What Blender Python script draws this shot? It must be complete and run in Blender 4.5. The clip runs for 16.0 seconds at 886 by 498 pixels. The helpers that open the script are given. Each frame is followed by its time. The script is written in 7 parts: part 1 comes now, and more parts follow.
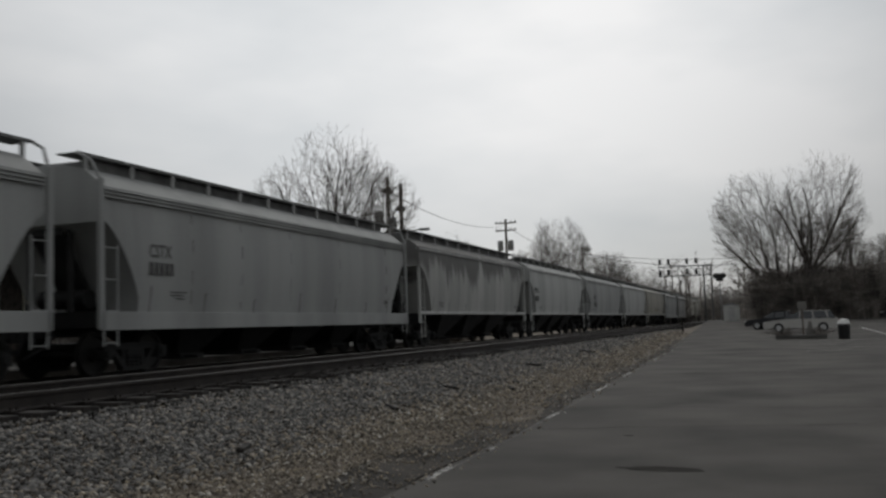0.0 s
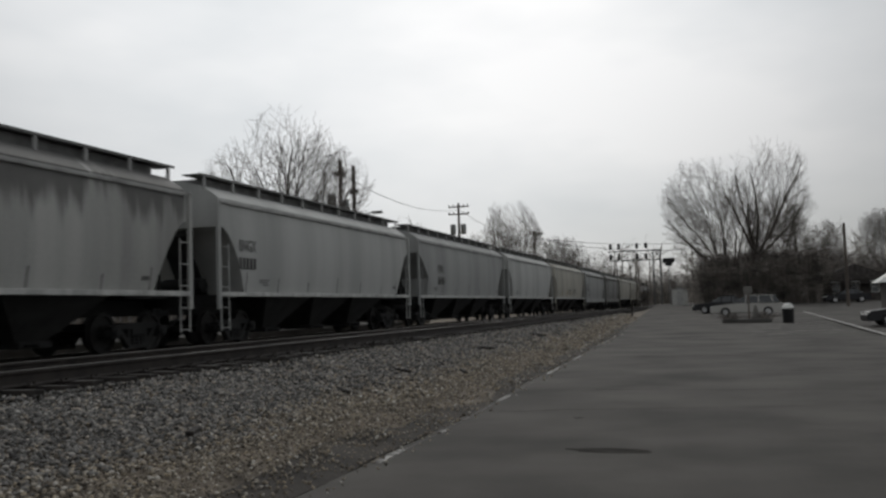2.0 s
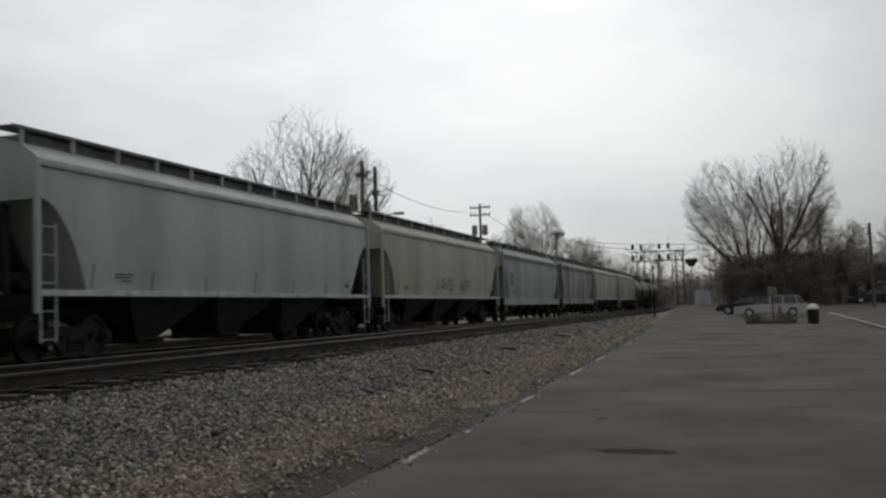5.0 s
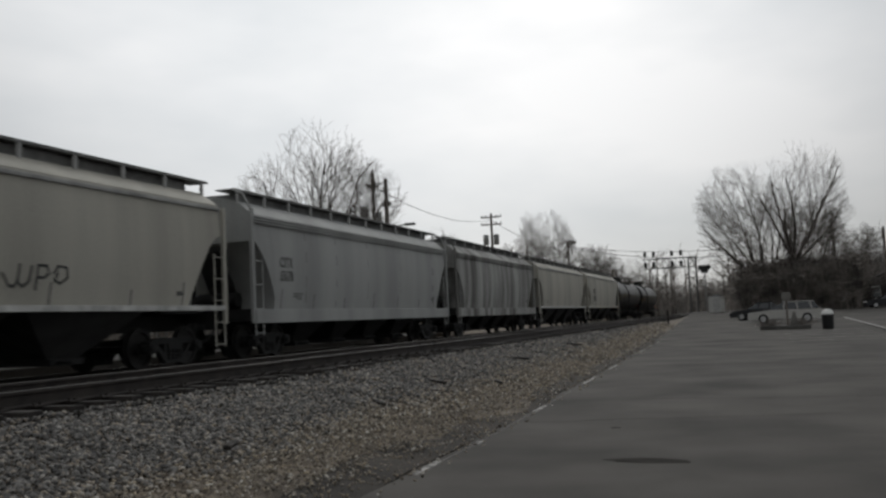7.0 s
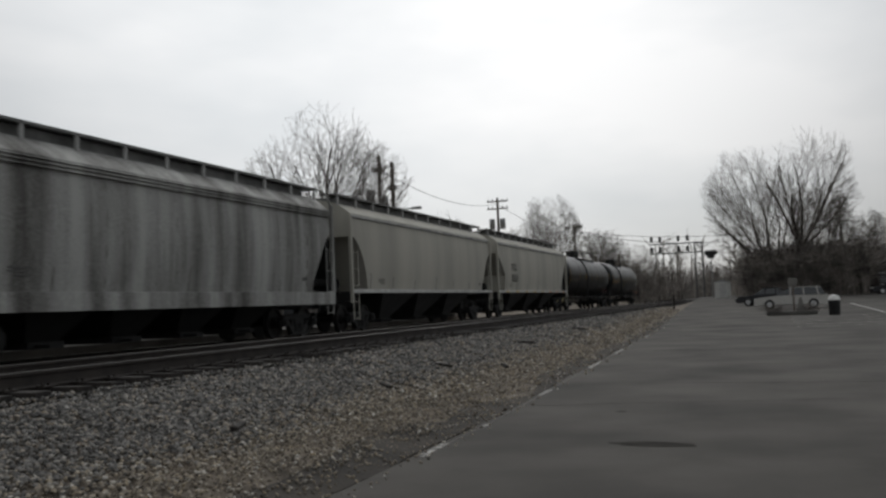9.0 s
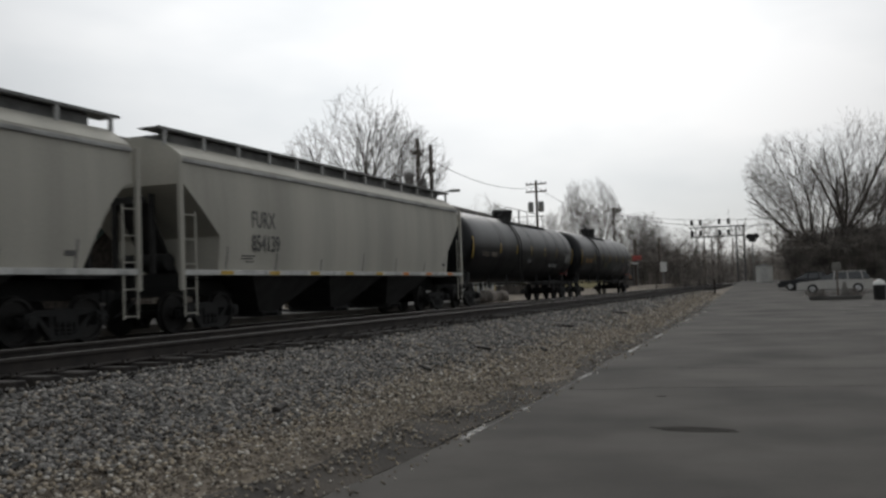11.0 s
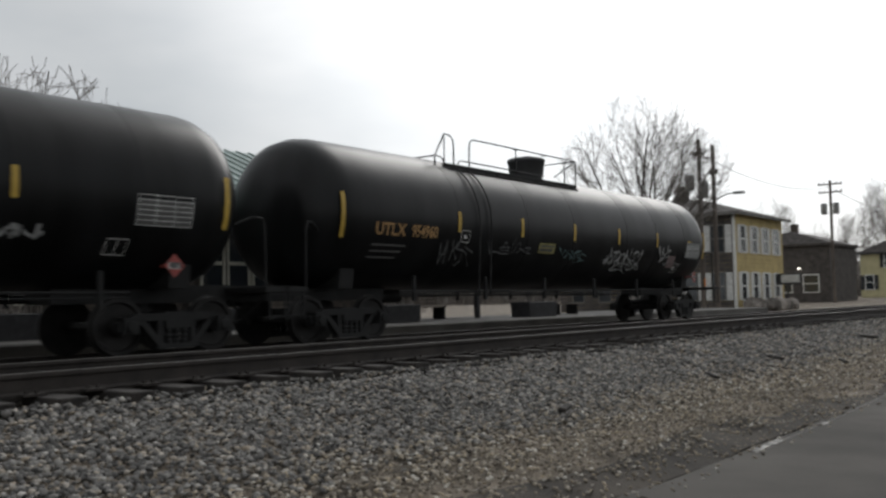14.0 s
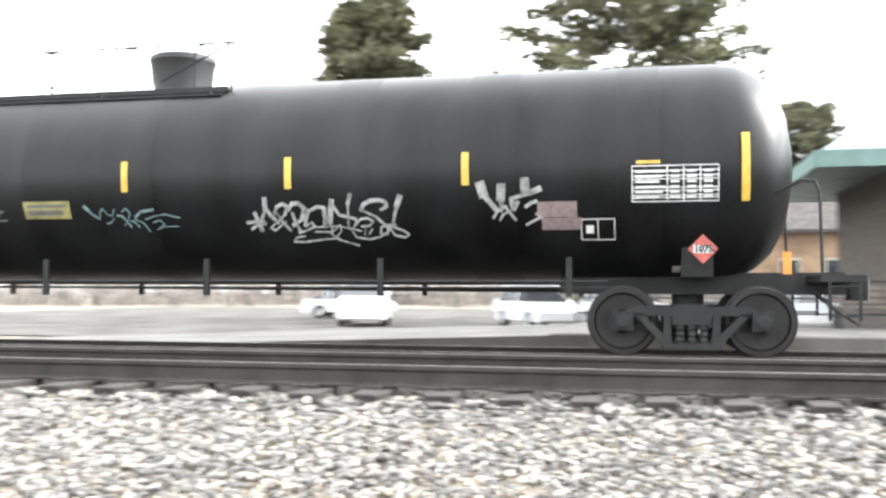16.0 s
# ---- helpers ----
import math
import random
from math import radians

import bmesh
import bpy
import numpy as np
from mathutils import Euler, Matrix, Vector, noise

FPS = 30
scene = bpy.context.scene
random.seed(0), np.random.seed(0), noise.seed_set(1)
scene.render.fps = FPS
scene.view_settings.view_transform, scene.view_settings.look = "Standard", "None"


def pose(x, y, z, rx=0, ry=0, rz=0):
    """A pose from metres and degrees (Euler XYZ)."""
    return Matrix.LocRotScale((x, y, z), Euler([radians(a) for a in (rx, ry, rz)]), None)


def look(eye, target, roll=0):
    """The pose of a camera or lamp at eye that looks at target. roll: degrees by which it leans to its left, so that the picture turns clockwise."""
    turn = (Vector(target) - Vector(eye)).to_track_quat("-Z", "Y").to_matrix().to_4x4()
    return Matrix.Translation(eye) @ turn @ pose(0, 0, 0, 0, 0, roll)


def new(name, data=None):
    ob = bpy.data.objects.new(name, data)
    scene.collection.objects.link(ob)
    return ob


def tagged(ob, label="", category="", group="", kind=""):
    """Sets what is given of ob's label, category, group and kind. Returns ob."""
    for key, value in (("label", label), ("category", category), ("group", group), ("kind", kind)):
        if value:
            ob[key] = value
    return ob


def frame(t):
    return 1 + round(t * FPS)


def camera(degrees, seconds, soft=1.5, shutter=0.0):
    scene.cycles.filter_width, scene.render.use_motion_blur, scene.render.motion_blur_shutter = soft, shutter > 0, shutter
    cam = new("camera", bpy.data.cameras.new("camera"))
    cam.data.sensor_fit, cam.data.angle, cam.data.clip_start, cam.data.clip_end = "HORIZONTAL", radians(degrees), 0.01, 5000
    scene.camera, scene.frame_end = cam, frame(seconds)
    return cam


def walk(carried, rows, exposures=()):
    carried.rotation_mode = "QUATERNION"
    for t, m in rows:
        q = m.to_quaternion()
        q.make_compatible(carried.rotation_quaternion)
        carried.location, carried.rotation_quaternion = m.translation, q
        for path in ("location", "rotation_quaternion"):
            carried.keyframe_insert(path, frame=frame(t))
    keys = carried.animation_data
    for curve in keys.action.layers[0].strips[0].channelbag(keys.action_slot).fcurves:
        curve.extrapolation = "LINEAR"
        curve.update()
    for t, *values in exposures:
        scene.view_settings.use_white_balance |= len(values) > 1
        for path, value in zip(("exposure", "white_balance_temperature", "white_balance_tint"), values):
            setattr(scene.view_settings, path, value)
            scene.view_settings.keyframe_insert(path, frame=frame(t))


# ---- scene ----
# The rails run along +y; the camera stands beside them at the origin, eye 1.6 m over the asphalt.
cam = camera(50.8, 16.0, soft=2.6, shutter=0.22)
walk(cam, [(t, pose(x, y, z, rx, ry, rz)) for t, x, y, z, rx, ry, rz in [
    (0.0, 0.024, 0.008, 1.605, 94.75, 1.94, 19.19), (0.5, 0.017, 0.017, 1.593, 93.82, 2.23, 17.57),
    (1.0, 0.037, 0.024, 1.598, 93.43, 2.18, 17.13), (1.5, 0.024, 0.016, 1.593, 93.34, 1.95, 16.65),
    (2.0, 0.018, 0.013, 1.602, 93.64, 1.78, 16.26), (2.5, 0.017, 0.005, 1.594, 93.86, 1.87, 16.54),
    (3.0, 0.007, -0.005, 1.607, 94.15, 1.68, 16.87), (3.5, 0.004, -0.009, 1.602, 93.94, 1.54, 16.89),
    (4.0, -0.009, -0.005, 1.591, 93.61, 1.55, 17.16), (6.5, 0.011, 0.009, 1.608, 94.18, 2.31, 18.19),
    (7.0, 0.021, 0.013, 1.604, 94.39, 2.59, 18.36), (7.5, 0.025, 0.027, 1.603, 94.52, 2.47, 18.79),
    (8.0, 0.032, 0.037, 1.596, 94.33, 2.44, 18.29), (8.5, 0.030, 0.034, 1.589, 93.94, 2.46, 18.04),
    (9.0, 0.009, 0.014, 1.594, 93.43, 2.30, 18.71), (11.5, -0.018, 0.008, 1.602, 92.46, 2.14, 21.70),
    (12.0, -0.019, 0.009, 1.591, 92.76, 2.23, 22.74), (12.5, -0.014, -0.007, 1.600, 92.72, 2.27, 24.20),
    (13.0, -0.040, -0.030, 1.597, 92.65, 2.00, 26.64), (13.5, -0.058, -0.071, 1.597, 93.09, 1.13, 32.30),
    (14.0, -0.109, -0.041, 1.571, 93.23, 1.14, 37.78), (14.5, -0.186, -0.003, 1.517, 93.08, 1.22, 45.01),
    (15.0, 0.050, -0.161, 1.621, 92.83, 0.05, 57.56), (15.5, -0.068, -0.012, 1.624, 92.66, -0.29, 74.46),
    (16.0, -0.081, 0.022, 1.649, 92.69, -0.20, 101.83)]],
    exposures=[(0.0, -0.1), (1.0, 0.06), (3.0, 0.08), (9.0, 0.15), (12.0, 0.43), (13.5, 0.6), (14.5, 1.12), (15.0, 2.03), (15.5, 2.82), (16.0, 3.85)])

# ---- world and light: a closed grey overcast ----
world = bpy.data.worlds.new("overcast")
scene.world = world
world.use_nodes = True
wn, wl = world.node_tree.nodes, world.node_tree.links
wn.clear()


def wnode(kind, **values):
    n = wn.new(kind)
    for k, v in values.items():
        n.inputs[k].default_value = v
    return n


sky = wn.new("ShaderNodeTexSky")
sky.sky_type, sky.sun_disc, sky.sun_elevation, sky.sun_rotation = "NISHITA", False, radians(35), radians(-14)
sky_dim = wn.new("ShaderNodeVectorMath")
sky_dim.operation = "SCALE"
sky_dim.inputs["Scale"].default_value = 0.06
coord = wn.new("ShaderNodeTexCoord")
stretch = wn.new("ShaderNodeMapping")
stretch.inputs["Scale"].default_value = (1.0, 1.0, 2.6)
cloud = wnode("ShaderNodeTexNoise", Scale=1.6, Detail=5.0, Roughness=0.5)
cloud_ramp = wn.new("ShaderNodeValToRGB")
cloud_ramp.color_ramp.elements[0].position, cloud_ramp.color_ramp.elements[0].color = 0.3, (0.575, 0.625, 0.66, 1)
cloud_ramp.color_ramp.elements[1].position, cloud_ramp.color_ramp.elements[1].color = 0.68, (1.0, 1.0, 1.0, 1)
cover = wn.new("ShaderNodeMix")
cover.data_type = "RGBA"
cover.inputs["Factor"].default_value = 0.93
back = wnode("ShaderNodeBackground", Strength=1.0)
wout = wn.new("ShaderNodeOutputWorld")
wl.new(coord.outputs["Generated"], stretch.inputs["Vector"])
wl.new(stretch.outputs["Vector"], cloud.inputs["Vector"])
wl.new(cloud.outputs["Fac"], cloud_ramp.inputs["Fac"])
wl.new(sky.outputs["Color"], sky_dim.inputs[0])
wl.new(sky_dim.outputs["Vector"], cover.inputs["A"])
# the cloud is brightest round the hidden sun, ahead over the rails
toward = wn.new("ShaderNodeVectorMath")
toward.operation = "DOT_PRODUCT"
toward.inputs[1].default_value = Vector((-0.28, 0.81, 0.52)).normalized()
bright = wn.new("ShaderNodeMapRange")
bright.interpolation_type = "SMOOTHSTEP"
for k, v in (("From Min", 0.755), ("From Max", 1.0), ("To Min", 0.45), ("To Max", 1.0)):
    bright.inputs[k].default_value = v
shade = wn.new("ShaderNodeVectorMath")
shade.operation = "SCALE"
wl.new(coord.outputs["Generated"], toward.inputs[0])
wl.new(toward.outputs["Value"], bright.inputs["Value"])
wl.new(cloud_ramp.outputs["Color"], shade.inputs[0])
wl.new(bright.outputs["Result"], shade.inputs["Scale"])
wl.new(shade.outputs["Vector"], cover.inputs["B"])
wl.new(cover.outputs["Result"], back.inputs["Color"])
wl.new(back.outputs["Background"], wout.inputs["Surface"])
sun = new("sun", bpy.data.lights.new("sun", "SUN"))
sun.data.energy, sun.data.angle, sun.data.color = 0.5, radians(30), (1.0, 0.97, 0.93)
sun.matrix_world = look((-9.0, 35.0, 25.0), (0, 0, 0))


# ---- materials ----
def material(name, base, rough=0.8, metal=0.0, vary=0.25, scale=6.0, fine=60.0, bump=0.2, dist=0.01, dark=None, spots=0.0, streak=False, island=0.0, spec=0.5):
    """A surface with two scales of variation: base colour mottled towards dark, with fine grain and relief."""
    m = bpy.data.materials.new(name)
    m.use_nodes = True
    nodes, links = m.node_tree.nodes, m.node_tree.links
    b = nodes["Principled BSDF"]
    b.inputs["Roughness"].default_value, b.inputs["Metallic"].default_value = rough, metal
    b.inputs["Specular IOR Level"].default_value = spec
    tc = nodes.new("ShaderNodeTexCoord")
    mp = nodes.new("ShaderNodeMapping")
    mp.inputs["Scale"].default_value = (1, 1, 0.08) if streak else (1, 1, 1)
    links.new(tc.outputs["Object"], mp.inputs["Vector"])
    n1, n2 = nodes.new("ShaderNodeTexNoise"), nodes.new("ShaderNodeTexNoise")
    n1.inputs["Scale"].default_value, n1.inputs["Detail"].default_value = scale, 6
    n2.inputs["Scale"].default_value, n2.inputs["Detail"].default_value = fine, 3
    links.new(mp.outputs["Vector"], n1.inputs["Vector"])
    links.new(tc.outputs["Object"], n2.inputs["Vector"])
    add = nodes.new("ShaderNodeMath")
    add.operation = "MULTIPLY_ADD"
    links.new(n2.outputs["Fac"], add.inputs[0])
    add.inputs[1].default_value = 0.35
    links.new(n1.outputs["Fac"], add.inputs[2])
    ramp = nodes.new("ShaderNodeValToRGB")
    d = dark or tuple(c * (1 - 2 * vary) for c in base)
    l = tuple(min(1, c * (1 + vary)) for c in base)
    ramp.color_ramp.elements[0].position, ramp.color_ramp.elements[0].color = 0.45 + spots, (*d, 1)
    ramp.color_ramp.elements[1].position, ramp.color_ramp.elements[1].color = 0.85, (*l, 1)
    links.new(add.outputs[0], ramp.inputs["Fac"])
    colour = ramp.outputs["Color"]
    if island:
        geo = nodes.new("ShaderNodeNewGeometry")
        hsv = nodes.new("ShaderNodeHueSaturation")
        mr = nodes.new("ShaderNodeMapRange")
        mr.inputs["To Min"].default_value, mr.inputs["To Max"].default_value = 1 - island, 1 + island
        links.new(geo.outputs["Random Per Island"], mr.inputs["Value"])
        links.new(mr.outputs["Result"], hsv.inputs["Value"])
        links.new(colour, hsv.inputs["Color"])
        colour = hsv.outputs["Color"]
    links.new(colour, b.inputs["Base Color"])
    if bump:
        bp = nodes.new("ShaderNodeBump")
        bp.inputs["Strength"].default_value, bp.inputs["Distance"].default_value = bump, dist
        links.new(n2.outputs["Fac"], bp.inputs["Height"])
        links.new(bp.outputs["Normal"], b.inputs["Normal"])
    return m


def stone_material(name, tones):
    """Crushed stone: each stone its own tone out of the given range, grained."""
    m = bpy.data.materials.new(name)
    m.use_nodes = True
    nodes, links = m.node_tree.nodes, m.node_tree.links
    b = nodes["Principled BSDF"]
    b.inputs["Roughness"].default_value = 0.85
    geo = nodes.new("ShaderNodeNewGeometry")
    ramp = nodes.new("ShaderNodeValToRGB")
    e = ramp.color_ramp.elements
    e[0].position, e[0].color = 0.0, (*tones[0][1], 1)
    e[1].position, e[1].color = 1.0, (*tones[-1][1], 1)
    for place, c in tones[1:-1]:
        e.new(place).color = (*c, 1)
    links.new(geo.outputs["Random Per Island"], ramp.inputs["Fac"])
    tc, n = nodes.new("ShaderNodeTexCoord"), nodes.new("ShaderNodeTexNoise")
    n.inputs["Scale"].default_value = 55
    links.new(tc.outputs["Object"], n.inputs["Vector"])
    mix = nodes.new("ShaderNodeMix")
    mix.data_type, mix.blend_type = "RGBA", "OVERLAY"
    mix.inputs["Factor"].default_value = 0.6
    links.new(ramp.outputs["Color"], mix.inputs["A"])
    links.new(n.outputs["Fac"], mix.inputs["B"])
    links.new(mix.outputs["Result"], b.inputs["Base Color"])
    return m



def spill_material(base, spill):
    """Car paint with sooty spills that run down from the roof in uneven tongues."""
    m = material("spilled_car_paint", base, 0.7, vary=0.16, scale=1.1, fine=30, bump=0.05, streak=True)
    nodes, links = m.node_tree.nodes, m.node_tree.links
    b = nodes["Principled BSDF"]
    clean = b.inputs["Base Color"].links[0].from_socket
    tc, cut, mp = nodes.new("ShaderNodeTexCoord"), nodes.new("ShaderNodeSeparateXYZ"), nodes.new("ShaderNodeMapping")
    mp.inputs["Scale"].default_value = (0.3, 1.0, 0.12)
    links.new(tc.outputs["Object"], cut.inputs["Vector"])
    links.new(tc.outputs["Object"], mp.inputs["Vector"])
    tongues, blotch = nodes.new("ShaderNodeTexNoise"), nodes.new("ShaderNodeTexNoise")
    tongues.inputs["Scale"].default_value, tongues.inputs["Detail"].default_value = 2.2, 5
    blotch.inputs["Scale"].default_value = 0.45
    links.new(mp.outputs["Vector"], tongues.inputs["Vector"])
    links.new(mp.outputs["Vector"], blotch.inputs["Vector"])
    both = nodes.new("ShaderNodeMath")
    both.operation = "ADD"
    links.new(tongues.outputs["Fac"], both.inputs[0])
    links.new(blotch.outputs["Fac"], both.inputs[1])
    reach = nodes.new("ShaderNodeMath")
    reach.operation = "MULTIPLY_ADD"
    reach.inputs[1].default_value, reach.inputs[2].default_value = 2.9, -5.75
    links.new(both.outputs[0], reach.inputs[0])
    depth = nodes.new("ShaderNodeMath")
    depth.operation = "ADD"
    links.new(cut.outputs["Z"], depth.inputs[0])
    links.new(reach.outputs[0], depth.inputs[1])
    fade = nodes.new("ShaderNodeMapRange")
    fade.interpolation_type = "SMOOTHSTEP"
    for k, v in (("From Min", 0.1), ("From Max", 0.75), ("To Min", 0.0), ("To Max", 0.85)):
        fade.inputs[k].default_value = v
    links.new(depth.outputs[0], fade.inputs["Value"])
    mix = nodes.new("ShaderNodeMix")
    mix.data_type = "RGBA"
    mix.inputs["B"].default_value = (*spill, 1)
    links.new(fade.outputs["Result"], mix.inputs["Factor"])
    links.new(clean, mix.inputs["A"])
    links.new(mix.outputs["Result"], b.inputs["Base Color"])
    return m


def glass_material(name, tint):
    m = bpy.data.materials.new(name)
    m.use_nodes = True
    b = m.node_tree.nodes["Principled BSDF"]
    b.inputs["Base Color"].default_value, b.inputs["Roughness"].default_value = (*tint, 1), 0.06
    b.inputs["Specular IOR Level"].default_value = 0.8
    return m


def glow_material(name, colour, power):
    m = bpy.data.materials.new(name)
    m.use_nodes = True
    b = m.node_tree.nodes["Principled BSDF"]
    b.inputs["Base Color"].default_value = (*colour, 1)
    b.inputs["Emission Color"].default_value, b.inputs["Emission Strength"].default_value = (*colour, 1), power
    return m


ASPHALT = material("worn_asphalt", (0.077, 0.071, 0.064), 0.9, vary=0.3, scale=0.42, fine=90, bump=0.35, dist=0.006, spec=0.25)
ASPHALT_PATCH = material("tar_patch", (0.054, 0.051, 0.047), 1.0, vary=0.2, scale=3, fine=80, spec=0.02)
GRAVEL = material("fine_gravel", (0.2, 0.168, 0.132), 0.95, vary=0.35, scale=1.5, fine=38, bump=0.9, dist=0.03)
DIRT = material("damp_dirt", (0.045, 0.037, 0.029), 0.95, vary=0.35, scale=1.2, fine=30, bump=0.7, dist=0.02)
STONE = stone_material("grey_ballast_stone", ((0.0, (0.047, 0.045, 0.043)), (0.35, (0.102, 0.098, 0.093)), (0.62, (0.172, 0.165, 0.155)), (0.8, (0.245, 0.235, 0.218)), (0.9, (0.3, 0.25, 0.19)), (1.0, (0.42, 0.405, 0.375))))
BUFF_STONE = stone_material("buff_gravel_stone", ((0.0, (0.07, 0.06, 0.05)), (0.3, (0.17, 0.145, 0.115)), (0.6, (0.27, 0.235, 0.185)), (0.8, (0.36, 0.3, 0.215)), (0.92, (0.4, 0.37, 0.32)), (1.0, (0.62, 0.59, 0.53))))
SOOT_STONE = stone_material("sooty_ballast_stone", ((0.0, (0.015, 0.014, 0.013)), (0.5, (0.04, 0.037, 0.033)), (0.85, (0.075, 0.067, 0.057)), (1.0, (0.15, 0.14, 0.125))))
SOOT = material("oily_track_bed", (0.042, 0.036, 0.031), 0.95, vary=0.35, scale=1.8, fine=34, bump=0.8, dist=0.03)
LINE = material("worn_white_line", (0.42, 0.41, 0.385), 0.85, vary=0.3, scale=7, fine=70, dark=(0.09, 0.085, 0.08), spots=0.08)
SEAM = material("worn_seam_paint", (0.125, 0.12, 0.11), 0.9, vary=0.35, scale=2.5, fine=60, dark=(0.07, 0.066, 0.06))
CONCRETE = material("weathered_concrete", (0.17, 0.163, 0.15), 0.9, vary=0.25, scale=1.1, fine=50)
PLATFORM = material("dark_platform_paving", (0.085, 0.081, 0.075), 0.9, vary=0.25, scale=0.8, fine=40)
TIE = material("creosoted_tie", (0.025, 0.021, 0.018), 0.9, vary=0.35, scale=5, fine=40, bump=0.6, dist=0.012)
RAIL_RUST = material("rusty_rail", (0.026, 0.021, 0.018), 0.85, 0.0, vary=0.3, scale=4, fine=60)
RAIL_TOP = material("polished_rail_head", (0.19, 0.183, 0.175), 0.4, 1.0, vary=0.1, scale=5, fine=60, bump=0.05)
TANK = material("black_tank_paint", (0.0085, 0.0088, 0.0092), 0.34, spec=0.2, vary=0.4, scale=1.4, fine=35, bump=0.06, dist=0.004, streak=True)
TANK_PATCH = material("dusty_black_paint", (0.03, 0.03, 0.031), 0.6, vary=0.3, scale=1.6, fine=40, bump=0.05, streak=True)
IRON = material("grimy_black_steel", (0.008, 0.0078, 0.0076), 0.75, 0.1, vary=0.35, scale=4, fine=50)
WHEEL = material("dark_wheel_steel", (0.017, 0.0157, 0.015), 0.55, 0.5, vary=0.25, scale=6, fine=50)
PAINTS = {
    "grey": material("dusty_grey_car_paint", (0.34, 0.345, 0.335), 0.7, vary=0.13, scale=0.8, fine=30, bump=0.05, streak=True),
    "pale": material("pale_grey_car_paint", (0.44, 0.445, 0.43), 0.7, vary=0.12, scale=0.8, fine=30, bump=0.05, streak=True),
    "tan": material("tan_grey_car_paint", (0.4, 0.385, 0.335), 0.7, vary=0.12, scale=0.8, fine=30, bump=0.05, streak=True),
    "stained": material("streaked_grey_car_paint", (0.35, 0.35, 0.335), 0.75, vary=0.2, scale=1.5, fine=25, bump=0.05, streak=True, dark=(0.07, 0.066, 0.06), spots=0.04),
}
PAINTS["spilled"] = spill_material((0.4, 0.4, 0.38), (0.09, 0.087, 0.083))
SILL_PAINT = material("light_sill_paint", (0.5, 0.5, 0.48), 0.7, vary=0.2, scale=3, fine=30, bump=0.05)
ROOF_PAINT = material("roof_grey_paint", (0.36, 0.36, 0.35), 0.75, vary=0.2, scale=1.5, fine=40, bump=0.06)
# darker than the roof: the walkways' shade is put into the hatch colour
HATCH = material("shaded_hatch_grey", (0.15, 0.15, 0.147), 0.8, vary=0.25, scale=2, fine=30)
STREAK = material("dark_weep_streak", (0.17, 0.165, 0.155), 0.8, vary=0.2, scale=3, fine=30)
TRUSS = material("dull_dark_steel", (0.13, 0.135, 0.135), 0.7, 0.2, vary=0.2, scale=4)
TANK_DULL = material("matt_black_paint", (0.0085, 0.0087, 0.009), 0.4, spec=0.22, vary=0.4, scale=1.4, fine=35, bump=0.05, streak=True)
# discharge bays and end supports, far darker than the car sides
BAY = material("dark_grey_hopper_bay", (0.022, 0.0215, 0.021), 0.8, vary=0.3, scale=2, fine=30)
GRATE = material("galvanised_grate", (0.17, 0.17, 0.165), 0.6, 0.5, vary=0.2, scale=8, fine=90)
YELLOW = material("yellow_reflector", (0.5, 0.33, 0.05), 0.5, vary=0.12, scale=6)
ORANGE = material("orange_reflector", (0.6, 0.2, 0.03), 0.5, vary=0.12, scale=6)
MARK_YELLOW = material("yellow_marking", (0.34, 0.2, 0.08), 0.6, vary=0.12, scale=6)
MARK_DULL = material("faded_marking", (0.2, 0.17, 0.14), 0.7, vary=0.2, scale=6)
MARK_DARK = material("dark_marking", (0.09, 0.088, 0.085), 0.7, vary=0.15, scale=6)
WHITE = material("chalky_white_paint", (0.62, 0.62, 0.6), 0.7, vary=0.15, scale=7, fine=60)
SPRAY = material("white_spray_paint", (0.2, 0.2, 0.195), 0.8, vary=0.35, scale=9, fine=50)
SPRAY_TEAL = material("teal_spray_paint", (0.075, 0.12, 0.12), 0.8, vary=0.3, scale=9)
SPRAY_DIM = material("worn_grey_spray_paint", (0.06, 0.06, 0.06), 0.85, vary=0.35, scale=9, fine=50)
SPRAY_DARK = material("black_spray_paint", (0.05, 0.05, 0.05), 0.8, vary=0.3, scale=9)
RED = material("red_placard", (0.3, 0.06, 0.05), 0.6, vary=0.2)
PINK = material("faded_red_sticker", (0.2, 0.15, 0.145), 0.6, vary=0.15, scale=20)
POLE = material("weathered_pole_wood", (0.12, 0.1, 0.085), 0.9, vary=0.3, scale=5, fine=40, streak=True)
BARK = material("grey_bark", (0.105, 0.092, 0.082), 0.95, vary=0.3, scale=4, fine=30)
TWIG = material("bare_twigs", (0.2, 0.182, 0.168), 0.95, vary=0.3, scale=2, fine=20, bump=0, island=0.3)
BRUSH = material("winter_brush", (0.24, 0.216, 0.194), 0.95, vary=0.4, scale=0.5, fine=5, bump=0, island=0.4)
NEEDLE = material("pine_needles", (0.15, 0.152, 0.092), 0.9, vary=0.4, scale=0.8, fine=12, bump=0, island=0.45)
STEEL = material("galvanised_steel", (0.35, 0.36, 0.36), 0.5, 0.7, vary=0.15, scale=4)
SIGNAL_BLACK = material("black_signal_housing", (0.015, 0.015, 0.016), 0.6)
GREEN_ROOF = material("green_metal_roof", (0.2, 0.262, 0.247), 0.5, 0.2, vary=0.15, scale=1.2, fine=40, bump=0.05)
GREEN_TRIM = material("green_fascia", (0.1, 0.165, 0.15), 0.6, vary=0.12, scale=2)
BRICK = material("brown_brick", (0.085, 0.07, 0.06), 0.9, vary=0.3, scale=6, fine=45)
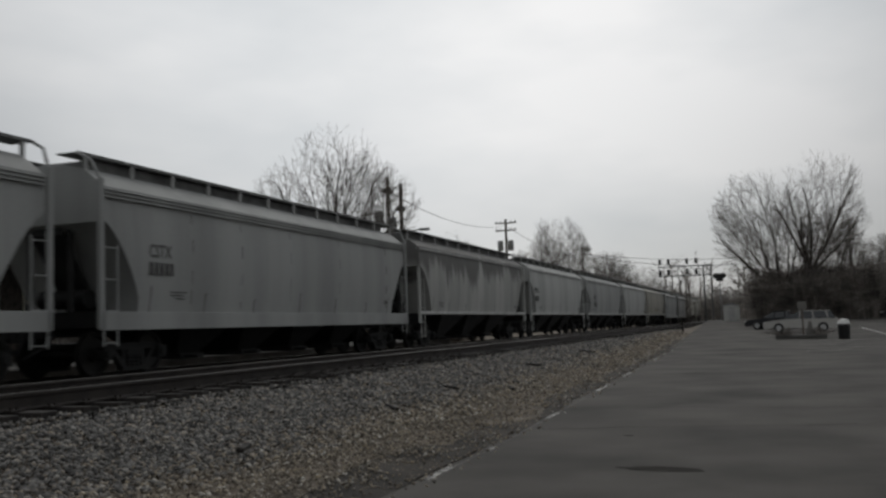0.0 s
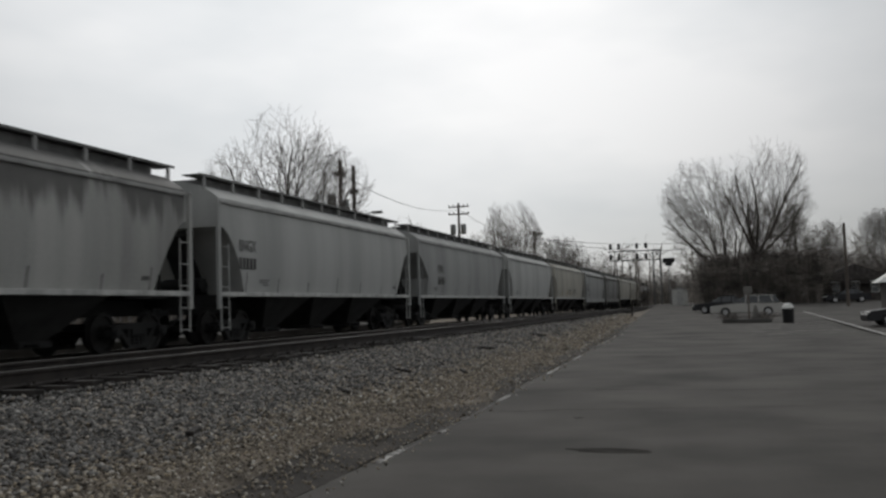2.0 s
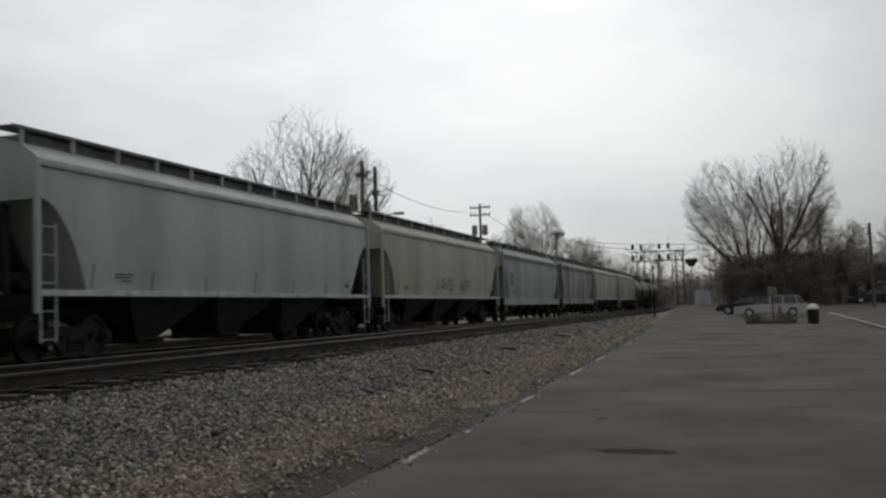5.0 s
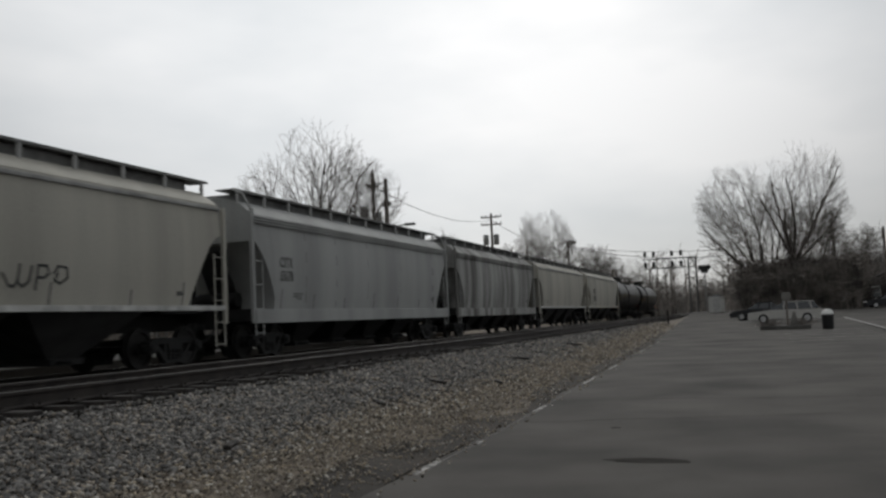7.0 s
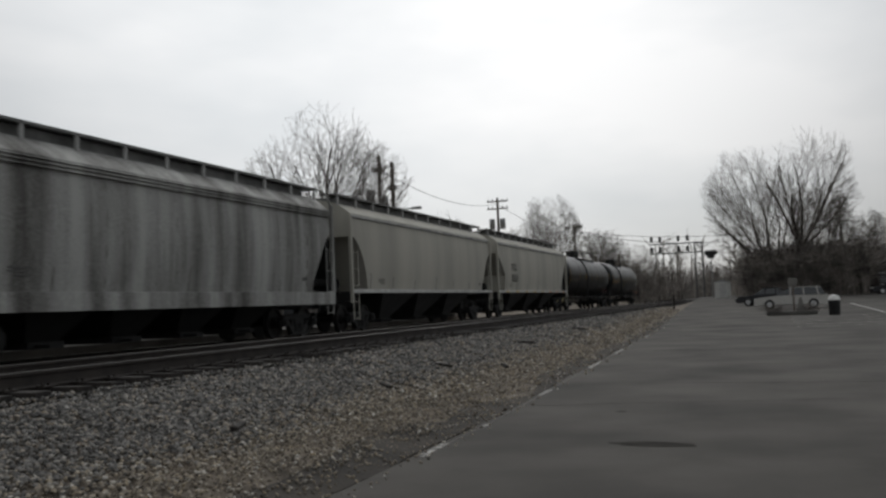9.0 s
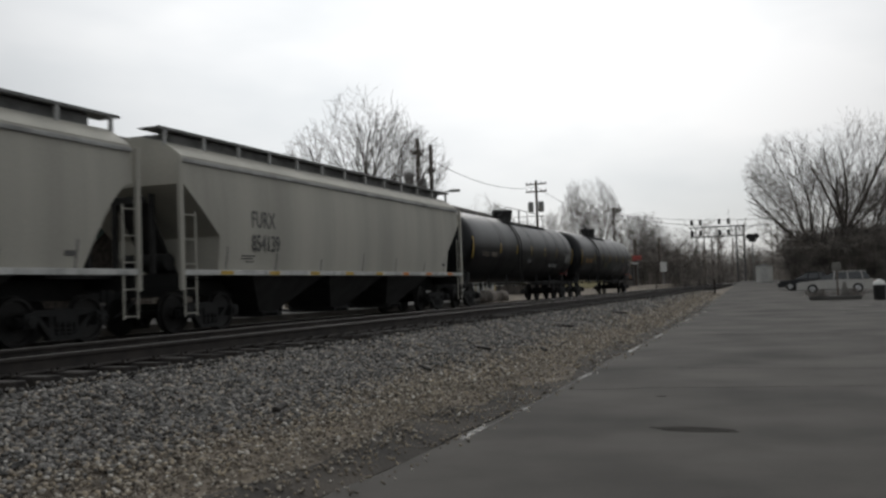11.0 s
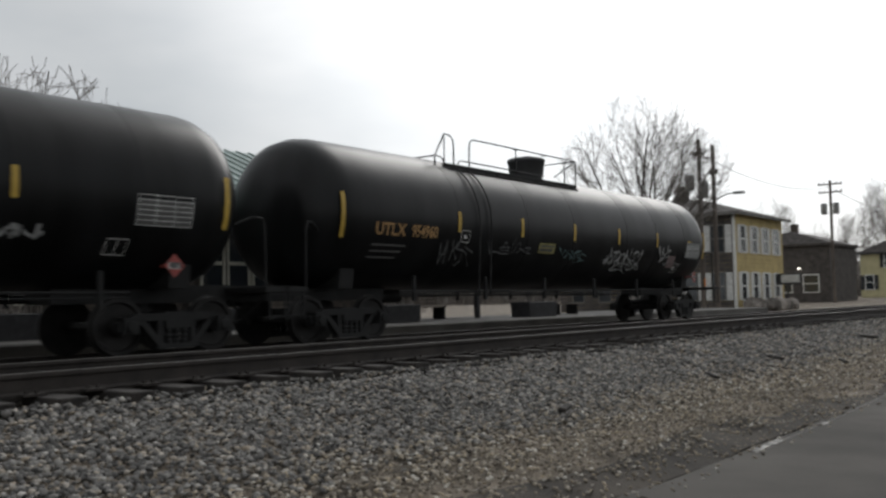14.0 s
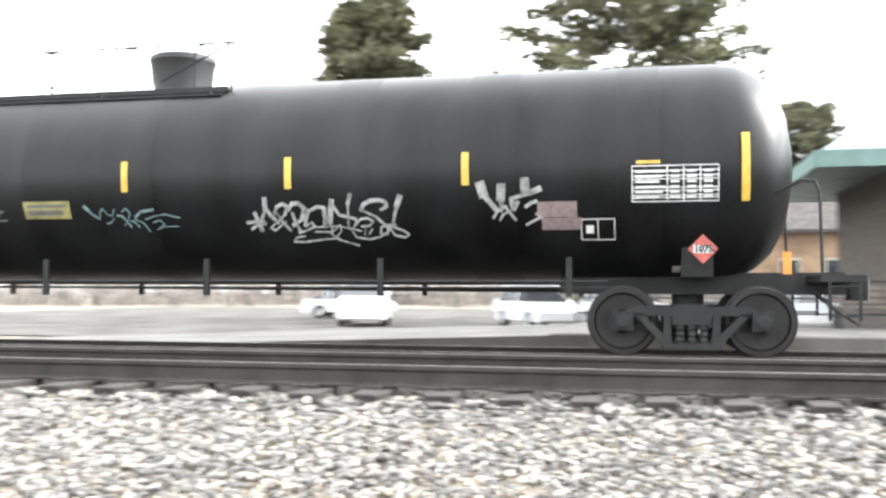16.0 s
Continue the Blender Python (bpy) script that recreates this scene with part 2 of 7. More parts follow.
YELLOW_WALL = material("yellow_clapboard", (0.46, 0.36, 0.16), 0.8, vary=0.12, scale=1.5)
CREAM_WALL = material("cream_clapboard", (0.5, 0.455, 0.27), 0.8, vary=0.1, scale=1.5)
TAN_WALL = material("tan_stucco", (0.3, 0.2, 0.13), 0.85, vary=0.2, scale=1.5)
DARK_WALL = material("dark_siding", (0.075, 0.066, 0.06), 0.85, vary=0.25, scale=2)
SHINGLE = material("dark_shingles", (0.07, 0.062, 0.058), 0.9, vary=0.3, scale=3, fine=30, bump=0.5, dist=0.02)
CREAM_TRIM = material("cream_window_trim", (0.5, 0.48, 0.4), 0.6, vary=0.1)
TRIM = material("white_trim", (0.7, 0.7, 0.67), 0.6, vary=0.08)
SHUTTER = material("black_shutter", (0.03, 0.03, 0.032), 0.7)
PANE = glass_material("window_glass", (0.03, 0.035, 0.04))
CAR_GLASS = glass_material("car_glass", (0.02, 0.022, 0.025))
RUBBER = material("tyre_rubber", (0.02, 0.02, 0.02), 0.85)
ALLOY = material("wheel_alloy", (0.5, 0.5, 0.5), 0.35, 0.8)
AUTO = {"grey": material("grey_car_body", (0.4, 0.39, 0.365), 0.4, 0.0, vary=0.05, bump=0), "white": material("white_car_body", (0.72, 0.73, 0.73), 0.3, vary=0.04, bump=0),
        "silver": material("silver_car_body", (0.5, 0.51, 0.52), 0.3, 0.5, vary=0.04, bump=0), "black": material("black_car_body", (0.015, 0.015, 0.017), 0.5, vary=0.04, bump=0, spec=0.3)}
LAMP_WHITE = glow_material("white_lamp", (1.0, 0.95, 0.85), 1.5)
LAMP_AMBER = glow_material("amber_lamp", (1.0, 0.4, 0.1), 0.5)
RED_LENS = material("red_lens", (0.4, 0.02, 0.02), 0.3)


# ---- mesh helpers ----
def box(bm, x0, x1, y0, y1, z0, z1):
    v = [bm.verts.new((x, y, z)) for x in (x0, x1) for y in (y0, y1) for z in (z0, z1)]
    for f in ((0, 1, 3, 2), (4, 6, 7, 5), (0, 4, 5, 1), (2, 3, 7, 6), (0, 2, 6, 4), (1, 5, 7, 3)):
        bm.faces.new([v[i] for i in f])
    return v


def tube(bm, a, b, r0, r1=None, n=8, caps=True):
    """A straight round bar from a to b."""
    r1 = r0 if r1 is None else r1
    a, b = Vector(a), Vector(b)
    q = (b - a).to_track_quat("Z", "Y")
    rings = [[bm.verts.new(c + q @ Vector((r * math.cos(k * math.tau / n), r * math.sin(k * math.tau / n), 0))) for k in range(n)] for c, r in ((a, r0), (b, r1))]
    for k in range(n):
        bm.faces.new((rings[0][k], rings[0][(k + 1) % n], rings[1][(k + 1) % n], rings[1][k]))
    if caps:
        bm.faces.new(rings[0][::-1])
        bm.faces.new(rings[1])


def path_tube(bm, points, r, n=6):
    """A bent round bar through the points, in one piece."""
    pts = [Vector(p) for p in points]
    rings, u = [], None
    for k, p in enumerate(pts):
        d = (pts[min(k + 1, len(pts) - 1)] - pts[max(k - 1, 0)]).normalized()
        u = (u - d * u.dot(d)).normalized() if u is not None and (u - d * u.dot(d)).length > 1e-3 else d.orthogonal().normalized()
        w = d.cross(u)
        rings.append([bm.verts.new(p + (u * math.cos(t * math.tau / n) + w * math.sin(t * math.tau / n)) * r) for t in range(n)])
    for a, b in zip(rings, rings[1:]):
        for t in range(n):
            bm.faces.new((a[t], a[(t + 1) % n], b[(t + 1) % n], b[t]))
    bm.faces.new(rings[0][::-1])
    bm.faces.new(rings[-1])


def lathe(bm, profile, centre, axis, n=24):
    """Turns (offset along axis, radius) pairs about an axis."""
    q = Vector(axis).to_track_quat("Z", "Y")
    rings = []
    for h, r in profile:
        rings.append([bm.verts.new(Vector(centre) + q @ Vector((r * math.cos(k * math.tau / n), r * math.sin(k * math.tau / n), h))) for k in range(n)])
    for a, b in zip(rings, rings[1:]):
        for k in range(n):
            bm.faces.new((a[k], a[(k + 1) % n], b[(k + 1) % n], b[k]))
    bm.faces.new(rings[0][::-1])
    bm.faces.new(rings[-1])


def prism(bm, outline, axis, lo, hi):
    """Extrudes a closed outline of (a, b) pairs along axis 'x', 'y' or 'z' from lo to hi."""
    put = {"x": lambda a, b, h: (h, a, b), "y": lambda a, b, h: (a, h, b), "z": lambda a, b, h: (a, b, h)}[axis]
    lower = [bm.verts.new(put(a, b, lo)) for a, b in outline]
    upper = [bm.verts.new(put(a, b, hi)) for a, b in outline]
    n = len(outline)
    for k in range(n):
        bm.faces.new((lower[k], lower[(k + 1) % n], upper[(k + 1) % n], upper[k]))
    bm.faces.new(lower[::-1])
    bm.faces.new(upper)


def mesh_of(bm, name, mat, smooth=False, bevel=0.0):
    if bevel:
        bmesh.ops.bevel(bm, geom=bm.edges[:], offset=bevel, segments=1, affect="EDGES", clamp_overlap=True)
    bmesh.ops.recalc_face_normals(bm, faces=bm.faces[:])
    me = bpy.data.meshes.new(name)
    bm.to_mesh(me)
    bm.free()
    me.materials.append(mat)
    if smooth:
        me.shade_smooth()
        me.set_sharp_from_angle(angle=radians(40))
    return me


def part(name, bm, mat, parent, label="", smooth=False, bevel=0.0, at=None):
    ob = new(name, bm if isinstance(bm, bpy.types.Mesh) else mesh_of(bm, name, mat, smooth, bevel))
    ob.parent = parent
    if at is not None:
        ob.matrix_basis = at
    return tagged(ob, label)


def thing(name, label, category, at=None, group="", kind=""):
    ob = new(name)
    ob.empty_display_size = 0.3
    if at is not None:
        ob.matrix_basis = at
    return tagged(ob, label, category, group, kind)


def raw_mesh(name, verts, faces, mat):
    """A mesh straight from arrays, for large numbers of small pieces."""
    me = bpy.data.meshes.new(name)
    verts, faces = np.asarray(verts, dtype=np.float32), np.asarray(faces, dtype=np.int32)
    me.vertices.add(len(verts))
    me.vertices.foreach_set("co", verts.ravel())
    k = faces.shape[1]
    me.loops.add(faces.size)
    me.loops.foreach_set("vertex_index", faces.ravel())
    me.polygons.add(len(faces))
    me.polygons.foreach_set("loop_start", np.arange(0, faces.size, k, dtype=np.int32))
    me.update(calc_edges=True)
    me.materials.append(mat)
    return me


def text_mesh(words, size, mat, name="marking", stretch=1.0):
    """Words as a thin flat mesh, lying in its own x-y plane with its lower left corner at the origin."""
    if isinstance(words, int):  # a running number: that many plain bars
        bm = bmesh.new()
        for k in range(words):
            box(bm, k * 0.58 * size, (k * 0.58 + 0.44) * size, 0, 0.69 * size, 0.0, 0.003)
        me = bpy.data.meshes.new(name)
        bm.to_mesh(me)
        bm.free()
        me.transform(Matrix.Diagonal((stretch, 1, 1, 1)))
        me.materials.append(mat)
        return me
    cu = bpy.data.curves.new(name, "FONT")
    cu.body, cu.size, cu.extrude, cu.resolution_u, cu.offset = words, size, 0.002, 2, 0.008
    ob = bpy.data.objects.new(name, cu)
    scene.collection.objects.link(ob)
    me = bpy.data.meshes.new_from_object(ob.evaluated_get(bpy.context.evaluated_depsgraph_get()))
    bpy.data.objects.remove(ob)
    me.transform(Matrix.Diagonal((stretch, 1, 1, 1)))
    me.materials.clear()
    me.materials.append(mat)
    return me


# a frame whose local x runs along +y of the world and local y up, facing +x: for writing on the cars' near sides
FACING = Matrix(((0, 0, 1, 0), (1, 0, 0, 0), (0, 1, 0, 0), (0, 0, 0, 1)))


def stroke(bm, points, w, x):
    """A painted stroke of width w through (y, z) points on the plane x."""
    for (y0, z0), (y1, z1) in zip(points, points[1:]):
        d = Vector((y1 - y0, z1 - z0))
        if d.length < 1e-6:
            continue
        d.normalize()
        n = Vector((-d.y, d.x)) * w / 2
        d = d * w * 0.3
        xa, xb = (x(z0), x(z1)) if callable(x) else (x, x)
        bm.faces.new([bm.verts.new(p) for p in ((xa, y0 - d.x - n.x, z0 - d.y - n.y), (xb, y1 + d.x - n.x, z1 + d.y - n.y), (xb, y1 + d.x + n.x, z1 + d.y + n.y), (xa, y0 - d.x + n.x, z0 - d.y + n.y))])


# ---- plan ----
TRAIN_X, TRAIN_Z = -13.75, 0.82      # centre line and rail head of the far track, where the train runs
NEAR_X, NEAR_Z = -8.42, 1.044        # centre line and rail head of the empty near track
SPEED = 14.25                        # metres a second, towards -y


def rise(y):
    """The lot climbs gently towards the crossing."""
    return min(1.2, max(0.0, (y - 45) * 0.014))


def edge_x(y):
    """The asphalt's edge along the gravel."""
    return -3.55 - max(0.0, y - 12) * 0.035


def bank(x, y):
    """Height of the ballast bank between asphalt and near track."""
    k = min(1.0, max(0.0, (edge_x(y) - x) / (edge_x(y) + 7.0)))
    base = rise(y)
    return base + (0.745 - base) * (k ** 0.9) if base < 0.745 else base + (0.95 - base) * k * 0.3


# ---- ground ----
def ground_height(x, y):
    far = 0.35 + min(0.9, max(0.0, (y - 45) * 0.012))
    if x >= edge_x(y):
        return rise(y)
    if x >= -7.0:
        return bank(x, y)
    if x >= -9.9:
        return max(0.8, rise(y) - 0.1) - 0.02
    if x >= -11.6:
        k = (-9.9 - x) / 1.7
        return 0.78 * (1 - k) + 0.62 * k
    if x >= -15.6:
        return 0.62
    if x >= -16.4:
        k = (-15.6 - x) / 0.8
        return 0.62 * (1 - k) + far * k
    return far


def build_ground():
    ys = [-2500, -600, -150, -60, -30, -15, *np.arange(-10, 60, 1.0), *np.arange(60, 150, 4.0), 180, 260, 500, 1000, 2500]
    xs = [-2500, -700, -200, -90, -50, -30, -22, -16.4, -15.6, -13.75, -11.6, -11.0, -10.4, -9.9, -8.4, -7.0]
    rows, right = [], [0.0, 3.0, 8.0, 20.0, 60.0, 200.0, 700.0, 2500.0]
    for y in ys:
        e = edge_x(y) if y < 150 else edge_x(150)
        line = xs + [e + (-7.0 - e) * k for k in (0.85, 0.7, 0.55, 0.4, 0.28, 0.18, 0.1, 0.04)] + [e] + [e + 0.5] + right
        rows.append([(x, y, ground_height(x, y) - 0.03 + (noise.noise((x * 1.3, y * 1.3, 0)) * 0.03 if -7 < x < -3.5 else 0)) for x in line])
    n = len(rows[0])
    verts = [p for r in rows for p in r]
    faces = [(j * n + i, j * n + i + 1, (j + 1) * n + i + 1, (j + 1) * n + i) for j in range(len(rows) - 1) for i in range(n - 1)]
    me = raw_mesh("ground", verts, faces, GRAVEL)
    me.materials.append(SOOT)
    for face in me.polygons:
        if -16.0 < face.center.x < -6.9 and face.center.y < 300:
            face.material_index = 1
    tagged(new("ground", me), "grey gravel and dirt ground along the railway", "ground", kind="structure")


def sheet(name, xs, ys, mat, label, lift=0.012, thick=0.03, height=None, kind="structure", category="pavement"):
    """A thin slab laid on the ground; xs(y) gives its two edges."""
    bm = bmesh.new()
    top = []
    for y in ys:
        a, b = xs(y)
        top.append([bm.verts.new((x, y, (height or ground_height)(x, y) + lift)) for x in np.linspace(a, b, 6)])
    for r, s in zip(top, top[1:]):
        for k in range(5):
            bm.faces.new((r[k], r[k + 1], s[k + 1], s[k]))
    ext = bmesh.ops.extrude_face_region(bm, geom=bm.faces[:])
    bmesh.ops.translate(bm, vec=(0, 0, -thick), verts=[v for v in ext["geom"] if isinstance(v, bmesh.types.BMVert)])
    return tagged(new(name, mesh_of(bm, name, mat)), label, category, kind=kind)


build_ground()
lot_ys = [-40, -20, *np.arange(-10, 20, 0.7), *np.arange(20, 46, 2.0), *np.arange(46, 135, 6.0), 150]
wobble = lambda y: edge_x(y) + 0.12 * noise.noise((0.3, y * 0.45, 2.0)) + 0.05 * noise.noise((0.3, y * 2.1, 5.0))
sheet("pavement", lambda y: (wobble(y), 45.0), lot_ys, ASPHALT, "worn grey asphalt parking lot with cracks and patches", height=lambda x, y: rise(y))
sheet("dirt_verge", lambda y: (wobble(y) - (0.62 if y < 11.5 else 0.3) - 0.3 * noise.noise((3.1, y * 0.35, 1.0)), wobble(y) - 0.02), list(np.arange(-6, 60, 0.7)), DIRT, "damp brown dirt verge beside the asphalt", lift=-0.004, category="ground")
sheet("pavement_far_lot", lambda y: (-75.0, -24.5), [-40, -20, 0, 10, 20, 30, 40], ASPHALT, "grey asphalt parking lot behind the station", height=lambda x, y: 0.35)
sheet("road_crossing", lambda y: (-16.5, -4.0), [139, 143, 147], ASPHALT, "asphalt road crossing over the tracks", lift=0.03, height=lambda x, y: 1.0)


def lot_marks():
    """Short worn line strokes along the asphalt's edge, and the painted lines by the parked cars."""
    for y, n in ((9.3, 0.85), (11.6, 0.22), (15.5, 0.9), (21.5, 2.2), (27.0, 2.4), (37.0, 3.0), (43.0, 4.0), (52.0, 4.0)):
        bm = bmesh.new()
        x = edge_x(y) + 0.1
        prism(bm, [(x - 0.045, y), (x + 0.04, y - 0.03), (x + 0.045 - 0.03 * n, y + n), (x - 0.04 - 0.03 * n, y + n + 0.05)], "z", rise(y) + 0.0, rise(y) + 0.018)
        tagged(new("edge_line", mesh_of(bm, "edge_line", LINE)), "worn white painted edge line on asphalt", "road marking", "edge lines", "structure")
    # the thin worn seam that the strokes follow
    bm = bmesh.new()
    for y in np.arange(9.4, 60.0, 1.3):
        x = edge_x(y) + 0.1
        prism(bm, [(x - 0.014, y), (x + 0.014, y), (edge_x(y + 1.3) + 0.114, y + 1.3), (edge_x(y + 1.3) + 0.086, y + 1.3)], "z", rise(y) + 0.001, rise(y + 1.3) + 0.016)
    tagged(new("edge_seam", mesh_of(bm, "edge_seam", SEAM)), "thin worn pale seam along the asphalt's edge", "road marking", kind="structure")
    bm = bmesh.new()
    prism(bm, [(6.2, 36.0), (6.4, 36.0), (6.75, 78.0), (6.5, 78.0)], "z", 0.0, 0.03)
    for v in bm.verts:
        v.co.z = rise(v.co.y) + (0.02 if v.co.z > 0.01 else 0.0)
    tagged(new("lot_line", mesh_of(bm, "lot_line", LINE)), "long white painted line across the lot", "road marking", kind="structure")
    for k in range(5):
        bm = bmesh.new()
        prism(bm, [(1.5, 44 + k * 2.7), (5.8, 44.4 + k * 2.7), (5.8, 44.5 + k * 2.7), (1.5, 44.1 + k * 2.7)], "z", 0.0, 0.03)
        for v in bm.verts:
            v.co.z = rise(v.co.y) + (0.02 if v.co.z > 0.01 else 0.0)
        tagged(new("bay_line", mesh_of(bm, "bay_line", LINE)), "faded white parking bay line", "road marking", "bay lines", "structure")
    for (x, y, w, d, a) in ((-1.15, 10.3, 0.86, 0.34, -0.12), (-1.9, 13.2, 0.12, 0.09, 0.3)):
        bm = bmesh.new()
        prism(bm, [(w / 2 * math.cos(k * 0.449) * (1 + 0.2 * math.sin(k * 3)), d / 2 * math.sin(k * 0.449)) for k in range(14)], "z", 0.0, 0.016)
        ob = new("tar_patch", mesh_of(bm, "tar_patch", ASPHALT_PATCH))
        ob.matrix_basis = pose(x, y, 0.001, 0, 0, math.degrees(a))
        tagged(ob, "dark tar patch on the asphalt", "road patch", kind="structure")


lot_marks()


def cracks():
    """A few meandering cracks in the asphalt."""
    rng = random.Random(77)
    for x, y, dx, dy, n in ((-3.4, 14.0, 0.55, 0.05, 9), (-2.2, 17.5, 0.6, -0.08, 14), (-1.0, 22.0, 0.7, 0.06, 12), (-3.0, 28.0, 0.9, 0.02, 12)):
        bm = bmesh.new()
        pts = []
        for k in range(n):
            pts.append((x, y, rise(y) + 0.004))
            x, y = x + dx + rng.gauss(0, 0.07), y + dy + rng.gauss(0, 0.09)
        path_tube(bm, pts, 0.012, 5)
        tagged(new("asphalt_crack", mesh_of(bm, "asphalt_crack", ASPHALT_PATCH)), "thin dark tarred crack in the asphalt", "crack", "asphalt cracks", "structure")


cracks()


def ballast():
    """Crushed stone on the bank and between the near ties: thousands of separate stones in one mesh."""
    rng = np.random.default_rng(4)
    base = bmesh.new()
    bmesh.ops.create_icosphere(base, subdivisions=1, radius=1.0)
    bv = np.array([v.co[:] for v in base.verts])
    bf = np.array([[v.index for v in f.verts] for f in base.faces])
    base.free()
    shapes = []
    for k in range(10):
        q = bv * rng.uniform(0.72, 1.2, (len(bv), 1))
        shapes.append(q * rng.uniform(0.6, 1.15, 3) * (1, 1, 0.72))
    heaps = {"grey": [], "buff": [], "soot": []}
    for y0, y1, per, size in ((-9, 13, 640, 0.026), (13, 27, 290, 0.034), (27, 45, 130, 0.045), (45, 75, 50, 0.056)):
        n = int((y1 - y0) * 4.2 * per)
        for x, y, r, q in zip(rng.uniform(-7.1, -3.3, n), rng.uniform(y0, y1, n), rng.random(n), rng.random(n)):
            d = edge_x(y) - x
            if d < -0.3 or (d < 1.1 and r > 0.05 + max(0.0, (d + 0.1) / 1.2) ** 1.2):
                continue
            z = max(bank(x, y), rise(y) + (0.02 if d < 0.1 else -1)) + 0.005 + 0.03 * noise.noise((x * 1.3, y * 1.3, 0))
            # the small buff gravel takes over towards the asphalt
            buff = d + 0.5 * noise.noise((x * 0.5, y * 0.25, 9.0)) + 0.9 * (q - 0.5) < 1.55
            heaps["buff" if buff else "grey"].append((x, y, z, size * rng.uniform(0.5, 1.35) * (0.72 if d < 1.0 else 0.85 if buff else 1)))
    # stones packed between the ends of the ties
    n = 8500
    for x, y in zip(-7.05 - 0.42 * rng.random(n) ** 1.4, 54 * rng.random(n) ** 1.7 - 9):
        heaps["grey"].append((x, y, 0.775 + rng.uniform(-0.015, 0.03), 0.028 * rng.uniform(0.6, 1.35)))
    n = 5500
    for x, y in zip(rng.uniform(-9.85, -7.1, n), rng.uniform(-9, 40, n)):
        heaps["soot"].append((x, y, 0.795, 0.026 * rng.uniform(0.7, 1.3)))
    for kind, name, mat, label in (("grey", "ballast", STONE, "loose grey crushed stone ballast on the bank"), ("buff", "gravel_fringe", BUFF_STONE, "small buff gravel beside the asphalt"),
                                   ("soot", "track_ballast", SOOT_STONE, "oily dark ballast between the ties")):
        spots = np.array(heaps[kind])
        ang = rng.uniform(0, math.tau, len(spots))
        pick = rng.integers(0, len(shapes), len(spots))
        allv = np.array(shapes)[pick] * spots[:, 3][:, None, None]
        c, s = np.cos(ang)[:, None], np.sin(ang)[:, None]
        x, y = allv[:, :, 0] * c - allv[:, :, 1] * s, allv[:, :, 0] * s + allv[:, :, 1] * c
        tilt = rng.normal(0, 0.35, len(spots))[:, None]
        z = allv[:, :, 2] + x * tilt
        verts = np.stack([x + spots[:, 0:1], y + spots[:, 1:2], z + spots[:, 2:3]], 2).reshape(-1, 3)
        faces = (bf[None] + (np.arange(len(spots)) * len(bv))[:, None, None]).reshape(-1, 3)
        tagged(new(name, raw_mesh(name, verts, faces, mat)), label, "ballast", kind="stuff")


ballast()


# ---- tracks ----
RAIL_OUTLINE = [(-0.07, -0.18), (0.07, -0.18), (0.07, -0.168), (0.015, -0.15), (0.009, -0.05), (0.036, -0.036), (0.036, -0.006), (0.028, 0.0), (-0.028, 0.0), (-0.036, -0.006), (-0.036, -0.036), (-0.009, -0.05), (-0.015, -0.15), (-0.07, -0.168)]


def track(name, x, z, label, y0=-250.0, y1=420.0):
    tr = tagged(thing(name, label, "railway track", kind="structure"), kind="structure")
    for side in (-0.7525, 0.7525):
        bm = bmesh.new()
        prism(bm, [(x + side + a, z + b) for a, b in RAIL_OUTLINE], "y", y0, y1)
        rail = part("rail", bm, RAIL_RUST, tr)
        bm = bmesh.new()
        box(bm, x + side - 0.018, x + side + 0.018, y0, y1, z - 0.002, z + 0.003)
        part("rail_head", bm, RAIL_TOP, rail, "polished steel running surface")
    return tr


near_track = track("near_track", NEAR_X, NEAR_Z, "empty railway track with rusty rails on dark ties")
far_track = track("far_track", TRAIN_X, TRAIN_Z, "railway track carrying the freight train")


# ---- rolling stock ----
def side_frame_mesh():
    """A cast truck side frame with its spring nest, in the truck's y-z plane."""
    bm = bmesh.new()
    t = 0.07
    prism(bm, [(-1.08, 0.52), (-0.72, 0.66), (0.72, 0.66), (1.08, 0.52), (1.08, 0.38), (0.7, 0.54), (-0.7, 0.54), (-1.08, 0.38)], "x", -t, t)
    for s in (-1, 1):
        prism(bm, [(s * 0.74, 0.56), (s * 0.62, 0.56), (s * 0.2, 0.14), (s * 0.36, 0.14)][::s], "x", -t, t)
        prism(bm, [(s * 0.36, 0.55), (s * 0.26, 0.55), (s * 0.26, 0.16), (s * 0.36, 0.16)][::s], "x", -t * 0.8, t * 0.8)
        box(bm, -0.1, 0.14, s * 0.889 - 0.14, s * 0.889 + 0.14, 0.34, 0.6)
        lathe(bm, [(0, 0.1), (0.06, 0.1), (0.07, 0.06)], (0.12, s * 0.889, 0.46), (1, 0, 0), 10)
    box(bm, -t * 1.2, t * 1.2, -0.38, 0.38, 0.1, 0.18)
    box(bm, -t, t * 1.3, -0.24, 0.24, 0.42, 0.54)
    for k in (-0.15, 0.0, 0.15):
        lathe(bm, [(0, 0.055), (0.05, 0.066), (0.08, 0.05), (0.12, 0.066), (0.16, 0.05), (0.2, 0.066), (0.25, 0.055)], (0.03, k, 0.175), (0, 0, 1), 8)
    return mesh_of(bm, "side_frame", IRON)


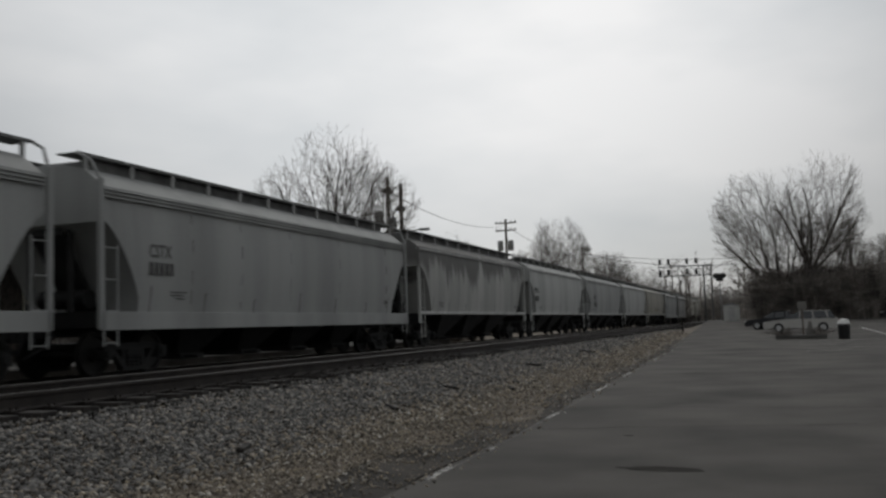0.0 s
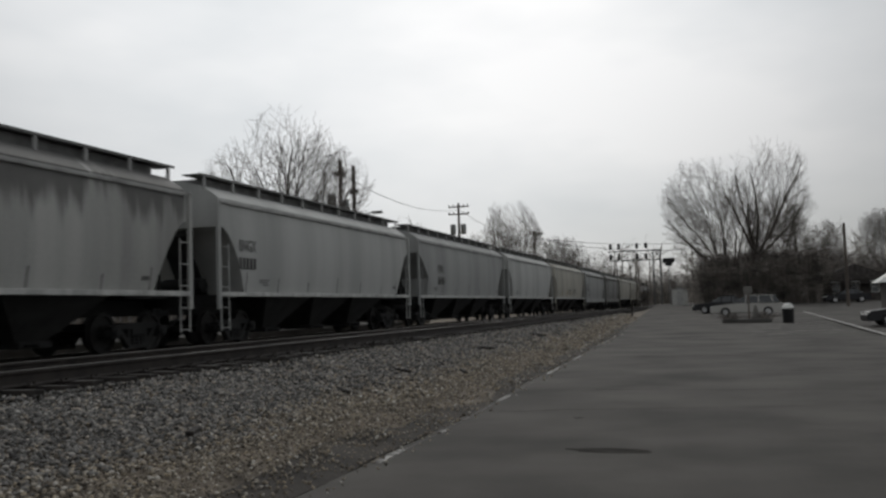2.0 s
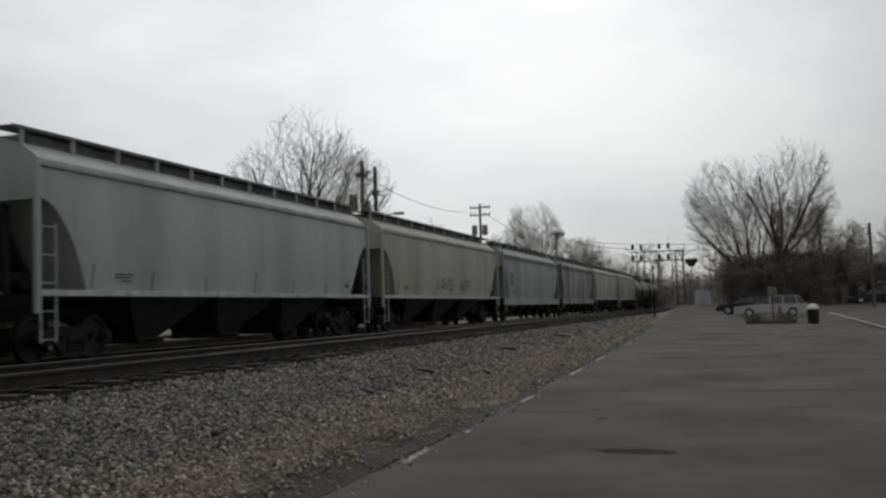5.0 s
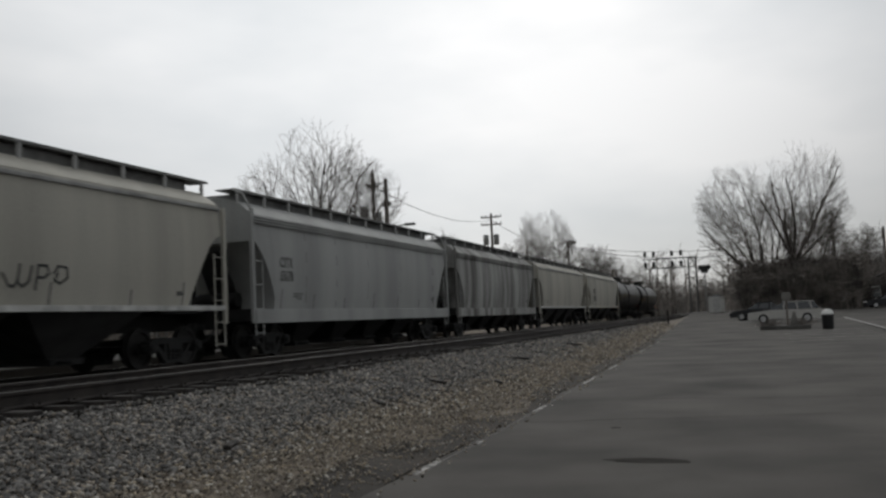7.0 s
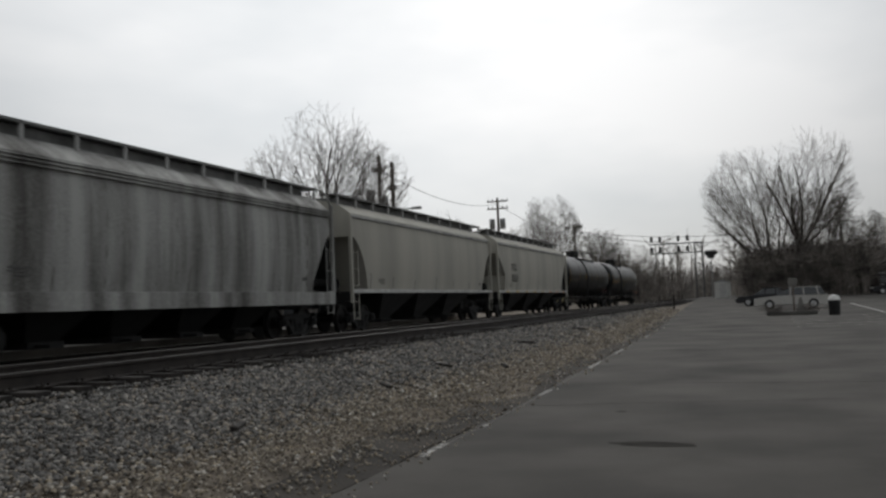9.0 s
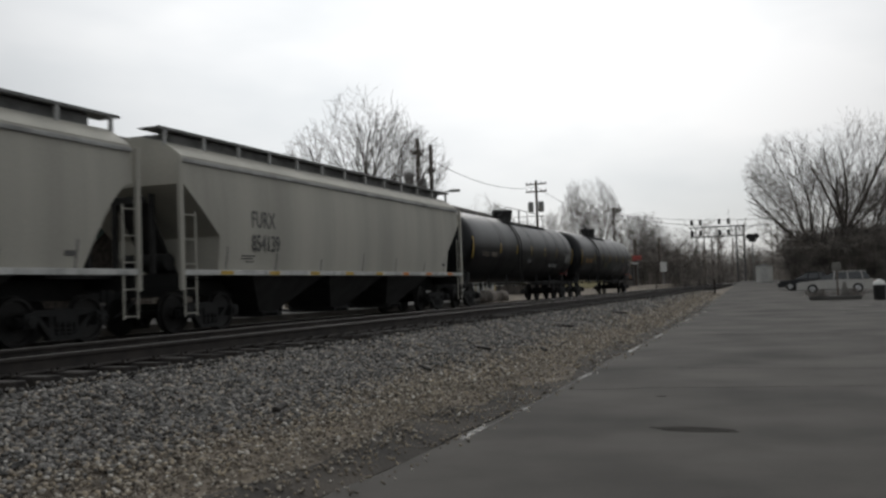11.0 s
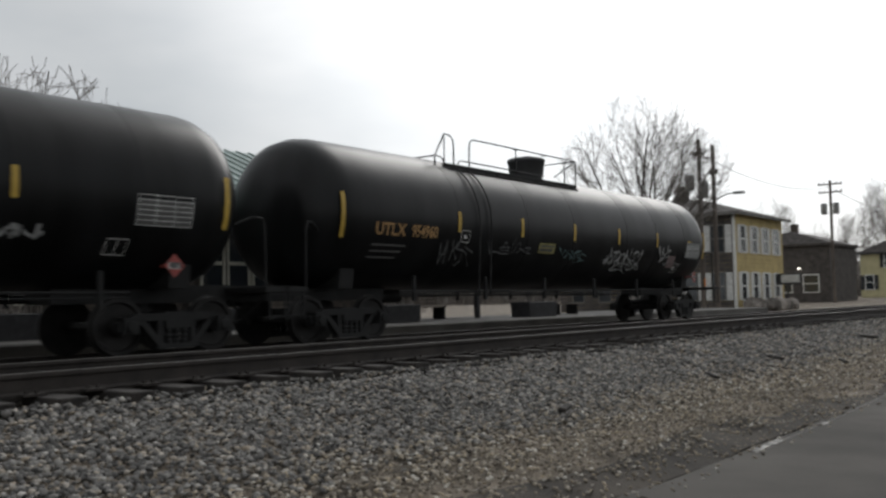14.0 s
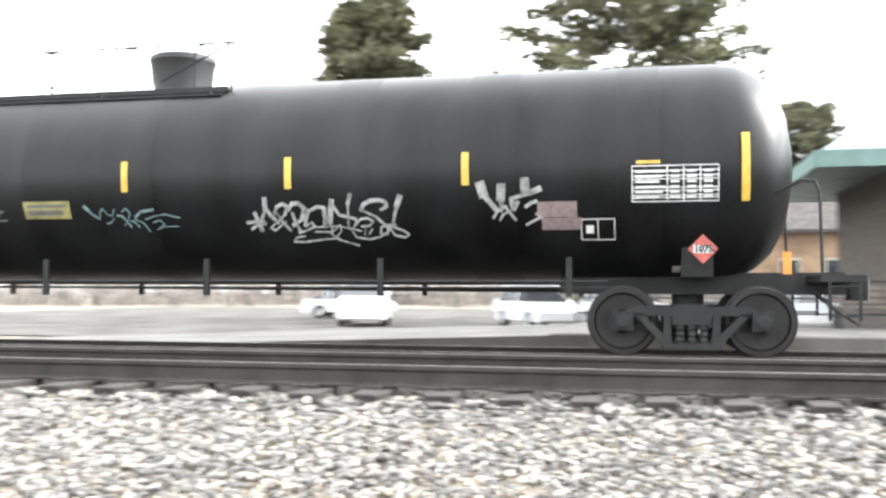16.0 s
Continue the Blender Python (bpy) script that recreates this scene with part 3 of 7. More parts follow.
def wheel_mesh(sign):
    bm = bmesh.new()
    o = sign * 0.7175
    lathe(bm, [(o - 0.045 * sign, 0.10), (o - 0.045 * sign, 0.40), (o - 0.035 * sign, 0.482), (o - 0.005 * sign, 0.482), (o + 0.005 * sign, 0.457), (o + 0.09 * sign, 0.45), (o + 0.09 * sign, 0.385), (o + 0.045 * sign, 0.36), (o + 0.03 * sign, 0.16), (o + 0.09 * sign, 0.13), (o + 0.1 * sign, 0.09)], (0, 0, 0), (1, 0, 0), 28)
    return mesh_of(bm, "wheel", WHEEL, smooth=True)


SIDE_FRAME = side_frame_mesh()
WHEELS = (wheel_mesh(-1), wheel_mesh(1))
bm_ = bmesh.new()
lathe(bm_, [(-1.0, 0.07), (-0.8, 0.08), (0.8, 0.08), (1.0, 0.07)], (0, 0, 0), (1, 0, 0), 10)
AXLE = mesh_of(bm_, "axle", IRON)
bm_ = bmesh.new()
box(bm_, -1.0, 1.0, -0.2, 0.2, 0.42, 0.68)
tube(bm_, (0, 0, 0.6), (0, 0, 0.9), 0.22, n=12)
for s_ in (-1, 1):
    box(bm_, -0.72, 0.72, s_ * 0.4 - 0.05, s_ * 0.4 + 0.05, 0.36, 0.44)
BOLSTER = mesh_of(bm_, "bolster", IRON)
ROLLING = []


def truck(car, y):
    tk = part("truck", BOLSTER, IRON, car, "sooty cast steel truck", at=pose(0, y, 0))
    for x in (-1.0, 1.0):
        part("side_frame", SIDE_FRAME, IRON, tk, at=pose(x, 0, 0, 0, 0, 0 if x > 0 else 180))
    for dy in (-0.889, 0.889):
        ax = part("wheelset", AXLE, IRON, tk, "dark steel wheelset", at=pose(0, dy, 0.457))
        # the two wheels are pressed on the axle
        bm = bmesh.new()
        for w in WHEELS:
            bm.from_mesh(w)
        bm.from_mesh(AXLE)
        me = mesh_of(bm, "wheelset", WHEEL, smooth=True) if "wheelset_full" not in bpy.data.meshes else bpy.data.meshes["wheelset_full"]
        me.name = "wheelset_full"
        ax.data = me
        ROLLING.append((ax, dy))
    return tk


def coupler(car, y, s):
    bm = bmesh.new()
    box(bm, -0.07, 0.07, min(y, y + s * 0.55), max(y, y + s * 0.55), 0.82, 0.96)
    prism(bm, [(-0.16, y + s * 0.5), (0.1, y + s * 0.5), (0.17, y + s * 0.72), (0.02, y + s * 0.78), (-0.16, y + s * 0.66)][::s], "z", 0.74, 1.04)
    path_tube(bm, [(0.35, y, 0.85), (0.32, y + s * 0.3, 0.6), (0.2, y + s * 0.6, 0.42)], 0.03)
    part("coupler", bm, IRON, car)


def side_x(z):
    """Half width of a hopper body at height z: a shallow curve."""
    return 1.50 - 0.1 * ((z - 2.6) / 1.3) ** 2


def ladder(car, x, y0, y1, z0, z1, mat, label="", rungs=None):
    bm = bmesh.new()
    for y in (y0, y1):
        box(bm, x - 0.012, x + 0.012, y - 0.018, y + 0.018, z0, z1)
    ld = part("ladder", bm, mat, car, label)
    bm = bmesh.new()
    tube(bm, (x, y0, 0), (x, y1, 0), 0.014, n=6)
    me = mesh_of(bm, "rung", mat)
    n = rungs or max(2, int((z1 - z0) / 0.42))
    for k in range(n):
        part("rung", me, mat, ld, at=pose(0, 0, z0 + 0.06 + k * (z1 - z0 - 0.14) / max(1, n - 1)))


def hopper_car(length, style, paint, label, words=(), art=None, reflectors=False, ends=()):
    """A covered hopper, origin on the rail head at its middle. style 'deep': broad side sill, ribbed top chord; 'curved': thin sill over open bays; 'straight': the same with straight end slopes."""
    car = thing("hopper_car", label, "freight car", group="freight train cars")
    mat = PAINTS[paint]
    h = length / 2 - 0.62
    deep = style == "deep"
    low = 1.28 if deep else 1.36
    eave = 3.76
    slope_in, end_low = {"deep": (1.12, 3.1), "curved": (1.35, 3.1), "straight": (1.3, 3.25)}[style]

    def bottom(y):
        d = h - 0.12 - abs(y)
        if d >= slope_in - 0.001:
            return low
        k = max(0.0, d / slope_in)
        drop = {"deep": 0.84 * (0.45 * k + 0.55 * k * k), "curved": k ** 1.75, "straight": 0.58 * k}[style]
        return low + (end_low - low) * (1 - drop)
    ys = sorted({-h + 0.11 + slope_in, h - 0.11 - slope_in, *np.linspace(-h + 0.12, -h + 0.12 + slope_in, 9), *np.linspace(-h + 0.12 + slope_in, h - 0.12 - slope_in, 8), *np.linspace(h - 0.12 - slope_in, h - 0.12, 9)})
    bm = bmesh.new()
    rings = []
    for y in ys:
        b = bottom(y)
        zs = [b + (eave - b) * k / 8 for k in range(9)]
        half = [(side_x(z), z) for z in zs] + ([(1.42, eave + 0.1), (1.3, eave + 0.2), (0.95, 4.2), (0.4, 4.34)] if not deep else [(1.44, eave + 0.05), (1.2, eave + 0.26), (0.95, 4.2), (0.4, 4.33)])
        rings.append([bm.verts.new((x, y, z)) for x, z in half] + [bm.verts.new((-x, y, z)) for x, z in half[::-1]])
    n = len(rings[0])
    for a, b in zip(rings, rings[1:]):
        for k in range(n):
            bm.faces.new((a[k], a[(k + 1) % n], b[(k + 1) % n], b[k]))
    bm.faces.new(rings[0])
    bm.faces.new(rings[-1][::-1])
    body = part("body", bm, mat, car, "streaked and dusty painted steel body", smooth=True)
    # top chord under the roof edge
    for s in (-1, 1):
        bm = bmesh.new()
        lo, hi, out = (eave - 0.16, eave + 0.05, 1.475) if deep else (eave - 0.05, eave + 0.04, 1.485)
        box(bm, min(s * 1.36, s * out), max(s * 1.36, s * out), -h + 0.1, h - 0.1, lo, hi)
        if deep:
            for rib in (-0.19, -0.115, -0.04):
                box(bm, min(s * 1.4, s * 1.525), max(s * 1.4, s * 1.525), -h + 0.1, h - 0.1, eave + rib, eave + rib + 0.035)
        part("top_chord", bm, ROOF_PAINT if not deep else mat, car, bevel=0.012)
        # side sill
        bm = bmesh.new()
        z0, z1 = (0.93, 1.3) if deep else (1.27, 1.39)
        box(bm, min(s * 1.44, s * 1.535), max(s * 1.44, s * 1.535), -h, h, z0, z1)
        sill = part("side_sill", bm, SILL_PAINT if not deep else mat, car, "pale painted side sill", bevel=0.01)
        if reflectors and s > 0:
            for k in range(8):
                bm = bmesh.new()
                y = -h + 1.6 + k * (2 * h - 3.0) / 7
                box(bm, 1.535, 1.542, y - 0.24, y + 0.24, 1.285, 1.375)
                part("reflector", bm, ORANGE if k > 4 else YELLOW, sill, "faded yellow-orange reflector")
    # hatch trough and the running boards over the roof
    bm = bmesh.new()
    box(bm, -0.82, 0.82, -h + 0.55, h - 0.55, 4.2, 4.455)
    part("hatch_cover", bm, HATCH, car, "long roof hatch with walkway shade in its grey", bevel=0.03)
    for s in (-1, 1):
        bm = bmesh.new()
        xa, xb = sorted((s * 0.5, s * 1.02))
        box(bm, xa, xb, -h - 0.1, h + 0.1, 4.465, 4.495)
        box(bm, s * 1.02 - 0.012, s * 1.02 + 0.012, -h - 0.1, h + 0.1, 4.45, 4.51)
        board = part("running_board", bm, GRATE, car, "galvanised roof walkway grating")
        n = int(2 * h / 1.45)
        bm = bmesh.new()
        box(bm, s * 1.0 - 0.025, s * 1.0 + 0.025, -0.045, 0.045, 4.1, 4.465)
        me = mesh_of(bm, "bracket", ROOF_PAINT)
        for k in range(n + 1):
            part("bracket", me, ROOF_PAINT, board, at=pose(0, -h + 0.15 + k * (2 * h - 0.3) / n, 0))
    # ends: posts, ladders, platform, shear plates
    for s in (-1, 1):
        for q in (-1, 1):
            bm = bmesh.new()
            box(bm, q * 1.49 - 0.045, q * 1.49 + 0.045, s * h - 0.06, s * h + 0.06, 0.95, 3.8 if not deep else 3.95)
            if deep:
                path_tube(bm, [(q * 1.47, s * h, 3.93), (q * 1.3, s * (h + 0.05), 4.32), (q * 1.0, s * (h + 0.08), 4.48)], 0.035)
            part("corner_post", bm, mat, car, bevel=0.008)
            ladder(car, q * 1.51, s * (h - 0.06), s * (h - 0.47), 0.62 if deep else 0.4, 2.65, mat)
        bm = bmesh.new()
        ya, yb = sorted((s * (h - 1.9), s * h))
        box(bm, -1.42, 1.42, min(s * (h - 0.14), s * h), max(s * (h - 0.14), s * h), 1.0, 1.32)
        box(bm, -0.95, 0.95, ya, yb, 1.22, 1.3)
        part("end_platform", bm, IRON, car)
        bm = bmesh.new()
        prism(bm, [(s * (h - 0.35), 1.3), (s * (h - 0.25), 1.3), (s * (h - 0.25), 3.1), (s * (h - 0.35), 3.1)][::s], "x", -0.55, -0.45)
        prism(bm, [(s * (h - 0.35), 1.3), (s * (h - 0.25), 1.3), (s * (h - 0.25), 3.1), (s * (h - 0.35), 3.1)][::s], "x", 0.45, 0.55)
        prism(bm, [(s * (h - 1.35), 1.3), (s * (h - 1.27), 1.3), (s * (h - 0.2), 2.9), (s * (h - 0.2), 3.05)][::s], "x", -0.4, 0.4)
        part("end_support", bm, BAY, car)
        bm = bmesh.new()
        tube(bm, (-0.6, s * (h - 0.75), 1.6), (0.6, s * (h - 0.75), 1.6), 0.2, n=14)
        part("air_reservoir", bm, IRON, car, smooth=True)
        coupler(car, s * (h + 0.02), s)
        truck(car, s * (h - 1.55))
    bm = bmesh.new()
    box(bm, -0.3, 0.3, -h, h, 0.82, 1.2)
    part("centre_sill", bm, IRON, car)
    # discharge bays
    bays = 3 if not deep else 4
    span = (2 * h - 5.6) / bays
    for k in range(bays):
        y = -h + 2.8 + span * (k + 0.5)
        bm = bmesh.new()
        w, zb = span * 0.5, 0.36
        top = [bm.verts.new((x * 1.42, y + d * w, low + 0.02)) for x, d in ((-1, -1), (1, -1), (1, 1), (-1, 1))]
        bot = [bm.verts.new((x * 0.62, y + d * 0.42, zb)) for x, d in ((-1, -1), (1, -1), (1, 1), (-1, 1))]
        for i in range(4):
            bm.faces.new((top[i], top[(i + 1) % 4], bot[(i + 1) % 4], bot[i]))
        bm.faces.new(bot)
        bm.faces.new(top[::-1])
        bay = part("discharge_bay", bm, BAY if not deep else IRON, car, "dark sloping discharge hopper")
        bm = bmesh.new()
        box(bm, -0.75, 0.75, y - 0.48, y + 0.48, 0.24, 0.37)
        tube(bm, (-1.1, y - 0.3, 0.3), (1.1, y - 0.3, 0.3), 0.035, n=8)
        part("outlet_gate", bm, IRON, bay)
    for y, z, size, txt in words:
        part("marking", text_mesh(txt, size, MARK_DARK, stretch=0.78), MARK_DARK, body, "dark stencilled reporting mark", at=Matrix.Translation((max(side_x(z), side_x(z + size * 0.7)) + 0.006, y, z)) @ FACING)
    for y, z, w, hh in ((-h + 2.3, 1.72, 0.6, 0.03), (-h + 2.3, 1.65, 0.5, 0.03), (-h + 2.5, 1.58, 0.36, 0.03), (h - 1.95, 1.62, 0.28, 0.24)):
        bm = bmesh.new()
        box(bm, side_x(z) + 0.002, side_x(z) + 0.01, y, y + w, z, z + hh)
        part("data_bar", bm, MARK_DARK, body)
    x = lambda z: side_x(z) + 0.004
    for k, y in enumerate((-0.8, -0.55, -0.28, 0.02, 0.3, 0.58, 0.8)):
        bm = bmesh.new()
        stroke(bm, [(y * h, low + 0.55 - 0.1 * (k % 3)), (y * h - 0.02, low + 0.3), (y * h - 0.03, low + 0.04)], 0.06, x)
        part("rust_streak", bm, STREAK, body, "dark weep streak on the side sheet")
    if deep:
        for k, (y, z0, w) in enumerate(((-0.62, 1.5, 0.05), (-0.36, 1.4, 0.04), (-0.05, 1.6, 0.03), (0.33, 1.9, 0.03), (0.78, 1.5, 0.09))):
            bm = bmesh.new()
            stroke(bm, [(y * h, 3.5), (y * h + 0.02, 2.8), (y * h - 0.01, 2.1), (y * h, z0)], w, x)
            part("rust_streak", bm, STREAK, body, "long dark weep streak down the side")
    for z, txt in ends:
        part("marking", text_mesh(txt, 0.4, MARK_DARK, stretch=0.8), MARK_DARK, body, "dark stencilled mark on the end panel", at=pose(-1.05, -h + 0.105, z, 90, 0, 0))
    if art:
        art(body)
    return car


def tag_strokes(body, x, y0, z0, width, height, seed, mat, w=0.035, letters=5):
    """Looping illegible spray strokes."""
    rng = random.Random(seed)
    bm = bmesh.new()
    step = width / letters
    for k in range(letters):
        cx, cz = y0 + step * (k + 0.5), z0 + height * 0.5
        pts = []
        if rng.random() < 0.55:
            zig = [(cx + rng.uniform(-0.5, 0.5) * step, z0 + height * (rng.uniform(0.7, 1.1) if i % 2 else rng.uniform(-0.1, 0.3))) for i in range(rng.randint(3, 5))]
            stroke(bm, zig, w * 1.2, x)
        a0, turns = rng.uniform(0, 6), rng.uniform(2.5, 5.0)
        rx, rz = step * rng.uniform(0.3, 0.5), height * rng.uniform(0.25, 0.42)
        for i in range(16):
            a = a0 + turns * i / 15
            pts.append((cx + rx * math.cos(a) + step * 0.15 * (i / 15 - 0.5), cz + rz * math.sin(a * rng.choice((1, 1, 1.05)))))
        stroke(bm, pts, w, x)
        if rng.random() < 0.7:
            y = cx + rng.uniform(-0.3, 0.3) * step
            stroke(bm, [(y, z0 - 0.05 * height), (y + 0.1 * step, z0 + height * rng.uniform(0.8, 1.15))], w * 1.2, x)
    part("graffiti", bm, mat, body, "illegible spray-painted tag")


TANK_R, TANK_Z = 1.52, 2.54
FADED_YELLOW = material("faded_yellow_placard", (0.22, 0.195, 0.075), 0.7, vary=0.2, scale=8)


def tank_side(z):
    return math.sqrt(max(0.01, TANK_R ** 2 - (z - TANK_Z) ** 2)) + 0.006


def on_tank(y0, y1, z0, z1, bm, out=0.004, n=4):
    """A thin curved plate lying on the tank's near side."""
    cols = []
    for k in range(n + 1):
        z = z0 + (z1 - z0) * k / n
        cols.append((bm.verts.new((tank_side(z) + out, y0, z)), bm.verts.new((tank_side(z) + out, y1, z))))
    for a, b in zip(cols, cols[1:]):
        bm.faces.new((a[0], a[1], b[1], b[0]))


def tank_text(tank, words, y, z, size, mat, stretch=1.0, label=""):
    me = text_mesh(words, size, mat, stretch=stretch)
    for v in me.vertices:
        a, b = v.co.x, v.co.y
        v.co = (tank_side(z + b) + 0.006 + max(0, v.co.z), y + a, z + b)
    part("marking", me, mat, tank, label)


def tank_car(label, words, dome, rail, gap, decals, last=False, split=False):
    """A long black pressure tank car; y values run from its middle."""
    car = thing("tank_car", label, "tank car", group="freight train cars")
    hl = 9.36
    prof = [(-hl, 0.02), (-hl + 0.03, 0.45), (-hl + 0.12, 0.85), (-hl + 0.28, 1.17), (-hl + 0.5, 1.38), (-hl + 0.78, 1.49), (-hl + 1.05, TANK_R)]
    prof += [(y, TANK_R) for y in np.linspace(-hl + 2, hl - 2, 8)] + [(-a, r) for a, r in prof[::-1]]
    bm = bmesh.new()
    lathe(bm, prof, (0, 0, TANK_Z), (0, 1, 0), 64)
    tank = part("tank", bm, TANK, car, "glossy black cylindrical steel tank", smooth=True)
    for y, w in ((-4.6, 0.75), (-1.9, 0.6), (0.25, 0.45), (3.35, 0.62), (5.35, 0.7), (7.3, 0.56)):
        bm = bmesh.new()
        lathe(bm, [(-w / 2, TANK_R - 0.01), (-w / 2 + 0.004, TANK_R + 0.003), (w / 2 - 0.004, TANK_R + 0.003), (w / 2, TANK_R - 0.01)], (0, y, TANK_Z), (0, 1, 0), 64)
        part("seam_band", bm, TANK_DULL, tank, "dull matt band round the tank", smooth=True)
    for k, y in enumerate((-8.62, -4.97, -2.45, 0.05, 2.54, 5.04, 8.62)):
        bm = bmesh.new()
        on_tank(y - 0.05, y + 0.05, 2.0 if k in (0, 6) else 2.26, 2.86 if k in (0, 6) else 2.7, bm)
        part("reflector", bm, YELLOW, tank, "upright yellow reflector strip")
    # walkway, railing and dome
    bm = bmesh.new()
    z = TANK_Z + TANK_R
    for s in (-1, 1):
        box(bm, min(s * 0.5, s * 0.85), max(s * 0.5, s * 0.85), rail[0] + 0.34, rail[1] - 0.06, z - 0.22, z - 0.185)
        box(bm, s * 0.85 - 0.015, s * 0.85 + 0.015, rail[0] + 0.34, rail[1] - 0.06, z - 0.25, z - 0.165)
        tube(bm, (s * 0.95, rail[0] + 0.34, z - 0.31), (s * 0.95, rail[1] - 0.1, z - 0.31), 0.02, n=6)
        for y in np.linspace(rail[0] + 0.6, rail[1] - 0.3, 4):
            tube(bm, (s * 0.82, y, z - 0.2), (s * 0.97, y, z - 0.4), 0.03, n=6)
    part("walkway", bm, IRON, car, "dark grating platform round the dome")
    x, lo, hi, mid = 0.83, z - 0.2, z + 0.5, z - 0.05
    if not split:
        bm = bmesh.new()
        a, b = rail[0], gap[0]
        path_tube(bm, [(x, a, z - 0.3), (x, a, z - 0.03), (x, a + 0.35, hi), (x, b - 0.14, hi), (x, b - 0.03, hi - 0.1), (x, b, hi - 0.22), (x, b, lo)], 0.018)
        path_tube(bm, [(x, a, z - 0.03), (x, a + 0.2, z - 0.04), (x, a + 0.3, z - 0.09), (x, a + 0.34, lo)], 0.018)
        tube(bm, (x, a + 0.35, lo), (x, a + 0.35, hi), 0.016, n=6)
        part("handrail", bm, IRON, car)
    bm = bmesh.new()
    a, b = gap[1], rail[1]
    path_tube(bm, ([(x, rail[0], z - 0.3), (x, rail[0], z - 0.03), (x, a - 0.1, hi - 0.03), (x, a + 0.1, hi)] if split else [(x, a, lo), (x, a, hi - 0.2), (x, a + 0.05, hi - 0.06), (x, a + 0.17, hi)]) + ([(x, b - 1.25, hi), (x, b - 1.1, hi - 0.06), (x, b - 1.05, hi - 0.2), (x, b - 1.05, lo)] if split else [(x, b, hi), (x, b, z - 0.36)]), 0.018)
    path_tube(bm, [(x, a - 0.46, lo), (x, a - 0.42, mid - 0.04), (x, a - 0.3, mid), (x, dome - 0.45, mid - 0.02)], 0.016)
    if split:
        path_tube(bm, [(x, b - 1.9, lo), (x, b - 1.87, lo + 0.14), (x, b - 1.75, lo + 0.22), (x, b, hi), (x, b, z - 0.36)], 0.018)
        tube(bm, (x, b - 0.28, lo), (x, b - 0.28, hi - 0.08), 0.016, n=6)
        path_tube(bm, [(x, dome + 0.3, mid), (x, b - 2.55, mid), (x, b - 2.43, mid - 0.05), (x, b - 2.4, lo)], 0.016)
        for y in (b - 4.55, b - 3.15):
            tube(bm, (x, y, lo), (x, y, hi), 0.018, n=6)
    else:
        path_tube(bm, [(x, b - 0.6, lo), (x, b - 0.6, hi - 0.16), (x, b - 0.54, hi - 0.05), (x, b - 0.42, hi)], 0.016)
        tube(bm, (x, b - 1.15, mid), (x, b, hi), 0.016, n=6)
    tube(bm, (x, a + 2.0, lo), (x, a + 2.0, hi), 0.018, n=6)
    for y in (a + 2.0, a + 3.35):
        box(bm, x - 0.02, x + 0.02, y - 0.09, y + 0.09, hi - 0.035, hi + 0.01)
    part("handrail", bm, IRON, car)
    for y, top in ((rail[0], z - 0.03), (rail[1], hi)):
        bm = bmesh.new()
        path_tube(bm, [(x, y, top), (0.0, y, top), (-x, y, top), (-x, y, z - 0.3)], 0.016)
        part("end_rail", bm, IRON, car)
    bm = bmesh.new()
    lathe(bm, [(-0.15, 0.44), (0.02, 0.44), (0.1, 0.47), (0.4, 0.5), (0.42, 0.52), (0.49, 0.52), (0.53, 0.46), (0.54, 0.1)], (0, dome, z), (0, 0, 1), 28)
    path_tube(bm, [(-0.15, dome, z + 0.53), (-0.12, dome, z + 0.6), (0.12, dome, z + 0.6), (0.15, dome, z + 0.53)], 0.015)
    part("valve_dome", bm, TANK_PATCH, car, "round valve housing with a lid", smooth=True)
    bm = bmesh.new()
    for y in (gap[0] - 0.05, gap[0] + 0.4):
        pts = [(TANK_R * math.cos(a) + 0.06, y, TANK_Z + TANK_R * math.sin(a)) for a in np.linspace(1.0, 0.0, 8)] + [(1.5, y, 0.9)]
        path_tube(bm, pts, 0.022)
    part("side_ladder", bm, IRON, car)
    # underframe
    for s in (-1, 1):
        bm = bmesh.new()
        ya, yb = sorted((s * 6.2, s * 10.0))
        box(bm, -0.35, 0.35, ya, yb, 0.82, 1.12)
        box(bm, -1.45, 1.45, min(s * 9.5, s * 10.02), max(s * 9.5, s * 10.02), 0.98, 1.07)
        prism(bm, [(-1.0, 1.05), (1.0, 1.05), (1.05, 1.5), (0.8, 1.32), (-0.8, 1.32), (-1.05, 1.5)], "y", min(s * 7.85, s * 8.25), max(s * 7.85, s * 8.25))
        part("stub_sill", bm, IRON, car)
        for q in (-1, 1):
            bm = bmesh.new()
            x = q * 1.42
            path_tube(bm, [(x * 0.86, s * 9.0, 2.12), (x * 0.95, s * 9.3, 2.26), (x, s * 9.45, 2.24), (x, s * 9.5, 2.1), (x, s * 9.52, 1.05)], 0.022)
            part("end_handrail", bm, IRON, car)
            ladder(car, q * 1.43, s * 9.6, s * 9.95, 0.5, 1.0, IRON, rungs=2)
        coupler(car, s * 9.6, s)
        truck(car, s * 7.97)
        if last and s > 0:
            bm = bmesh.new()
            box(bm, 1.3, 1.33, s * 9.12 - 0.05, s * 9.12 + 0.05, 1.08, 1.36)
            part("end_reflector", bm, ORANGE, car, "orange end marker")
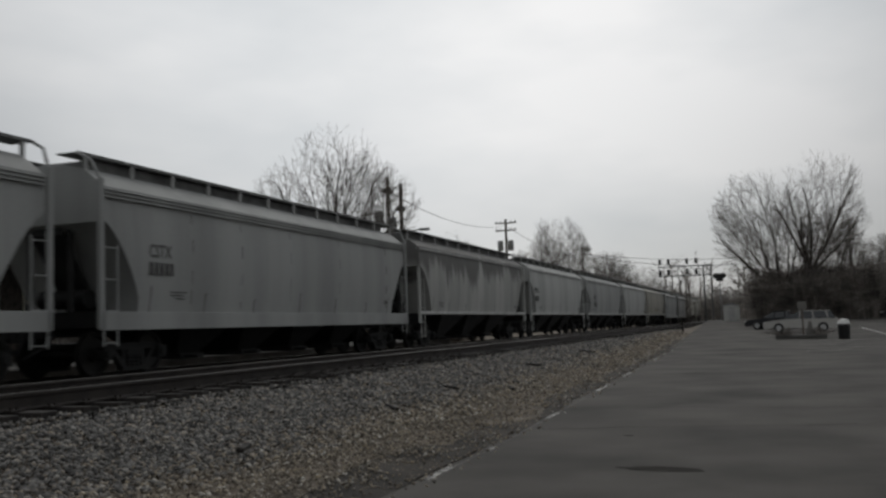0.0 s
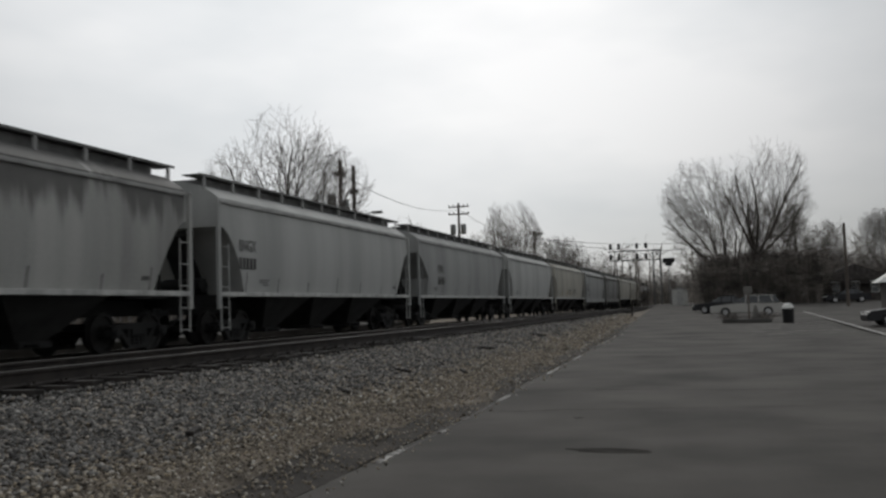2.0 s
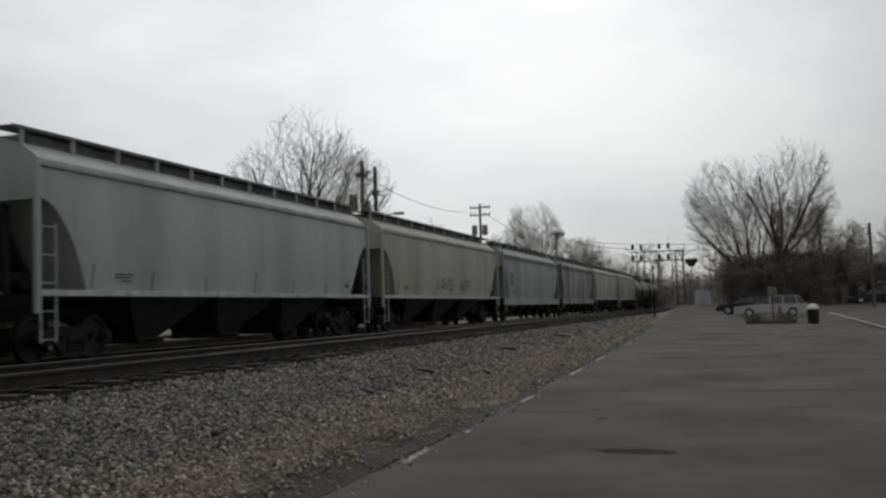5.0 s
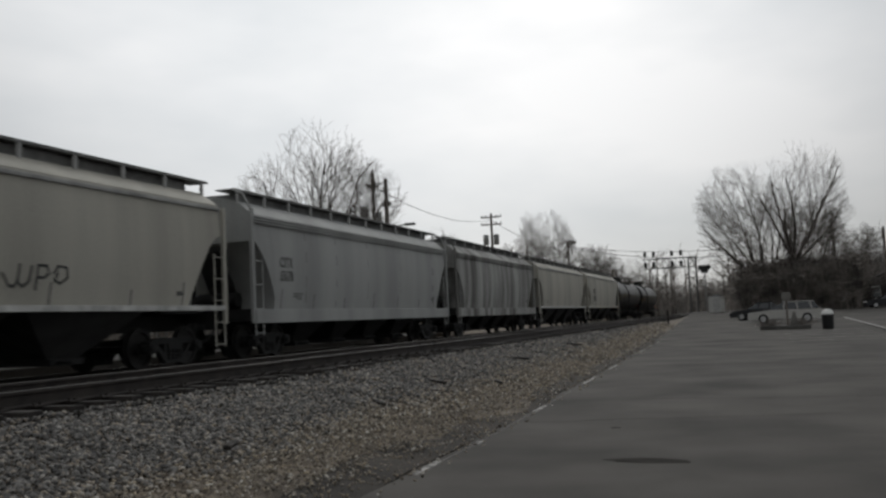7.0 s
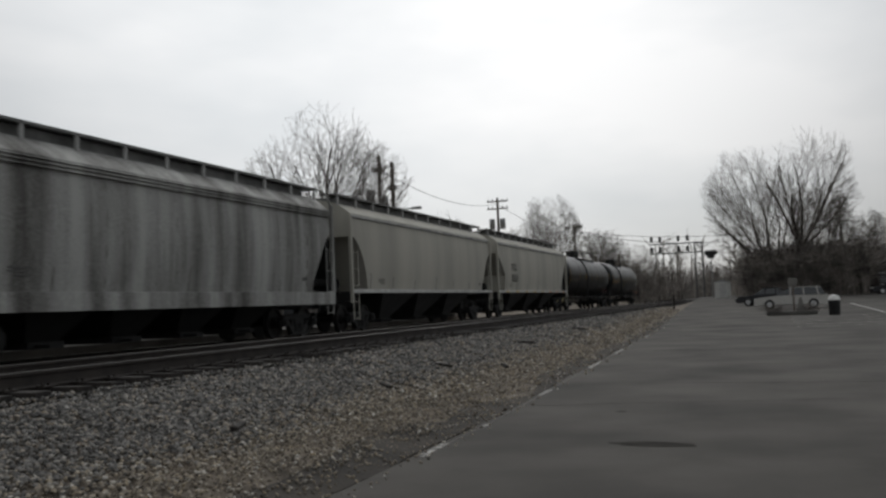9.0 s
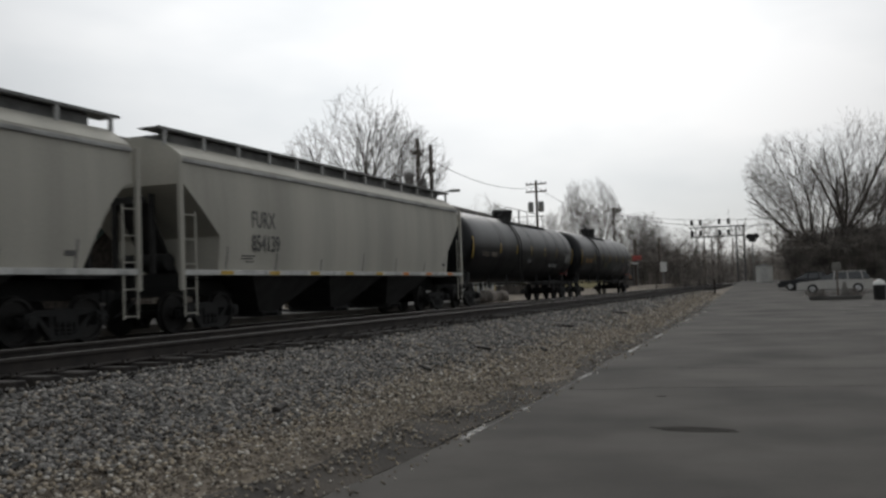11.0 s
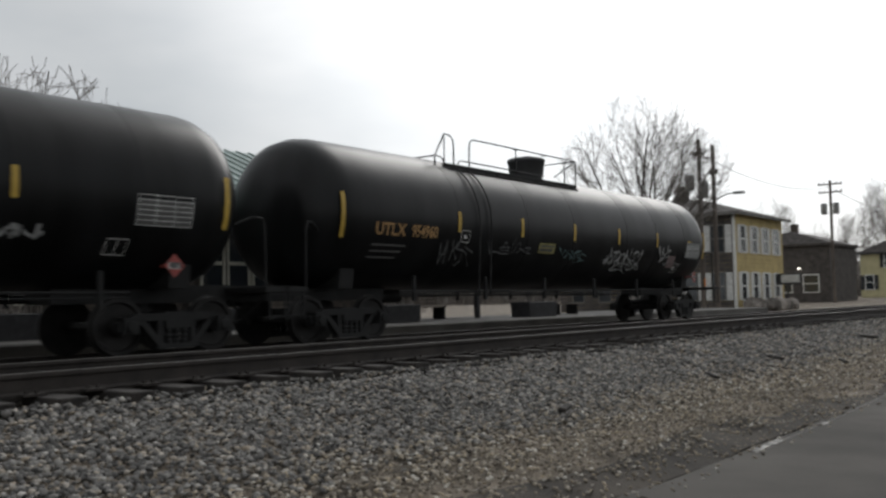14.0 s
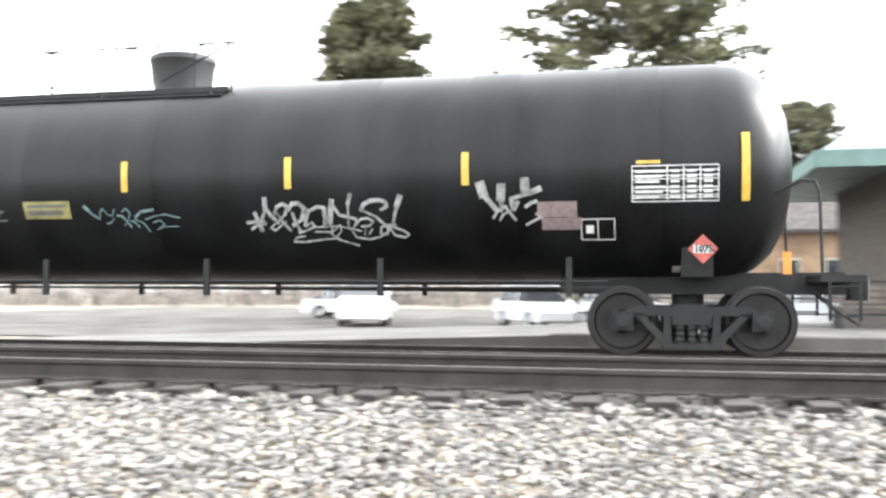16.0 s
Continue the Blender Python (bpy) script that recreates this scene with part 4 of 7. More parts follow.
    for q in (-1, 1):
        bm = bmesh.new()
        x = q * 1.36
        tube(bm, (x, -6.9, 0.98), (x, 6.9, 0.98), 0.022, n=8)
        tube(bm, (x, -6.9, 0.9), (x, 6.9, 0.9), 0.014, n=6)
        for y in np.linspace(-6.4, 6.4, 6):
            box(bm, x - 0.03, x + 0.03, y - 0.04, y + 0.04, 0.78, 1.3)
        part("running_pipe", bm, IRON, car)
    bm = bmesh.new()
    tube(bm, (-0.3, -5.9, 0.92), (-0.3, -5.0, 0.92), 0.17, n=14)
    tube(bm, (-0.3, -5.0, 0.92), (-0.3, 6.4, 0.86), 0.025, n=6)
    part("brake_gear", bm, IRON, car, smooth=True)
    for y, z0, size, txt, st in words:
        tank_text(tank, txt, y, z0, size, MARK_YELLOW if last else MARK_DULL, st, "yellow stencilled reporting mark")
    decals(tank)
    return car


def plate(tank, y0, y1, z0, z1, mat, name="placard", label="", out=0.005):
    bm = bmesh.new()
    on_tank(y0, y1, z0, z1, bm, out)
    return part(name, bm, mat, tank, label)


def frame_lines(tank, y0, y1, z0, z1, rows, cols, w=0.012, mat=None):
    """A ruled box; rows and cols are counts of even divisions, or the lines' shares of the height and width."""
    rows = [k / rows for k in range(rows + 1)] if isinstance(rows, int) else rows
    cols = [k / cols for k in range(cols + 1)] if isinstance(cols, int) else cols
    bm = bmesh.new()
    for k in rows:
        z = z0 + (z1 - z0) * k
        on_tank(y0, y1, z - w / 2, z + w / 2, bm, n=1)
    for k in cols:
        y = y0 + (y1 - y0) * k
        on_tank(y - w / 2, y + w / 2, z0, z1, bm)
    part("data_panel", bm, mat or WHITE, tank, "white ruled data panel")


def hazard_diamond(tank, y, z, r):
    bm = bmesh.new()
    vs = [bm.verts.new((1.36, y + a, z + b)) for a, b in ((-r, 0), (0, -r), (r, 0), (0, r))]
    bm.faces.new(vs)
    ext = bmesh.ops.extrude_face_region(bm, geom=bm.faces[:])
    bmesh.ops.translate(bm, vec=(-0.006, 0, 0), verts=[v for v in ext['geom'] if isinstance(v, bmesh.types.BMVert)])
    tube(bm, (1.35, y, z), (1.0, y, z), 0.03, n=6)
    dm = part("hazard_placard", bm, RED, tank, "red diamond hazard placard")
    bm = bmesh.new()
    x = 1.364
    box(bm, x, x + 0.002, y - r * 0.62, y + r * 0.62, z - r * 0.27, z + r * 0.27)
    part("number_panel", bm, WHITE, dm)
    me = text_mesh("1075", r * 0.62, SIGNAL_BLACK)
    part("marking", me, SIGNAL_BLACK, dm, at=Matrix.Translation((x + 0.004, y - r * 0.58, z - r * 0.2)) @ FACING)


def decals_rear(tank):
    """Markings of the last car; y runs from the car's middle."""
    o = -6.98
    frame_lines(tank, 14.2 + o, 15.27 + o, 2.01, 2.46, (0, 0.1, 0.17, 0.3, 0.38, 0.62, 0.72, 0.86, 1), (0, 0.41, 0.6, 0.79, 1))
    for k in range(6):
        plate(tank, 14.24 + o, 14.54 + o + 0.04 * (k % 3), 2.05 + k * 0.065, 2.075 + k * 0.065, WHITE, "data_bar")
        for j in range(3):
            plate(tank, 14.68 + o + j * 0.205, 14.79 + o + j * 0.205, 2.05 + k * 0.065, 2.075 + k * 0.065, WHITE, "data_bar")
    plate(tank, 14.25 + o, 14.55 + o, 2.49, 2.53, YELLOW, "data_bar")
    plate(tank, 5.99, 6.51, 1.83, 2.03, PINK, "sticker", "faded red bar-code sticker")
    plate(tank, 6.04, 6.56, 1.67, 1.825, PINK, "sticker", "faded red bar-code sticker")
    frame_lines(tank, 13.54 + o, 13.97 + o, 1.54, 1.8, 1, 2)
    plate(tank, 13.6 + o, 13.7 + o, 1.62, 1.72, WHITE, "data_bar")
    hazard_diamond(tank, 15.08 + o, 1.4, 0.19)
    yp = plate(tank, 5.36 + o, 6.12 + o, 1.9, 2.15, FADED_YELLOW, "phone_placard", "faded yellow emergency placard")
    plate(tank, 5.42 + o, 6.06 + o, 2.06, 2.1, MARK_DARK, "data_bar", out=0.009)
    plate(tank, 5.42 + o, 6.0 + o, 1.95, 2.02, MARK_DARK, "data_bar", out=0.009)
    frame_lines(tank, 2.1 + o, 2.4 + o, 2.05, 2.3, 1, 1)
    plate(tank, 2.2 + o, 2.3 + o, 2.13, 2.2, WHITE, "data_bar")
    for k in range(3):
        plate(tank, -0.74 + o, 0.3 + o - 0.1 * k, 1.88 - 0.12 * k, 1.92 - 0.12 * k, MARK_DARK, "data_bar")
    x = lambda z: tank_side(z) + 0.006
    bm = bmesh.new()
    stroke(bm, [(1.88, 1.81), (2.13, 1.83)], 0.05, x)
    stroke(bm, [(2.01, 1.94), (2.05, 1.83), (2.08, 1.70)], 0.06, x)
    stroke(bm, [(1.93, 1.72), (2.08, 1.82)], 0.045, x)
    stroke(bm, [(2.18, 2.13), (2.18, 2.00)], 0.075, x)
    stroke(bm, [(2.19, 2.01), (2.12, 1.88), (2.09, 1.78), (2.16, 1.80)], 0.05, x)
    stroke(bm, [(2.19, 2.00), (2.25, 1.90), (2.35, 1.80)], 0.05, x)
    stroke(bm, [(2.30, 1.92), (2.35, 2.02), (2.44, 2.06), (2.51, 2.02), (2.46, 1.91)], 0.05, x)
    stroke(bm, [(2.46, 1.91), (2.34, 1.82), (2.22, 1.74), (2.28, 1.70), (2.46, 1.82)], 0.03, x)
    stroke(bm, [(2.34, 1.93), (2.42, 1.80), (2.51, 1.70)], 0.04, x)
    stroke(bm, [(2.52, 1.98), (2.58, 2.06), (2.68, 2.06), (2.75, 1.99), (2.70, 1.85), (2.56, 1.77)], 0.06, x)
    stroke(bm, [(2.57, 1.93), (2.60, 1.81), (2.65, 1.68)], 0.045, x)
    stroke(bm, [(2.81, 1.97), (2.76, 1.85), (2.74, 1.76)], 0.06, x)
    stroke(bm, [(2.74, 1.76), (2.84, 1.80), (2.87, 1.75), (2.76, 1.70), (2.62, 1.66)], 0.035, x)
    stroke(bm, [(2.85, 1.97), (2.94, 2.01), (3.03, 2.00)], 0.05, x)
    stroke(bm, [(3.04, 2.00), (3.04, 1.88), (3.02, 1.74)], 0.06, x)
    stroke(bm, [(3.16, 2.09), (3.13, 1.94), (3.10, 1.79)], 0.08, x)
    stroke(bm, [(3.18, 2.01), (3.25, 1.90), (3.37, 1.87), (3.48, 1.84), (3.49, 1.78)], 0.045, x)
    stroke(bm, [(3.43, 2.17), (3.39, 2.04)], 0.06, x)
    stroke(bm, [(3.39, 2.04), (3.38, 1.90), (3.36, 1.73)], 0.035, x)
    stroke(bm, [(3.57, 1.95), (3.61, 2.03), (3.71, 2.08), (3.83, 2.09)], 0.06, x)
    stroke(bm, [(3.83, 2.09), (3.93, 2.06), (3.94, 2.00), (3.85, 1.96)], 0.05, x)
    stroke(bm, [(3.62, 1.94), (3.77, 1.87), (3.89, 1.76), (3.93, 1.70), (3.89, 1.63), (3.81, 1.64)], 0.035, x)
    stroke(bm, [(3.81, 1.64), (3.83, 1.73), (3.96, 1.76), (3.91, 1.66)], 0.035, x)
    stroke(bm, [(3.47, 1.77), (3.55, 1.84), (3.65, 1.85), (3.73, 1.81), (3.67, 1.75), (3.55, 1.74)], 0.035, x)
    stroke(bm, [(3.46, 1.77), (3.41, 1.68), (3.45, 1.60), (3.64, 1.57), (3.80, 1.60), (3.94, 1.69)], 0.03, x)
    stroke(bm, [(4.13, 2.13), (4.08, 2.00)], 0.08, x)
    stroke(bm, [(4.08, 2.00), (4.04, 1.88), (3.99, 1.73)], 0.045, x)
    stroke(bm, [(3.99, 1.73), (4.14, 1.68), (4.21, 1.63), (4.15, 1.59), (4.01, 1.62), (3.95, 1.71), (4.05, 1.76)], 0.03, x)
    stroke(bm, [(2.62, 1.67), (2.89, 1.74), (3.22, 1.75), (3.54, 1.68)], 0.025, x)
    stroke(bm, [(2.70, 1.62), (2.57, 1.60), (2.52, 1.55), (2.67, 1.54), (2.93, 1.57), (3.19, 1.59)], 0.03, x)
    stroke(bm, [(2.86, 1.68), (3.12, 1.67), (3.24, 1.77), (3.25, 1.68), (3.15, 1.60)], 0.025, x)
    stroke(bm, [(3.13, 1.75), (3.10, 1.64), (3.20, 1.57), (3.46, 1.49)], 0.03, x)
    stroke(bm, [(3.60, 1.71), (3.58, 1.63)], 0.025, x)
    stroke(bm, [(3.70, 1.71), (3.64, 1.64)], 0.03, x)
    part("graffiti", bm, SPRAY, tank, "white spray-painted tag with looping underlines")
    bm = bmesh.new()
    stroke(bm, [(5.24, 2.27), (5.28, 2.13)], 0.13, x)
    stroke(bm, [(5.28, 2.13), (5.36, 2.04), (5.46, 1.92)], 0.07, x)
    stroke(bm, [(5.46, 1.92), (5.40, 1.83)], 0.035, x)
    stroke(bm, [(5.52, 2.24), (5.51, 2.08)], 0.12, x)
    stroke(bm, [(5.51, 2.08), (5.52, 1.96), (5.50, 1.92)], 0.06, x)
    stroke(bm, [(5.49, 1.80), (5.53, 1.87), (5.63, 1.92)], 0.035, x)
    stroke(bm, [(5.56, 1.98), (5.63, 1.89), (5.70, 1.80)], 0.04, x)
    stroke(bm, [(5.65, 2.08), (5.66, 1.99), (5.68, 1.94), (5.73, 2.03)], 0.06, x)
    stroke(bm, [(5.65, 2.08), (5.74, 2.10), (5.81, 2.12)], 0.05, x)
    stroke(bm, [(5.83, 2.31), (5.84, 2.17)], 0.12, x)
    stroke(bm, [(5.84, 2.14), (5.93, 2.16), (6.03, 2.20)], 0.08, x)
    stroke(bm, [(5.84, 1.97), (5.90, 2.01), (5.98, 2.04)], 0.05, x)
    stroke(bm, [(5.84, 1.74), (5.94, 1.79), (6.05, 1.84), (5.97, 1.88)], 0.035, x)
    part("graffiti", bm, SPRAY, tank, "soft white spray-painted tag")
    bm = bmesh.new()
    stroke(bm, [(-0.63, 2.07), (-0.57, 2.01)], 0.05, x)
    stroke(bm, [(-0.57, 2.01), (-0.52, 1.96), (-0.41, 1.89)], 0.03, x)
    stroke(bm, [(-0.41, 1.89), (-0.38, 1.99), (-0.34, 2.03), (-0.26, 1.94), (-0.19, 1.93), (-0.16, 2.02)], 0.025, x)
    stroke(bm, [(-0.12, 1.93), (-0.05, 1.93), (0.02, 1.85), (0.07, 1.77)], 0.03, x)
    stroke(bm, [(-0.03, 1.99), (0.03, 2.03), (0.09, 1.97), (0.05, 1.88), (-0.03, 1.79)], 0.025, x)
    stroke(bm, [(0.07, 1.86), (0.14, 1.84), (0.20, 1.77)], 0.025, x)
    stroke(bm, [(0.17, 1.91), (0.26, 1.98), (0.46, 2.01)], 0.045, x)
    stroke(bm, [(0.15, 1.88), (0.28, 1.82), (0.35, 1.70)], 0.025, x)
    stroke(bm, [(0.31, 1.87), (0.47, 1.92), (0.64, 1.94), (0.86, 1.89)], 0.02, x)
    stroke(bm, [(0.43, 1.83), (0.54, 1.86), (0.61, 1.80), (0.51, 1.76)], 0.02, x)
    stroke(bm, [(0.47, 1.73), (0.61, 1.77), (0.81, 1.77)], 0.018, x)
    stroke(bm, [(-0.31, 1.82), (-0.23, 1.84), (-0.17, 1.90)], 0.02, x)
    part("graffiti", bm, SPRAY_TEAL, tank, "thin pale teal spray-painted tag")
    bm = bmesh.new()
    stroke(bm, [(-3.84, 2.10), (-3.74, 1.94), (-3.62, 1.83)], 0.045, x)
    stroke(bm, [(-3.62, 1.83), (-3.49, 1.88), (-3.22, 1.86)], 0.03, x)
    stroke(bm, [(-3.29, 1.85), (-3.31, 1.98), (-2.92, 2.00), (-2.89, 1.85), (-3.29, 1.84)], 0.03, x)
    stroke(bm, [(-3.18, 2.00), (-3.16, 2.09), (-3.07, 2.11), (-3.06, 2.02)], 0.03, x)
    stroke(bm, [(-3.23, 1.92), (-2.96, 1.93)], 0.03, x)
    stroke(bm, [(-2.70, 2.24), (-2.80, 2.05), (-2.78, 1.87)], 0.035, x)
    stroke(bm, [(-2.71, 1.89), (-2.61, 2.07), (-2.50, 2.12), (-2.43, 1.99), (-2.53, 1.88)], 0.03, x)
    stroke(bm, [(-2.48, 1.99), (-2.23, 1.92), (-2.23, 2.00), (-1.98, 2.02)], 0.03, x)
    stroke(bm, [(-1.98, 2.02), (-2.13, 1.89), (-1.94, 1.88)], 0.03, x)
    part("graffiti", bm, SPRAY_DIM, tank, "faint grey spray-painted tag")
    bm = bmesh.new()
    stroke(bm, [(-5.54, 1.99), (-5.48, 1.79), (-5.41, 1.58)], 0.05, x)
    stroke(bm, [(-5.39, 1.58), (-5.35, 1.83), (-5.33, 2.05)], 0.05, x)
    stroke(bm, [(-5.33, 2.05), (-5.27, 1.80), (-5.21, 1.59)], 0.05, x)
    stroke(bm, [(-5.40, 1.76), (-5.25, 1.80)], 0.035, x)
    stroke(bm, [(-5.13, 2.08), (-5.08, 1.88), (-5.05, 1.66)], 0.05, x)
    stroke(bm, [(-4.91, 2.06), (-5.08, 1.84)], 0.05, x)
    stroke(bm, [(-5.04, 1.87), (-4.83, 1.68)], 0.05, x)
    stroke(bm, [(-4.79, 2.14), (-4.97, 1.90), (-4.67, 1.87), (-4.66, 1.63), (-4.78, 1.55)], 0.045, x)
    stroke(bm, [(-4.65, 1.95), (-4.32, 1.84)], 0.045, x)
    stroke(bm, [(-4.63, 1.86), (-4.52, 1.79), (-4.26, 1.54)], 0.04, x)
    part("graffiti", bm, SPRAY_DIM, tank, "faint grey spray-painted tag")
    plate(tank, 14.72 + o, 15.0 + o, 1.02 + 0.1, 1.2, WHITE, "data_bar")


def decals_front(tank):
    o = 12.85
    frame_lines(tank, -5.9 + o, -4.9 + o, 2.0, 2.46, 6, 3, mat=SILL_PAINT)
    plate(tank, -5.9 + o, -4.9 + o, 2.0, 2.4, MARK_DARK, "data_plate", out=0.002)
    hazard_diamond(tank, -5.15 + o, 1.4, 0.19)
    frame_lines(tank, -6.3 + o, -5.95 + o, 1.55, 1.78, 1, 2)
    tag_strokes(tank, lambda z: tank_side(z) + 0.006, -9.2 + o, 1.75, 1.9, 0.16, 31, SPRAY, 0.05, 6)
    plate(tank, -13.4 + o, -12.6 + o, 1.9, 2.12, MARK_DARK, "placard")


def dark_tags(body):
    x = lambda z: side_x(z) + 0.008
    bm = bmesh.new()
    stroke(bm, [(-1.0, 2.15), (-1.3, 2.1), (-1.45, 1.9), (-1.25, 1.72), (-1.0, 1.78), (-1.02, 1.92), (-1.15, 1.92)], 0.055, x)
    stroke(bm, [(-1.0, 1.92), (-0.8, 1.86), (-0.62, 1.7)], 0.045, x)
    stroke(bm, [(-0.74, 1.72), (-0.66, 1.95), (-0.54, 2.12)], 0.045, x)
    stroke(bm, [(-0.52, 2.04), (-0.42, 2.13), (-0.32, 2.05), (-0.5, 1.86), (-0.22, 1.83)], 0.045, x)
    stroke(bm, [(-0.1, 2.1), (-0.16, 1.84)], 0.05, x)
    stroke(bm, [(-0.28, 2.12), (0.14, 2.09)], 0.045, x)
    stroke(bm, [(-0.4, 1.67), (0.22, 1.66)], 0.05, x)
    part("graffiti", bm, SPRAY_DARK, body, "black spray-painted tag")
    bm = bmesh.new()
    stroke(bm, [(1.35, 1.95), (1.5, 1.74), (1.62, 1.72), (1.72, 1.85)], 0.055, x)
    stroke(bm, [(1.75, 2.12), (1.7, 1.82), (1.82, 1.72), (1.98, 1.82), (2.05, 2.1)], 0.055, x)
    stroke(bm, [(2.15, 1.68), (2.2, 2.12), (2.42, 2.12), (2.48, 1.98), (2.36, 1.9), (2.18, 1.9)], 0.055, x)
    stroke(bm, [(2.6, 1.98), (2.72, 2.13), (2.95, 2.1), (2.98, 1.92), (2.78, 1.8), (2.62, 1.86), (2.72, 2.0)], 0.05, x)
    part("graffiti", bm, SPRAY_DARK, body, "black spray-painted tag")
    for y in (-5.0, 0.2, -1.9):
        bm = bmesh.new()
        box(bm, side_x(1.9), side_x(1.9) + 0.01, y, y + 0.07, 1.6, 2.0)
        part("reflector", bm, YELLOW, body, "small yellow reflector")


# the string of cars: end, end (metres along the train), built with what each one shows
GAPS = (-217.2, -199.4, -181.7, -164.4, -147.4, -129.1, -111.6, -93.2, -75.6, -58.9, -41.2, -22.4)
DETAILS = (
    ("deep", "grey", "dusty grey covered hopper car with a deep side sill", (), None, False),
    ("deep", "grey", "dusty grey covered hopper car with faint lettering", ((-6.65, 2.46, 0.4, "CSTX"), (-6.65, 2.08, 0.4, 5)), None, False),
    ("curved", "spilled", "pale grey covered hopper car with dark spills from the roof", (), None, False),
    ("curved", "pale", "clean pale grey covered hopper car with lettering", ((-6.75, 2.5, 0.45, "BNGX"), (-6.75, 2.02, 0.45, 5)), None, False),
    ("straight", "grey", "dull grey covered hopper car with lettering", ((-5.6, 2.44, 0.5, "FURX"), (-5.6, 1.9, 0.5, "854284")), None, False),
    ("curved", "pale", "pale grey covered hopper car", (), None, False),
    ("curved", "tan", "tan-grey covered hopper car with black graffiti", (), dark_tags, False),
    ("deep", "grey", "light grey covered hopper car with a pale sill band", ((-6.65, 2.46, 0.4, "CSTX"), (-6.65, 2.08, 0.4, "13170")), None, False),
    ("deep", "stained", "grey covered hopper car with dark vertical streaks", (), None, False),
    ("curved", "tan", "tan-grey covered hopper car", (), None, False),
    ("straight", "tan", "tan-grey covered hopper car with orange reflectors on its sill", ((-6.0, 2.43, 0.56, "FURX"), (-6.0, 1.86, 0.56, "854139")), None, True),
)
CARS = []
for a, b, (style, paint, label, words, art, refl) in zip(GAPS, GAPS[1:], DETAILS):
    CARS.append((hopper_car(b - a - 0.15, style, paint, label, words, art, refl, ((3.62, "FURX"), (3.26, 6)) if a == -147.4 else ()), (a + b) / 2))
CARS.append((tank_car("black pressure tank car with yellow strips and a dome", ((-7.4, 2.1, 0.26, "UTLX", 1.35), (-6.2, 2.1, 0.26, 6, 0.9)), 0.3, (-3.0, 5.05), (-2.3, -1.7), decals_front, split=True), -13.0))
CARS.append((tank_car("black pressure tank car with graffiti and a red placard", ((-7.7, 2.1, 0.34, "UTLX", 1.08), (-6.58, 2.1, 0.34, "954960", 0.84)), 0.15, (-4.94, 1.37), (-4.24, -3.63), decals_rear, True), 6.98))


def motions():
    """The whole train rolls towards -y at a steady speed, its wheelsets turning with it."""
    for car, s in CARS:
        walk(car, [(t, pose(TRAIN_X, s - SPEED * (t - 15), TRAIN_Z)) for t in (0.0, 4.0, 8.0, 12.0, 16.0)])
    step = math.degrees(SPEED / 0.457) / FPS
    for ax, y in ROLLING:
        walk(ax, [(k / FPS, pose(0, y, 0.457, step * k)) for k in range(0, 16 * FPS + 1)])


# ---- trees ----
class Limbs:
    """Collects tapered limbs as open tubes, to be turned into one mesh."""

    def __init__(self):
        self.v, self.f, self.n = [], [], 0

    def limb(self, a, b, r0, r1, sides):
        d = (b - a)
        if d.length < 1e-5:
            return
        d = d.normalized()
        u = d.orthogonal().normalized()
        w = d.cross(u)
        for c, r in ((a, r0), (b, r1)):
            for k in range(sides):
                t = k * math.tau / sides
                self.v.append((c + (u * math.cos(t) + w * math.sin(t)) * r)[:])
        for k in range(sides):
            q = (k + 1) % sides
            self.f.append((self.n + k, self.n + q, self.n + sides + q, self.n + sides + k))
        self.n += 2 * sides

    def mesh(self, name, mat):
        return raw_mesh(name, self.v, self.f, mat)


